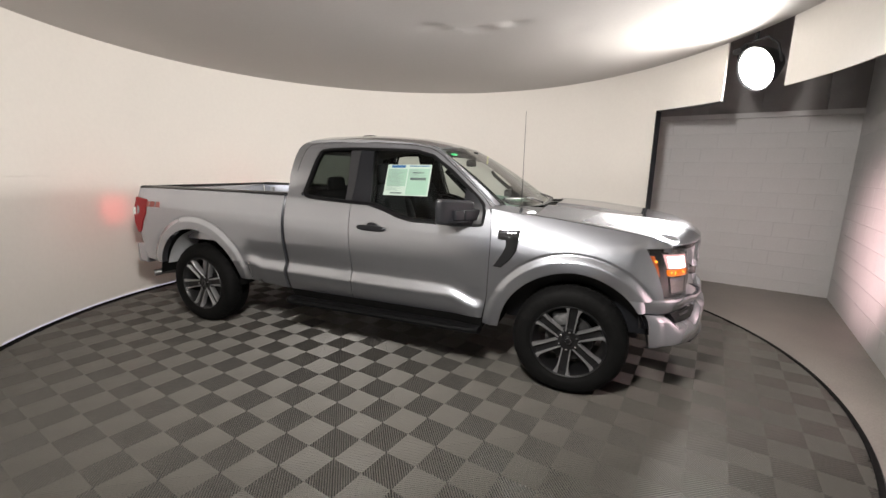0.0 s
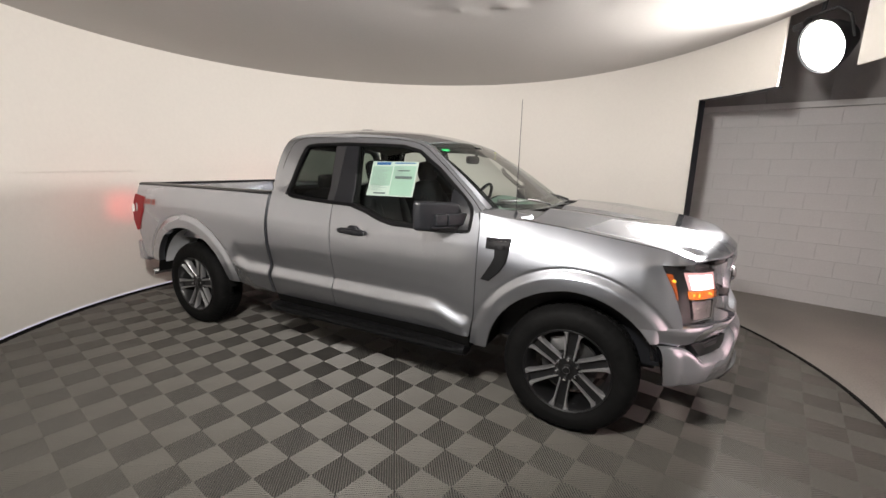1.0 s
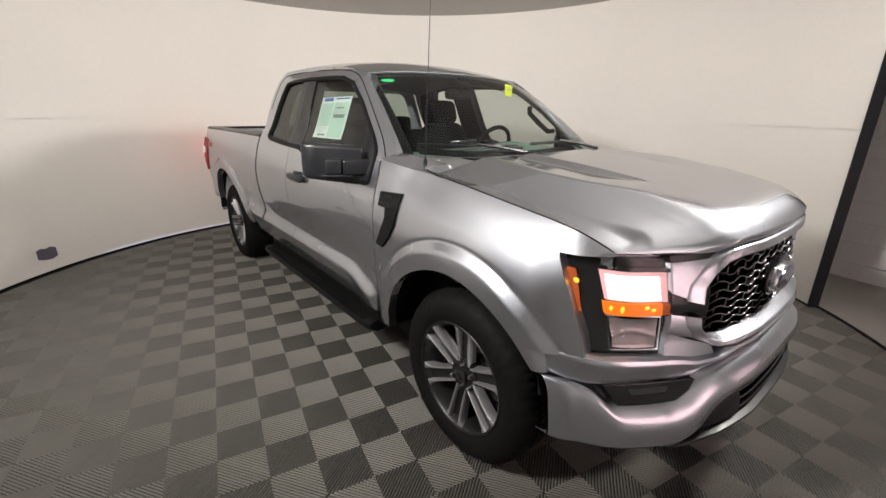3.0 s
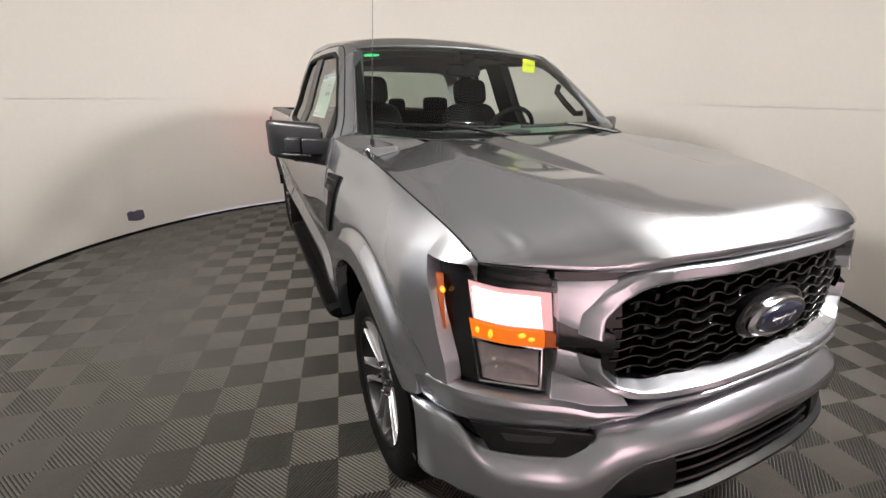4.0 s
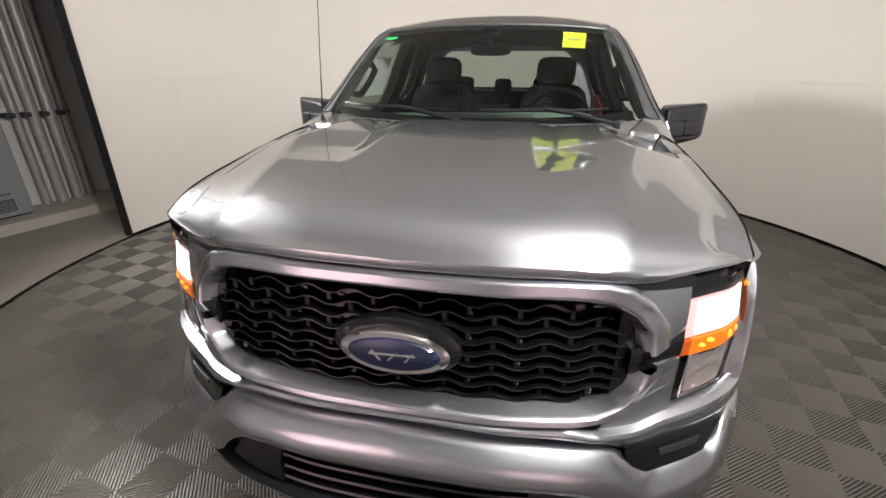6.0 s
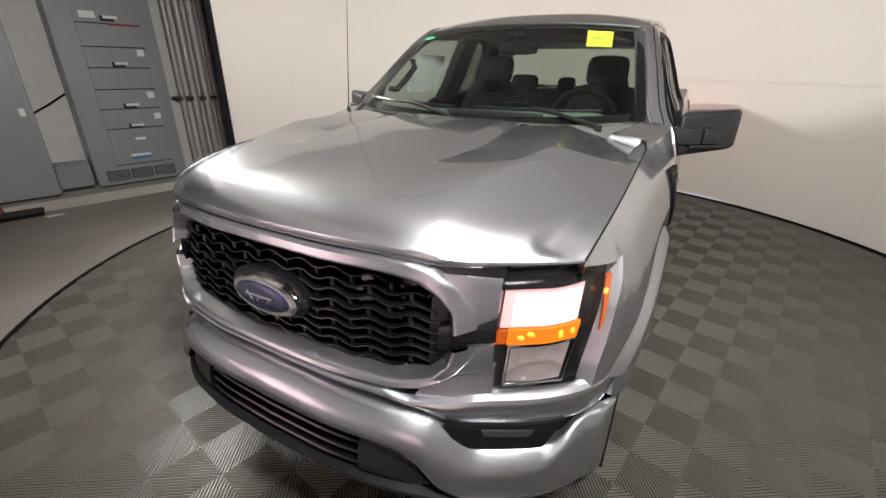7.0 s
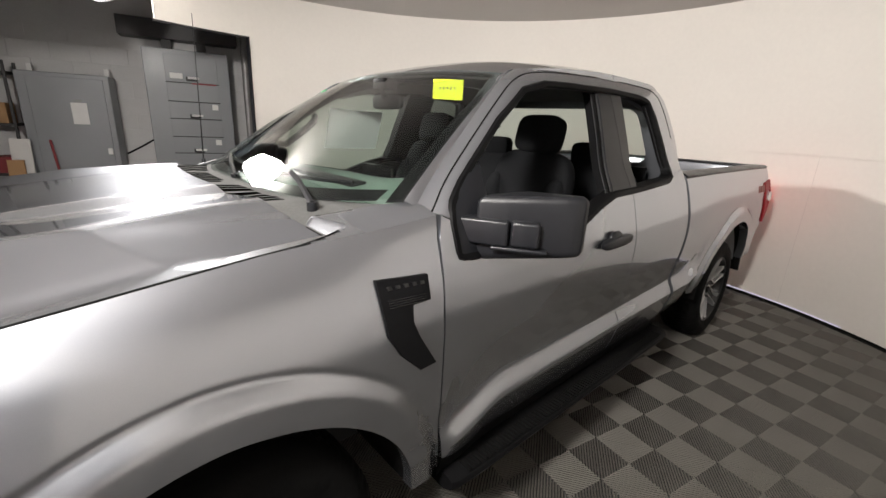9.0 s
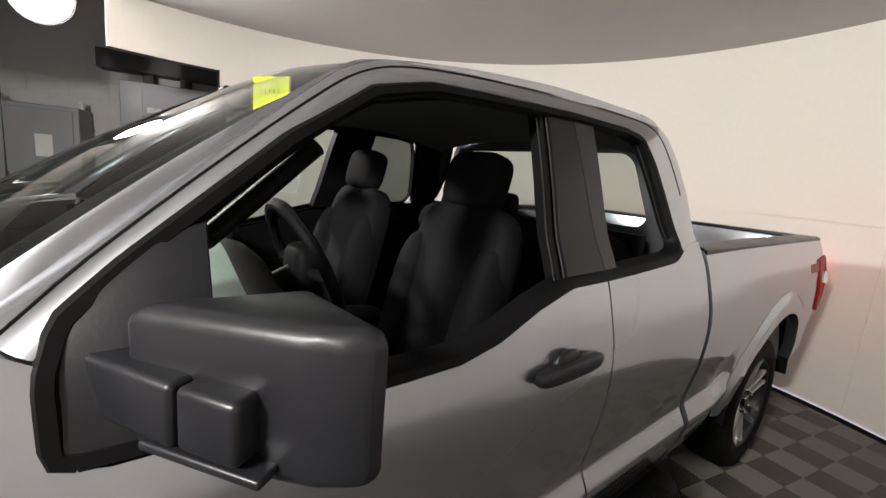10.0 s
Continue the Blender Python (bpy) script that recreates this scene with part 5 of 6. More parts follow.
box(bm, (-4.710, -0.84, 0.55), (-4.510, 0.84, 0.76), 0.035, seg=3)
for s in SIDES:
    box(bm, (-4.630, s * 0.86 - 0.07, 0.56), (-4.460, s * 0.86 + 0.07, 0.78), 0.03, seg=3)
part("rear_bumper", bm, PAINT, truck)
bm = bmesh.new()
tube(bm, [(-3.9, -0.55, 0.45), (-4.230, -0.62, 0.46), (-4.390, -0.80, 0.45), (-4.430, -0.90, 0.44)], 0.035, 12)
part("exhaust_pipe", bm, STEEL, truck)
bm = bmesh.new()
box(bm, (-4.480, -0.75, 0.50), (-0.65, 0.75, 0.60))
for s in SIDES:
    box(bm, (-4.530, s * 0.45 - 0.05, 0.42), (0.6, s * 0.45 + 0.05, 0.58), 0.01)
    box(bm, (-0.5, s * 0.60 - 0.15, 0.50), (0.55, s * 0.60 + 0.05, 0.95))
rod(bm, (0, -0.7, 0.415), (0, 0.7, 0.415), 0.05)
rod(bm, (-3.683, -0.7, 0.415), (-3.683, 0.7, 0.415), 0.06)
box(bm, (-0.45, -0.5, 0.36), (0.5, 0.5, 0.46), 0.02)
part("chassis", bm, BLACK_PLASTIC, truck, smooth=False)
PALE_LINER = material("pale_grey_liner", (0.42, 0.43, 0.44), 0.5, vary=0.1)
# pale splash shields seen inside the rear arches
for s in SIDES:
    bm = bmesh.new()
    a = arc(-3.665, 0.44, 0.54, 100, 165, 14)
    sheet(bm, np.array([[(x, s * y, z) for y in (0.90, 0.60)] for x, z in a]), flip=s > 0)
    part("splash_shield", bm, PALE_LINER, truck)

# ---- cowl, wipers, antenna, stickers ----
COWL = material("matt_grey_cowl", (0.10, 0.10, 0.098), 0.8, Specular_IOR_Level=0.12, vary=0.2, bump=0.1, bump_scale=200)
vv = np.linspace(-1, 1, 61)


def cowl_front(q):
    return -0.165 - 0.155 * np.abs(q) ** 2.2


SLOT_BLACK = material("louvre_slot", (0.002, 0.002, 0.002), 0.9, Specular_IOR_Level=0.0)


def cowl_at(q, t):
    """A place on the cowl: share of the half width, and share of the way back to the windscreen."""
    x = float(cowl_front(q))
    f_ = Vector((x, q * 0.795, float(hood_z(x - 0.03, q * 0.78)) - 0.014))
    b_ = Vector((-0.375 - 0.23 * abs(q) ** 3.5, q * 0.805, 1.362 + 0.012 * q * q))
    return f_.lerp(b_, t)


bm = bmesh.new()
sheet(bm, np.array([[cowl_at(q, t) for t in np.linspace(0, 1, 9)] for q in vv]), None, flip=False)
cowl = part("cowl", bm, COWL, truck, "dark grey louvred cowl under the windscreen")
for y0, n, t0, t1 in ((-0.57, 6, 0.10, 0.75), (-0.22, 6, 0.05, 0.66), (0.16, 7, 0.12, 0.70)):
    for q in range(n):
        bm = bmesh.new()
        y = y0 + 0.052 * q
        a = [cowl_at((y + dy) / 0.79, t) + Vector((0, 0, 0.0015)) for dy in (0.0, 0.031) for t in (t0 if q else t0 + 0.1, t1 if q < n - 1 else t1 - 0.1)]
        plate(bm, [a[0], a[2], a[3], a[1]], (0, 0, -1), 0.004)
        part("louvre_slot", bm, SLOT_BLACK, cowl, smooth=False)
for y0, y1 in ((-0.72, -0.10), (0.02, 0.62)):
    bm = bmesh.new()
    pts = []
    for k in range(13):
        y = y0 + (y1 - y0) * k / 12
        pts.append((-0.435 - 0.19 * abs(y / 0.8) ** 3.2, y, 1.412 + 0.02 * abs(y / 0.8) ** 2))
    tube(bm, pts, 0.007, 6)
    tube(bm, [(-0.37, y1 + 0.02, 1.372), (-0.42, (y1 + y0) / 2 + 0.12, 1.410), Vector(pts[6]) + Vector((0, 0, 0.008))], 0.010, 6)
    rod(bm, (-0.37, y1 + 0.02, 1.345), (-0.37, y1 + 0.02, 1.378), 0.016, 10)
    wip = part("wiper", bm, BLACK_PLASTIC, truck)
    bm = bmesh.new()
    tube(bm, [Vector(p) + Vector((-0.004, 0, 0.008)) for p in pts[:9]], 0.0025, 4)
    part("wiper_spine", bm, DARK_TRIM, wip)
bm = bmesh.new()
rod(bm, (-0.42, -0.785, 1.325), (-0.42, -0.785, 1.375), 0.014, 10, 0.009)
rod(bm, (-0.42, -0.785, 1.37), (-0.424, -0.776, 1.55), 0.0035, 6, 0.003)
rod(bm, (-0.424, -0.776, 1.55), (-0.432, -0.745, 2.075), 0.0024, 6, 0.0016)
part("antenna", bm, BLACK_PLASTIC, truck, "thin black whip antenna")
bm = bmesh.new()
blob(bm, (-2.2, 0, 1.955), (0.09, 0.035, 0.022), 2.5, None, 12)
part("roof_fin", bm, BLACK_PLASTIC, truck)


def on_screen(y, t):
    """A place on the windscreen: distance from the middle, and share of its height."""
    q = y / (0.81 * (1 - t) + 0.665 * t)
    b = Vector((-0.34 - 0.235 * abs(q) ** 3.5, q * 0.81, 1.352 + 0.045 * q * q))
    e = Vector((-1.105 - 0.05 * abs(q) ** 2, q * 0.665, 1.842 - 0.03 * abs(q) ** 2.5))
    p = b.lerp(e, t)
    p.z += 0.025 * math.sin(math.pi * t)
    return p + Vector((0.58, 0, 0.81)) * 0.004


bm = bmesh.new()
P = np.array([[(-1.018 - 0.045 * a, 0.405 + 0.128 * a, 1.788 - 0.076 * b - 0.004 * a) for b in np.linspace(0, 1, 4)] for a in np.linspace(0, 1, 5)])
sheet(bm, P, (-1, 0, 0), 0.0015, True)
tag = part("stock_tag", bm, TAG_YELLOW, truck, "yellow paper stock tag with handwriting")
bm = bmesh.new()
for k, h in enumerate((0.016, 0.020, 0.016, 0.022, 0.018)):
    a = 0.435 + 0.0155 * k
    for lean, top_ in ((0.004, 0.0),):
        P = np.array([[(-1.0155 - 0.045 * (a - 0.4) / 0.128, a + 0.0035 * i + (lean if i else 0) * 0.6, 1.758 + top_ - h * j * 0.5) for j in (0, 1)] for i in (0, 1)])
        sheet(bm, P, flip=True)
part("tag_writing", bm, PRINT, tag)
bm = bmesh.new()
ring = [on_screen(-0.595 + 0.043 * math.cos(2 * math.pi * k / 24), 0.845 + 0.024 * math.sin(2 * math.pi * k / 24)) for k in range(24)]
plate(bm, ring, (-0.58, 0, -0.81), 0.002)
part("screen_sticker", bm, TAG_GREEN, truck, "small round green windscreen sticker")
# dark band along the top of the windscreen and the sensor cover behind the mirror
bm = bmesh.new()
P = np.array([[on_screen(y * (1 - 0.0 * t), t) - Vector((0.58, 0, 0.81)) * 0.009 for t in (0.945, 1.0)] for y in np.linspace(-0.66, 0.66, 40)])
sheet(bm, P, flip=True)
part("shade_band", bm, BLACK_GLOSS, truck)
# black printed border along the sides and foot of the windscreen
for s in SIDES:
    bm = bmesh.new()
    P = []
    for t in np.linspace(0, 0.99, 24):
        half = 0.81 * (1 - t) + 0.665 * t
        P.append([on_screen(s * (half - e), t) - Vector((0.58, 0, 0.81)) * 0.017 for e in (0.004, 0.044 - 0.012 * t)])
    sheet(bm, np.array(P), flip=s > 0)
    part("screen_border", bm, BLACK_GLOSS, truck)
bm = bmesh.new()
P = np.array([[on_screen(y, t) - Vector((0.58, 0, 0.81)) * 0.017 for t in (0.01, 0.07)] for y in np.linspace(-0.74, 0.74, 40)])
sheet(bm, P, flip=True)
part("screen_border", bm, BLACK_GLOSS, truck)
# price sheet inside the passenger window
bm = bmesh.new()
def on_pane(a, b, dy=0.0):
    x, z = -1.565 + 0.40 * a, 1.672 - 0.25 * b + 0.005 * a
    return Vector((x, -(float(side(x, z)) - 0.022 - dy), z))
P = np.array([[on_pane(a, b) for b in np.linspace(0, 1, 5)] for a in np.linspace(0, 1, 5)])
sheet(bm, P, (0, 1, 0), 0.002, True)
sheet_ob = part("price_sheet", bm, PAPER, truck, "large printed price sheet taped inside the window")
rng = random.Random(4)
for mat, rects in ((PRINT_BLUE, [(0.10, 0.02, 0.42, 0.10), (0.5, 0.03, 0.95, 0.06)]),
                   (PRINT_PALE, [(0.50, 0.13, 0.97, 0.97), (0.03, 0.14, 0.47, 0.7)]),
                   (PRINT, [(0.56, 0.42, 0.92, 0.50), (0.60, 0.25, 0.85, 0.28), (0.58, 0.86, 0.9, 0.90), (0.15, 0.90, 0.42, 0.94)])):
    for a0, b0, a1, b1 in rects:
        bm = bmesh.new()
        lift = -0.0016 if mat is PRINT_PALE else -0.0032
        P = np.array([[on_pane(a, b, lift) for b in (b0, b1)] for a in np.linspace(a0, a1, 4)])
        sheet(bm, P, flip=True)
        part("print_block", bm, mat, sheet_ob)
bm = bmesh.new()
for k in range(30):
    b = 0.16 + 0.026 * k
    for a0, a1 in ((0.05, 0.05 + rng.uniform(0.2, 0.4)), (0.53, 0.53 + rng.uniform(0.15, 0.4))):
        if 0.40 < b < 0.52 and a0 > 0.5 or b > 0.84:
            continue
        sheet(bm, np.array([[on_pane(a, bb, -0.0030) for bb in (b, b + 0.009)] for a in (a0, a1)]), flip=True)
part("print_line", bm, material("grey_print", (0.42, 0.47, 0.46), 0.7), sheet_ob)

# ---- cabin ----
CLOTH = material("dark_grey_cloth", (0.014, 0.0145, 0.016), 0.85, Specular_IOR_Level=0.05, vary=0.25, scale=8, grain=120, bump=0.06, bump_scale=110)
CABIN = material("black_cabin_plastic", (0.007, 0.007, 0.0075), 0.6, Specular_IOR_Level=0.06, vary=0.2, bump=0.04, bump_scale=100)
# colour lightened and greened to stand for lamplight through the tinted windscreen
DASH_LIT = material("lamplit_dash_plastic", (0.14, 0.20, 0.165), 0.55, Specular_IOR_Level=0.3, vary=0.12, bump=0.04, bump_scale=100)
HEADLINER = material("grey_headliner", (0.09, 0.09, 0.088), 0.9, vary=0.1)
bm = bmesh.new()
U, V = np.meshgrid(np.linspace(0, 1, 20), np.linspace(-1, 1, 21), indexing="ij")
X = -1.17 * (1 - U) - 2.42 * U
Z = (smooth(U, (0, 0.25, 0.6, 1), (1.79, 1.85, 1.87, 1.80)) - 0.06 * np.abs(V) ** 2.6)
sheet(bm, np.stack([X, V * 0.66, Z], -1))
part("headliner", bm, HEADLINER, truck)
bm = bmesh.new()
box(bm, (-2.44, -0.80, 0.60), (-0.60, 0.80, 0.64))
box(bm, (-2.46, -0.72, 0.62), (-2.43, 0.72, 1.42))
box(bm, (-0.66, -0.78, 0.62), (-0.60, 0.78, 1.30))
part("cabin_floor", bm, CABIN, truck, smooth=False)
for s in SIDES:
    for name, low, belt in (("door_lining", [(-1.82, 0.62), (-0.67, 0.62)], BELT_F), ("rear_lining", [(-2.45, 0.62), (-1.835, 0.62)], BELT_R)):
        bm = bmesh.new()
        b = line(belt, 30)
        b[:, 1] -= 0.012
        a = line(low, 30)
        Q = on_side(coons(a, b, line([a[0], b[0]], 12), line([a[-1], b[-1]], 12)), s)
        Q[..., 1] -= s * 0.075
        sheet(bm, Q, flip=s < 0)
        top = np.stack([on_side(b, s), Q[:, -1]], 1)
        sheet(bm, top, flip=s > 0)
        part(name, bm, CABIN, truck)
    # armrest and inner pillar trims
    bm = bmesh.new()
    blob(bm, (-1.35, s * 0.84, 1.02), (0.30, 0.05, 0.035), 4, None, 10)
    part("armrest", bm, CABIN, truck)
    bm = bmesh.new()
    outer = line([(-0.62, 1.37), (-0.87, 1.59), (-1.06, 1.74), (-1.145, 1.79), (-1.25, 1.825), (-1.45, 1.845), (-1.85, 1.86), (-2.2, 1.85), (-2.34, 1.82), (-2.42, 1.75), (-2.48, 1.55), (-2.51, 1.40)], 80, True)
    inner = line([(-0.69, 1.352), (-0.79, 1.44), (-1.01, 1.62), (-1.19, 1.735), (-1.33, 1.772), (-1.5, 1.782), (-1.85, 1.79), (-2.17, 1.785), (-2.265, 1.765), (-2.30, 1.69), (-2.335, 1.55), (-2.36, 1.38)], 80, True)
    w = np.linspace(0, 1, 5)[None, :, None]
    Q = on_side(inner[:, None] * (1 - w) + outer[:, None] * w, s)
    Q[..., 1] -= s * (0.05 + 0.05 * np.linspace(0, 1, 5)[None] ** 2)
    sheet(bm, Q, flip=s > 0)
    part("pillar_trim", bm, CABIN, truck)
    bm = bmesh.new()
    P = coons(line([(-1.91, 1.345), (-1.655, 1.345)], 6), line([(-1.95, 1.80), (-1.72, 1.80)], 6), line([(-1.91, 1.345), (-1.95, 1.80)], 10), line([(-1.655, 1.345), (-1.72, 1.80)], 10))
    Q = on_side(P, s)
    Q[..., 1] -= s * 0.08
    sheet(bm, Q, (0, s, 0), 0.06, s < 0)
    part("belt_pillar", bm, CABIN, truck)
    # grab handle on the front pillar
    bm = bmesh.new()
    tube(bm, [(-0.84, s * 0.79, 1.46), (-0.86, s * 0.745, 1.455), (-0.94, s * 0.72, 1.52), (-1.02, s * 0.705, 1.59), (-1.05, s * 0.74, 1.63)], 0.019, 10)
    part("grab_handle", bm, CABIN, truck)

    # front seat
    y = s * 0.42
    bm = bmesh.new()
    blob(bm, (-1.42, y, 0.80), (0.27, 0.26, 0.095), 4.0, Matrix.Rotation(radians(-6), 4, "Y"), 16)
    seat = part("front_seat", bm, CLOTH, truck, "dark grey cloth front seat")
    bm = bmesh.new()
    lean = Matrix.Rotation(radians(-14), 4, "Y")
    blob(bm, (-1.685, y, 1.15), (0.075, 0.245, 0.36), 4.5, lean, 18)
    for e in (-1, 1):
        blob(bm, (-1.635, y + e * 0.195, 1.10), (0.085, 0.055, 0.28), 3.0, lean, 12)
    part("seat_back", bm, CLOTH, seat)
    bm = bmesh.new()
    blob(bm, (-1.765, y, 1.585), (0.055, 0.138, 0.10), 4.0, lean, 16)
    for e in (-0.06, 0.06):
        rod(bm, (-1.745, y + e, 1.44), (-1.765, y + e, 1.54), 0.008, 8)
    part("headrest", bm, CLOTH, seat)
    bm = bmesh.new()
    lip = [(-1.60 - 0.25 * (z - 1.0), y + e, z) for z, e in ((0.93, -0.13), (1.30, -0.13), (1.30, 0.13), (0.93, 0.13))]
    tube(bm, lip, 0.004, 6)
    part("seat_seam", bm, CABIN, seat)
bm = bmesh.new()
blob(bm, (-1.35, 0, 0.86), (0.36, 0.13, 0.14), 5, None, 12)
part("centre_console", bm, CABIN, truck)
bm = bmesh.new()
blob(bm, (-2.12, 0, 0.88), (0.20, 0.72, 0.10), 5, None, 14)
bench = part("rear_bench", bm, CLOTH, truck, "dark grey cloth rear bench")
bm = bmesh.new()
blob(bm, (-2.34, 0, 1.15), (0.07, 0.72, 0.28), 6, Matrix.Rotation(radians(-8), 4, "Y"), 14)
part("bench_back", bm, CLOTH, bench)
for y, h in ((-0.38, 0.12), (0.0, 0.075), (0.38, 0.12)):
    bm = bmesh.new()
    blob(bm, (-2.37, y, 1.475 if h > 0.1 else 1.46), (0.04, h, 0.072), 4, None, 12)
    part("rear_headrest", bm, CLOTH, bench)
# dashboard with hood, screen, vents, steering wheel
bm = bmesh.new()
U, V = np.meshgrid(np.linspace(0, 1, 16), np.linspace(-1, 1, 41), indexing="ij")
X = -0.62 - 0.46 * U - 0.02 * (1 - V**2)
Z = smooth(U, (0, 0.3, 0.7, 0.85, 1), (1.345, 1.352, 1.358, 1.33, 1.02)) + 0.035 * np.exp(-(((V * 0.78 - 0.42) / 0.2) ** 2)) * ease(U / 0.6) * (1 - ease((U - 0.85) / 0.15)) - 0.02 * V**2
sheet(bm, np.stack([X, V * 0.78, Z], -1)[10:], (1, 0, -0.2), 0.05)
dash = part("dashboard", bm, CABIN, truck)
# the upper face takes the colour with lamplight painted in
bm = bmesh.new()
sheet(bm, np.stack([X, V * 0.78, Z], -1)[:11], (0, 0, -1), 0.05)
part("dash_top", bm, DASH_LIT, dash, "padded dash top coloured as lit green through the windscreen")
bm = bmesh.new()
box(bm, (-1.035, -0.13, 1.23), (-1.005, 0.13, 1.405), 0.01)
part("display", bm, BLACK_GLOSS, dash)
for y in (-0.62, -0.2, 0.2, 0.66):
    bm = bmesh.new()
    box(bm, (-1.09, y - 0.055, 1.16), (-1.06, y + 0.055, 1.24), 0.01)
    part("air_vent", bm, BLACK_GLOSS, dash)
bm = bmesh.new()
box(bm, (-0.78, -0.28, 1.352), (-0.70, 0.28, 1.37), 0.004)
part("defroster_grille", bm, DARK_TRIM, dash)
bm = bmesh.new()
tilt = Matrix.Translation((-1.15, 0.42, 1.315)) @ Matrix.Rotation(radians(-66), 4, "Y")
ringp = [tilt @ Vector((0.185 * math.cos(2 * math.pi * k / 40), 0.185 * math.sin(2 * math.pi * k / 40), 0)) for k in range(41)]
tube(bm, ringp, 0.016, 8)
wheel_ob = part("steering_wheel", bm, CABIN, truck)
bm = bmesh.new()
blob(bm, (-1.14, 0.42, 1.31), (0.035, 0.075, 0.07), 3, None, 12)
rod(bm, (-1.13, 0.42, 1.30), (-1.0, 0.42, 1.24), 0.03)
for a in (0, 90, 180):
    e = tilt @ Vector((0.18 * math.cos(radians(a + 90)), 0.18 * math.sin(radians(a + 90)), 0))
    rod(bm, (-1.14, 0.42, 1.31), e, 0.014, 8)
part("steering_hub", bm, CABIN, wheel_ob)
bm = bmesh.new()
blob(bm, (-1.075, 0, 1.705), (0.022, 0.118, 0.034), 4, None, 12)
rod(bm, (-1.05, 0, 1.72), (-1.03, 0, 1.79), 0.012, 8)
box(bm, (-1.10, -0.05, 1.76), (-1.02, 0.05, 1.81), 0.01)
part("rear_view_mirror", bm, CABIN, truck)
# rear pane of the cab
bm = bmesh.new()
o = rrect(0.56, 1.44, 1.76, 0.06)
vs = [bm.verts.new((-2.556, y * np.interp(z, (0.9, 1.4, 1.6, 1.87), (1.34, 1.23, 1.10, 0.90)), z)) for y, z in o[:-1]]
bm.faces.new(vs)
part("rear_window", bm, SIDE_GLASS, truck, smooth=False).visible_shadow = False


# ---- booth details ----
bm = bmesh.new()
rows = [[bm.verts.new(booth(k, rim_r(k) + dr, z)) for dr, z in ((-0.03, -0.02), (-0.03, 0.006), (0.0, 0.006), (0.0, -0.02))] for k in range(360)]
for a, b in zip(rows, rows[1:] + rows[:1]):
    for k in range(4):
        bm.faces.new((a[k], a[(k + 1) % 4], b[(k + 1) % 4], b[k]))
bmesh.ops.recalc_face_normals(bm, faces=bm.faces)
tagged(link("trim_floor_rim", bm, RUBBER), kind="structure")
ring_wall("baseboard", OPEN_A, OPEN_B + 360, 0.006, 0.022, R - 0.006, 0.006, RUBBER)
for d in (OPEN_A - 0.12, OPEN_B + 0.12):
    a = 0.09
    ring_wall("trim_edge", d - a, d + a, 0.0, HEAD, R - 0.006, WT + 0.03, BLACK_PLASTIC, 0.1)
ring_wall("trim_header_side", NOTCH_A[1], OPEN_A, HEAD - 0.012, HEAD, R - 0.002, WT, BLACK_PLASTIC)
ring_wall("trim_header_far", OPEN_B, NOTCH_B[0], HEAD - 0.012, HEAD, R - 0.002, WT, BLACK_PLASTIC)
# glowing strip on the wall's foot behind the truck, standing in for leaking light
ring_wall("trim_foot_leak_glow", 150, 214, 0.023, 0.036, R - 0.004, 0.003, glow("light_under_wall", (0.80, 0.76, 0.92), 0.55))
# upright panel joints: slim strips a shade proud of the paint
bm = bmesh.new()
for d, z0, z1 in ((159.0, 0.03, SEAM), (128, 0.03, SEAM), (-104, 0.03, SEAM)):
    m = Matrix.Translation(booth(d, R, 0)) @ Matrix.Rotation(radians(d), 4, "Z")
    box(bm, (-0.0015, -0.0025, z0), (0.002, 0.0025, z1 - 0.003), m=m)
tagged(link("trim_panel_joint", bm, material("joint_filler", (0.66, 0.63, 0.59), 0.6)), kind="structure")
# torn dark patch low on the wall
bm = bmesh.new()
cols = []
for d, z0, z1 in ((-138.2, 0.155, 0.245), (-137.4, 0.135, 0.262), (-136.5, 0.14, 0.252), (-135.9, 0.15, 0.268), (-135.2, 0.165, 0.25)):
    cols.append([booth(d, R - 0.004, z0), booth(d, R - 0.006, (z0 + z1) / 2), booth(d, R - 0.004, z1)])
sheet(bm, np.array(cols), booth(-137, 1.0, 0) - booth(-137, 0.0, 0), 0.004)
tagged(link("wall_patch", bm, material("faded_purple_tape", (0.10, 0.085, 0.12), 0.6), True), "torn dark purple tape patch low on the cream wall", "tape")

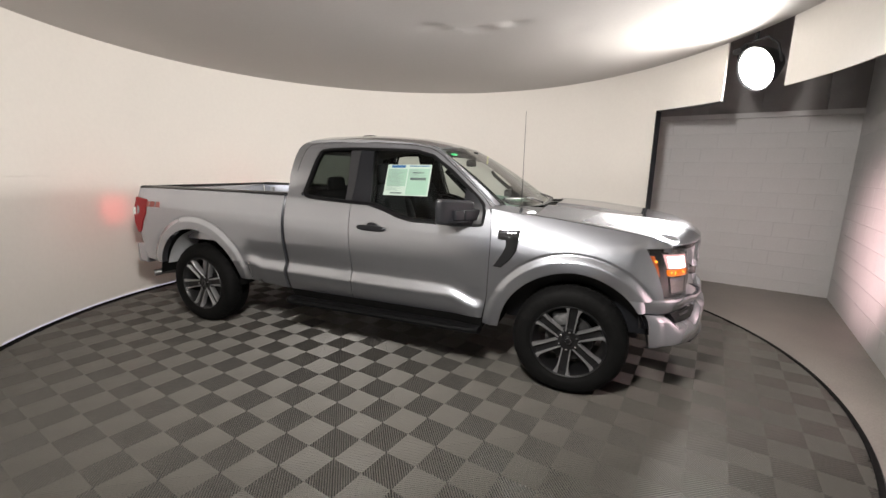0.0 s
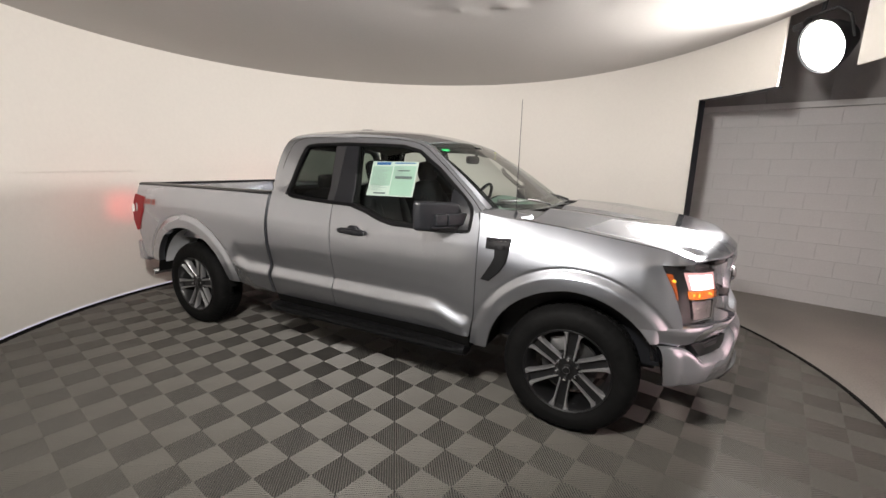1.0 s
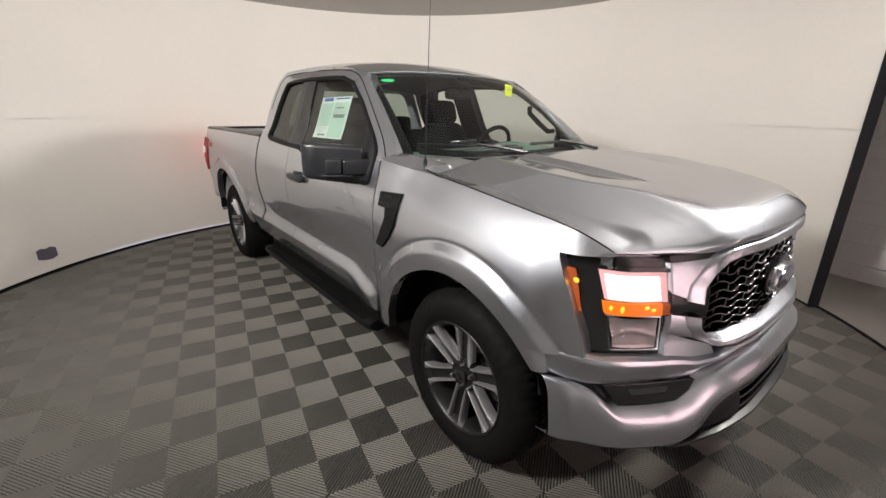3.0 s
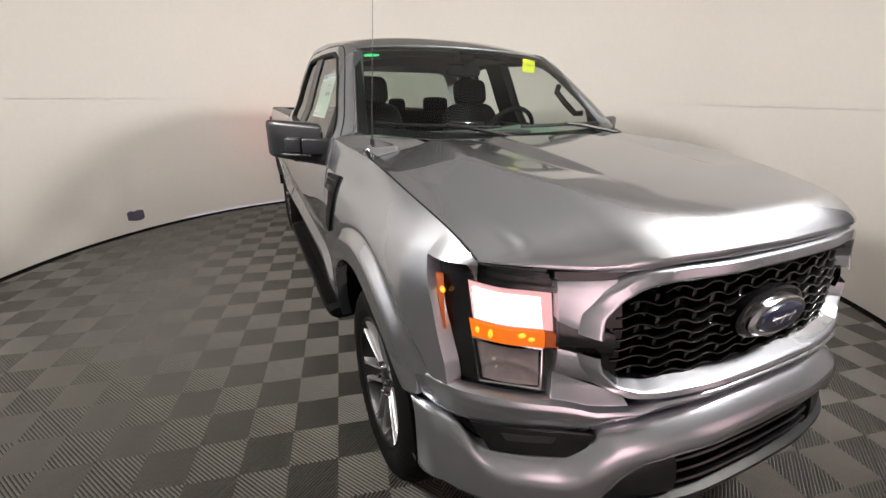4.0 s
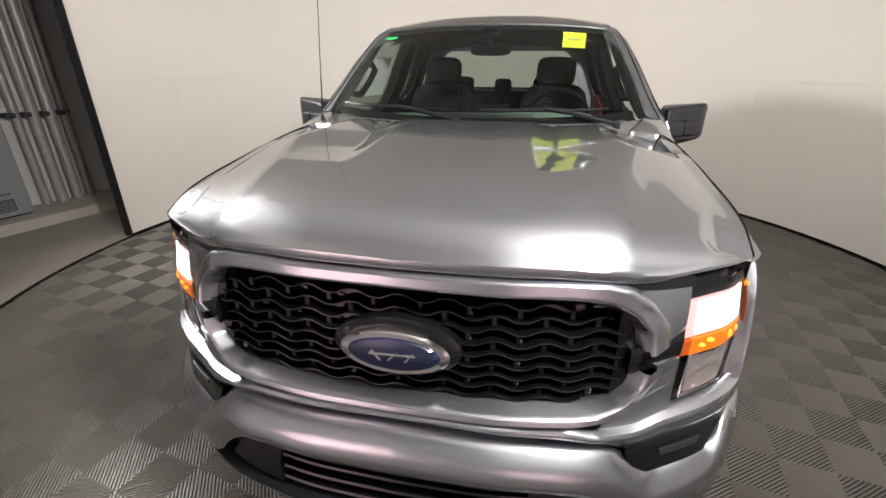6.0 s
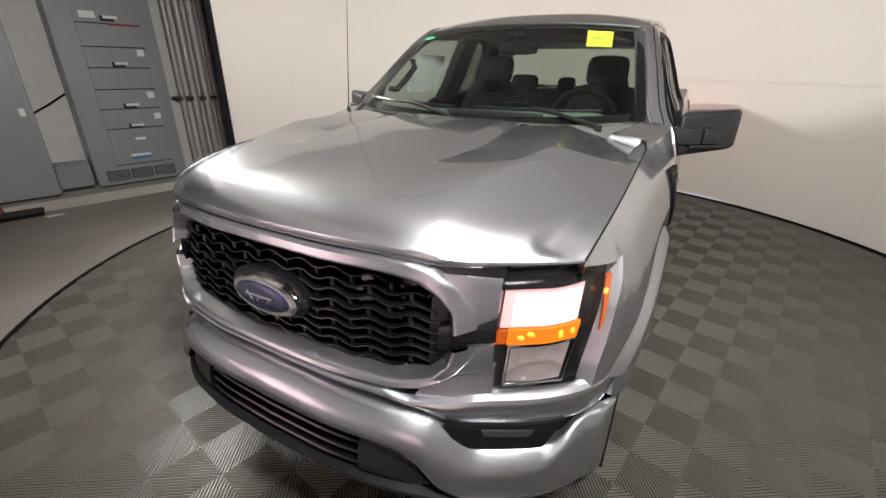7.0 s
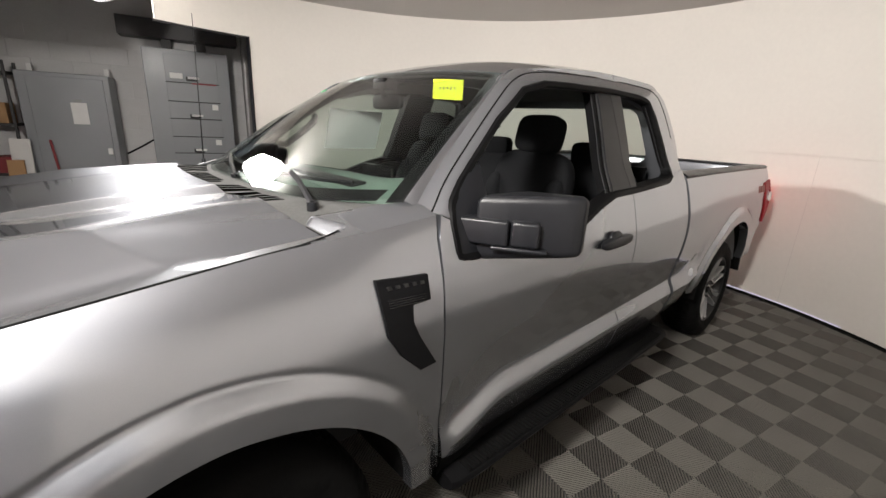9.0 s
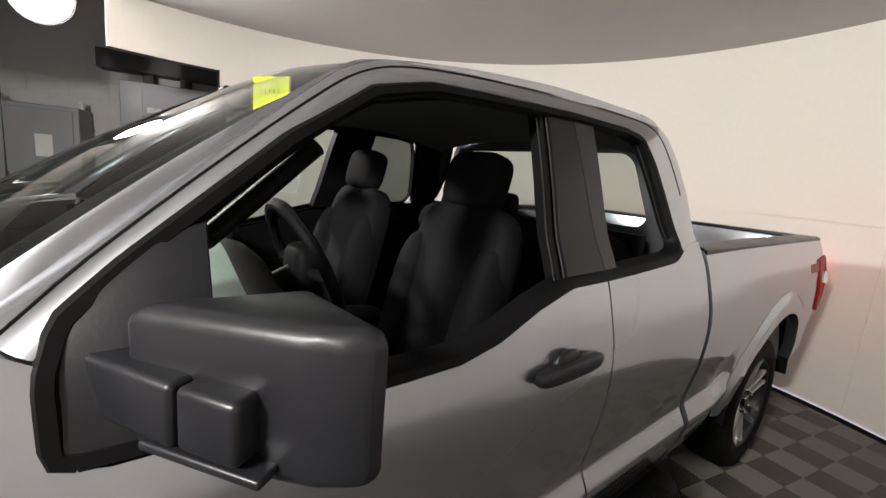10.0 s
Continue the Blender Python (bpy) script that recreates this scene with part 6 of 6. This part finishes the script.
# studio lamps: drum housing, glowing face, yoke and hanging arm
LAMP_FACE = glow("lamp_face", (1.0, 0.97, 0.93), 30)
HOUSING = material("black_lamp_housing", (0.03, 0.03, 0.032), 0.45, metal=0.3)
def studio_lamp(deg):
    at = booth(deg, R + 0.10, 2.77)
    facing = look(at, booth(deg + 180, 0.4, 1.0))
    top = tagged(new("studio_lamp"), "round studio lamp, switched on, in a black drum housing", "lamp", "studio lamps")
    top.matrix_world = facing
    bpy.context.view_layer.update()
    def piece(name, bm, mat, label=""):
        ob = link(name, bm, mat, True)
        ob.parent = top
        return tagged(ob, label)
    bm = bmesh.new()
    lathe_z = [(0.0, 0.22), (0.12, 0.22), (0.19, 0.10), (0.225, 0.0), (0.235, -0.02), (0.228, -0.025), (0.215, -0.005)]
    n = 40
    rows = [[bm.verts.new((max(r, 0.001) * math.cos(2 * math.pi * k / n), max(r, 0.001) * math.sin(2 * math.pi * k / n), z)) for k in range(n)] for r, z in lathe_z]
    for a, b in zip(rows, rows[1:]):
        for k in range(n):
            bm.faces.new((a[k], a[(k + 1) % n], b[(k + 1) % n], b[k]))
    piece("drum", bm, HOUSING)
    bm = bmesh.new()
    bmesh.ops.create_circle(bm, cap_ends=True, radius=0.214, segments=40, matrix=Matrix.Translation((0, 0, -0.008)) @ Matrix.Rotation(math.pi, 4, "X"))
    piece("lamp_face", bm, LAMP_FACE, "glowing white lamp face")
    bm = bmesh.new()
    tube(bm, [(0.245, 0, 0.05), (0.25, 0.18, 0.05), (0.15, 0.27, 0.06), (-0.15, 0.27, 0.06), (-0.25, 0.18, 0.05), (-0.245, 0, 0.05)], 0.012, 8)
    rod(bm, (0, 0.27, 0.06), (0, 0.60, 0.25), 0.018, 10)
    piece("yoke", bm, HOUSING)
    bm = bmesh.new()
    box(bm, (0.12, 0.20, -0.02), (0.24, 0.26, 0.08), 0.01)
    piece("ballast_box", bm, HOUSING)
    return top
studio_lamp(28.3)
studio_lamp(-68.2)

# ---- the building outside: block walls, lintel, kerb ----
BEAM_DARK = material("dark_steel_beam", (0.05, 0.048, 0.048), 0.55, metal=0.2, vary=0.3)
room_box("trim_lintel_north", (W_WALL, N_WALL - 0.10, 2.46), (E_WALL, N_WALL, 2.53), BLOCK_PAINT)
UPPER = material("dim_grey_boarding", (0.30, 0.285, 0.28), 0.7, vary=0.15, scale=3)
room_box("wall_upper_north", (W_WALL, N_WALL - 0.03, 2.53), (E_WALL, N_WALL, ROOF), UPPER)
STUD = material("grey_stud", (0.30, 0.29, 0.29), 0.7, vary=0.15)
for x in (1.2, 2.05, 2.9, 3.6):
    room_box("trim_stud", (x, N_WALL - 0.10, 2.53), (x + 0.22, N_WALL - 0.031, ROOF), STUD)
room_box("kerb", (W_WALL, S_WALL, -0.012), (E_WALL, S_WALL + 0.62, 0.10), material("pale_concrete", (0.40, 0.38, 0.345), 0.7, vary=0.15, scale=3, bump=0.2))

# ---- electrical gear on the kerb along the south wall ----
CAB_GREY = material("grey_enamelled_steel", (0.235, 0.245, 0.26), 0.38, vary=0.08, scale=2, grain=200)
CAB_DARK = material("dark_gap", (0.012, 0.012, 0.013), 0.6)
ZINC = material("galvanised_conduit", (0.36, 0.35, 0.345), 0.45, metal=0.3, vary=0.2, scale=10)
RED_PAINT = material("red_painted_wood", (0.22, 0.02, 0.025), 0.5, vary=0.2)
CARD = material("brown_cardboard", (0.36, 0.21, 0.10), 0.8, vary=0.12)
WHITE_BOARD = material("white_board", (0.62, 0.61, 0.59), 0.6, vary=0.06)
WHITE_PLASTIC = material("white_label", (0.72, 0.71, 0.70), 0.5)


def thing(name, label, category, group=""):
    ob = tagged(new(name), label, category, group)
    ob.matrix_world = ROOM
    bpy.context.view_layer.update()
    return ob


def room_part(name, parent, boxes, mat, bevel=0.004, label=""):
    bm = bmesh.new()
    for lo, hi in boxes:
        box(bm, lo, hi, bevel, seg=1)
    ob = link(name, bm, mat)
    ob.parent = parent
    return tagged(ob, label)


F = -4.92
board = thing("switchboard", "tall grey steel switchboard with rows of breakers", "electrical panel")
room_part("body", board, [((1.04, S_WALL + 0.005, 0.12), (2.06, F, 2.42))], CAB_GREY, 0.008)
room_part("plinth", board, [((1.06, S_WALL + 0.005, 0.10), (2.04, F - 0.03, 0.12))], CAB_DARK)
edges = (2.36, 2.00, 1.75, 1.52, 1.275, 1.045, 0.808, 0.36)
for a, b in zip(edges, edges[1:]):
    p = room_part("breaker_door", board, [((1.19, F - 0.004, b + 0.006), (1.82, F + 0.014, a - 0.006))], CAB_GREY, 0.003)
    room_part("shadow_gap", p, [((1.185, F - 0.002, b - 0.006), (1.825, F + 0.004, b + 0.006))], CAB_DARK, 0)
for z in (2.06, 1.565, 1.09, 0.845):
    h = room_part("breaker_handle", board, [((1.45, F + 0.012, z - 0.035), (1.58, F + 0.05, z + 0.02))], CAB_DARK, 0.005)
    room_part("handle_grip", h, [((1.42, F + 0.04, z - 0.01), (1.56, F + 0.065, z + 0.02))], WHITE_PLASTIC, 0.004)
for x, z in ((1.22, 1.70), (1.22, 1.21), (1.20, 0.95)):
    room_part("circuit_label", board, [((x, F + 0.012, z - 0.045), (x + 0.075, F + 0.017, z + 0.03))], WHITE_PLASTIC, 0)
room_part("name_plate", board, [((1.62, F + 0.012, 2.05), (1.77, F + 0.017, 2.12))], WHITE_PLASTIC, 0)
room_part("warning_label", board, [((1.43, F + 0.012, 0.66), (1.55, F + 0.016, 0.69))], WHITE_PLASTIC, 0)
room_part("maker_plate", board, [((1.42, F + 0.012, 0.455), (1.64, F + 0.016, 0.485))], WHITE_PLASTIC, 0)
room_part("maker_plate_strip", board, [((1.42, F + 0.012, 0.42), (1.64, F + 0.016, 0.453))], PRINT_BLUE, 0)
room_part("wrench", board, [((1.22, F + 0.015, 1.985), (1.52, F + 0.035, 2.005))], RED_PAINT, 0.003)
for k in range(3):
    v_ = room_part("vent_panel", board, [((1.18 + 0.265 * k, F + 0.001, 0.17), (1.42 + 0.265 * k, F + 0.006, 0.30))], CAB_DARK, 0)
    for j in range(6):
        room_part("vent_slat", v_, [((1.19 + 0.265 * k, F + 0.005, 0.18 + 0.02 * j), (1.41 + 0.265 * k, F + 0.012, 0.188 + 0.02 * j))], CAB_GREY, 0)

cab = thing("transformer_cabinet", "dark grey steel cabinet with a paper notice on its door", "cabinet")
room_part("body", cab, [((2.44, S_WALL + 0.005, 0.13), (3.34, -4.80, 2.0))], CAB_GREY, 0.008)
room_part("door", cab, [((2.50, -4.80, 0.18), (3.24, -4.785, 1.95))], CAB_GREY, 0.004)
room_part("foot", cab, [((2.46, S_WALL + 0.01, 0.10), (3.32, -4.86, 0.13))], CAB_DARK)
room_part("notice", cab, [((2.70, -4.786, 1.40), (2.86, -4.781, 1.66))], WHITE_PLASTIC, 0)
room_part("notice_clip", cab, [((2.74, -4.786, 1.66), (2.82, -4.776, 1.70))], STEEL, 0)
room_part("latch", cab, [((2.51, -4.786, 1.03), (2.56, -4.76, 1.11))], WHITE_PLASTIC, 0.004)
for x in (2.46, 3.22):
    room_part("bracket", cab, [((x, -5.10, 2.0), (x + 0.05, -5.04, 2.10))], WHITE_PLASTIC, 0.004)
low = thing("junction_box", "low grey junction box between the cabinets", "electrical box")
room_part("body", low, [((2.08, S_WALL + 0.005, 0.14), (2.42, -5.0, 0.42))], CAB_GREY, 0.006)
room_part("foot", low, [((2.10, S_WALL + 0.01, 0.10), (2.40, -5.02, 0.14))], CAB_DARK)
cable = thing("cable", "thin black cable clipped along the block wall", "cable")
bm = bmesh.new()
tube(bm, [(2.43, -5.28, 1.0), (2.25, -5.285, 1.10), (2.06, -5.285, 1.22)], 0.012)
ob = link("cable_run", bm, RUBBER, True)
ob.parent = cable
pipes = thing("conduits", "row of galvanised conduits clamped to the block wall", "pipes")
for x, r in ((0.80, 0.046), (0.64, 0.058), (0.48, 0.056), (0.34, 0.046)):
    bm = bmesh.new()
    rod(bm, (x, -5.20, 0.10), (x, -5.20, 3.8), r, 16)
    ob = link("conduit", bm, ZINC, True)
    ob.parent = pipes
room_part("strut", pipes, [((0.25, -5.27, 1.10), (0.92, -5.255, 1.15))], BEAM_DARK)
for x in (0.86, 0.72, 0.55, 0.40):
    room_part("clamp", pipes, [((x - 0.045, -5.26, 1.10), (x + 0.035, -5.13, 1.15))], BEAM_DARK)
tray = thing("cable_tray", "dark cable duct above the switchboard", "duct")
room_part("duct", tray, [((0.9, S_WALL + 0.005, 2.55), (2.3, -5.0, 2.78)), ((1.3, S_WALL + 0.005, 2.42), (1.42, -5.1, 2.56)), ((1.72, S_WALL + 0.005, 2.42), (1.84, -5.1, 2.56))], BEAM_DARK)

broom = thing("push_broom", "push broom with a red handle leaning on the cabinet", "broom")
bm = bmesh.new()
rod(bm, (2.98, -4.55, 0.05), (3.12, -4.76, 1.20), 0.014, 10)
ob = link("handle", bm, RED_PAINT, True)
ob.parent = broom
room_part("head", broom, [((2.66, -4.58, 0.03), (3.24, -4.51, 0.075))], CAB_DARK, 0.006)
room_part("bristles", broom, [((2.67, -4.575, -0.011), (3.23, -4.515, 0.03))], RUBBER, 0)
rag = thing("paper_scrap", "crumpled white paper scrap on the concrete", "paper")
bm = bmesh.new()
g = np.array([[(2.52 + 0.16 * i / 8, -4.46 + 0.07 * j / 5, -0.008 + 0.014 * abs(noise.noise((i * 0.7, j * 0.9, 1)))) for j in range(6)] for i in range(9)])
sheet(bm, g, (0, 0, -1), 0.002)
ob = link("scrap", bm, WHITE_PLASTIC, True)
ob.parent = rag
sheet_b = thing("leaning_board", "white board standing upright beside the grey cabinet", "board")
bm = bmesh.new()
box(bm, (3.28, 0.0, 0.0), (3.47, 0.03, 1.23), 0.004, m=Matrix.Translation((0, -4.52, -0.011)) @ Matrix.Rotation(radians(7), 4, "X"))
ob = link("sheet", bm, WHITE_BOARD)
ob.parent = sheet_b
plank = thing("cardboard_panel", "brown cardboard panel leaning on the white board", "cardboard")
bm = bmesh.new()
box(bm, (3.345, 0.0, 0.0), (3.50, 0.022, 0.99), 0.003, m=Matrix.Translation((0, -4.45, -0.011)) @ Matrix.Rotation(radians(7), 4, "X"))
ob = link("sheet", bm, CARD)
ob.parent = plank


def draped(name, label, category, x0, x1, y, h, mat, seed):
    """A cloth or sack slumped on the floor: folds run down it and its foot spreads."""
    top = thing(name, label, category)
    bm = bmesh.new()
    rows = []
    for i in range(15):
        v_ = i / 14
        row = []
        for k in range(40):
            a = 2 * math.pi * k / 40
            fold = 1 + 0.16 * noise.noise((2.2 * math.cos(a) + seed, 2.2 * math.sin(a), 1.4 * v_)) + 0.07 * math.sin(7 * a + seed)
            wide = (1.0 - 0.45 * v_ - 0.45 * v_**6) * fold
            row.append(bm.verts.new(((x0 + x1) / 2 + wide * (x1 - x0) / 2 * math.cos(a), y + wide * 0.16 * math.sin(a), -0.011 + h * v_ * (1 + 0.06 * noise.noise((math.cos(a), math.sin(a), seed))))))
        rows.append(row)
    for p, q in zip(rows, rows[1:]):
        for k in range(40):
            bm.faces.new((p[k], p[(k + 1) % 40], q[(k + 1) % 40], q[k]))
    bm.faces.new(rows[0][::-1])
    bm.faces.new(rows[-1])
    ob = link("cloth", bm, mat, True)
    ob.parent = top


draped("cloth_bundle", "dull magenta cloth bundle slumped on the concrete", "cloth", 3.62, 3.95, -4.42, 0.72, material("magenta_cloth", (0.16, 0.03, 0.07), 0.85, vary=0.35, scale=9, bump=0.2), 3.0)
draped("sack", "low black plastic sack on the concrete floor", "bag", 3.36, 3.70, -4.22, 0.16, material("black_sack", (0.015, 0.013, 0.014), 0.35, vary=0.2, bump=0.3, bump_scale=25), 8.0)
rack = thing("shelf_rack", "dark metal shelf rack with boxes", "shelf")
for z in (0.15, 0.75, 1.35, 1.95):
    room_part("shelf", rack, [((3.42, S_WALL + 0.01, z), (3.96, -4.86, z + 0.03))], BEAM_DARK)
for x in (3.43, 3.93):
    for y in (S_WALL + 0.03, -4.89):
        room_part("upright", rack, [((x, y - 0.02, -0.011 if y > -4.7 else 0.1), (x + 0.03, y + 0.01, 2.1))], BEAM_DARK)
for lo, hi, mat, word in (((3.48, -5.2, 0.78), (3.72, -4.90, 0.98), RED_PAINT, "dark red box"), ((3.75, -5.2, 0.78), (3.92, -4.92, 1.06), CARD, "brown box"), ((3.50, -5.2, 1.38), (3.9, -4.90, 1.62), CARD, "brown box"), ((3.5, -5.2, 0.18), (3.88, -4.9, 0.45), RED_PAINT, "dark red box")):
    b = thing("storage_box", word + " on the metal shelf rack", "box", "boxes on the rack")
    room_part("carton", b, [(lo, hi)], mat, 0.006)

# ---- repeated pieces: wall blocks and floor tiles ----
BW, BH = 0.41, 0.21
bm = bmesh.new()
box(bm, (-BW / 2 + 0.0025, -0.006, -BH / 2 + 0.0025), (BW / 2 - 0.0025, 0.006, BH / 2 - 0.0025), 0.002, seg=1)
BLOCK_ME = keep_mesh("block", bm, BLOCK_PAINT, False)


def blocks(wall, along, fixed, turn, a0, a1, z_top, skip=None):
    count = 0
    row = 0
    z = z_top - BH / 2
    while z > 0:
        a = a0 + (BW / 2 if row % 2 else 0)
        while a < a1 and count < 300:
            ob = new("block", BLOCK_ME)
            ob.parent = wall
            ob.matrix_world = ROOM @ (Matrix.Translation((a, fixed, z)) if along == "x" else Matrix.Translation((fixed, a, z)) @ Matrix.Rotation(radians(90), 4, "Z"))
            count += 1
            a += BW
        row += 1
        z -= BH


blocks(bpy.data.objects["wall_north"], "x", N_WALL - 0.0005, 0, 0.79, E_WALL - 0.1, 2.465)
blocks(bpy.data.objects["wall_east"], "y", E_WALL - 0.0005, 90, -1.0, N_WALL - 0.1, 2.60)
blocks(bpy.data.objects["wall_south"], "x", S_WALL + 0.0005, 0, 0.2, E_WALL - 0.2, 2.60)

T = 0.2998
TURN = 33.4
TX, TY = -1.400, -1.268
RIBS = 11


def rib_loops(h):
    """The ribs of one tile: nested squares, each a low ridge."""
    quads = []
    pitch = h / RIBS
    for k in range(RIBS):
        c = h - pitch * (k + 0.5)
        loop = [(c + pitch / 2, -0.0085), (c + 0.0058, -0.0085), (c + 0.0018, -0.0006), (c + 0.0010, 0.0), (c - 0.0010, 0.0), (c - 0.0018, -0.0006), (c - 0.0058, -0.0085), (c - pitch / 2, -0.0085)]
        for (r0, z0), (r1, z1) in zip(loop, loop[1:]):
            for q in range(4):
                p = [((-1, -1), (1, -1), (1, 1), (-1, 1))[q], ((-1, -1), (1, -1), (1, 1), (-1, 1))[(q + 1) % 4]]
                quads.append([(max(r0, 0) * p[0][0], max(r0, 0) * p[0][1], z0), (max(r0, 0) * p[1][0], max(r0, 0) * p[1][1], z0), (max(r1, 0) * p[1][0], max(r1, 0) * p[1][1], z1), (max(r1, 0) * p[0][0], max(r1, 0) * p[0][1], z1)])
    return quads


quads = rib_loops(T / 2 - 0.0004)
bm = bmesh.new()
for q in quads:
    bm.faces.new([bm.verts.new(p) for p in q])
bmesh.ops.remove_doubles(bm, verts=bm.verts, dist=1e-6)
bmesh.ops.recalc_face_normals(bm, faces=bm.faces)
up = sum(f.normal.z for f in bm.faces)
if up < 0:
    bmesh.ops.reverse_faces(bm, faces=bm.faces)
TILE_ME = keep_mesh("tile", bm, TILE, False)
floor_ob = bpy.data.objects["floor"]
spots = []
c, s_ = math.cos(radians(TURN)), math.sin(radians(TURN))
for i in range(-30, 31):
    for j in range(-30, 31):
        a, b = (i + 0.5) * T, (j + 0.5) * T
        x, y = TX + a * c - b * s_, TY + a * s_ + b * c
        r = math.hypot(x - CX, y - CY)
        if r < R + 0.11 + T * 0.72:
            spots.append((x, y, r))
whole = [p for p in spots if p[2] < R - 0.03 - T * 0.71]
# the tiles out from under the truck come first
whole.sort(key=lambda p: (abs(p[1]) < 0.62 and -4.2 < p[0] < 0.3, p[0] < -4.4, -p[0]))
for x, y, r in whole[:300]:
    ob = new("tile", TILE_ME)
    ob.parent = floor_ob
    ob.matrix_world = pose(x, y, 0, 0, 0, TURN)
rest = whole[300:] + [p for p in spots if p[2] >= R - 0.03 - T * 0.71]
verts, faces = [], []
for x, y, r in rest:
    edge = r >= R - 0.03 - T * 0.71
    for q in quads:
        n = 6 if edge else 1
        (ax, ay, az), (bx, by, bz), (cx_, cy_, cz), (dx, dy, dz) = q
        for k in range(n):
            u0, u1 = k / n, (k + 1) / n
            pts = [(ax + (bx - ax) * u0, ay + (by - ay) * u0, az), (ax + (bx - ax) * u1, ay + (by - ay) * u1, bz), (dx + (cx_ - dx) * u1, dy + (cy_ - dy) * u1, cz), (dx + (cx_ - dx) * u0, dy + (cy_ - dy) * u0, dz)]
            out = [(x + p[0] * c - p[1] * s_, y + p[0] * s_ + p[1] * c, p[2]) for p in pts]
            if edge and any(math.hypot(p[0] - CX, p[1] - CY) > rim_r(math.degrees(math.atan2(p[1] - CY, p[0] - CX))) - 0.012 for p in out):
                continue
            faces.append(tuple(range(len(verts), len(verts) + 4)))
            verts += out
me = bpy.data.meshes.new("edge_tiles")
me.from_pydata(verts, [], faces)
me.materials.append(TILE)
me.update()
ob = new("edge_tiles", me)
ob.parent = floor_ob
tagged(ob, "ribbed grey floor tiles along the rim", kind="stuff")
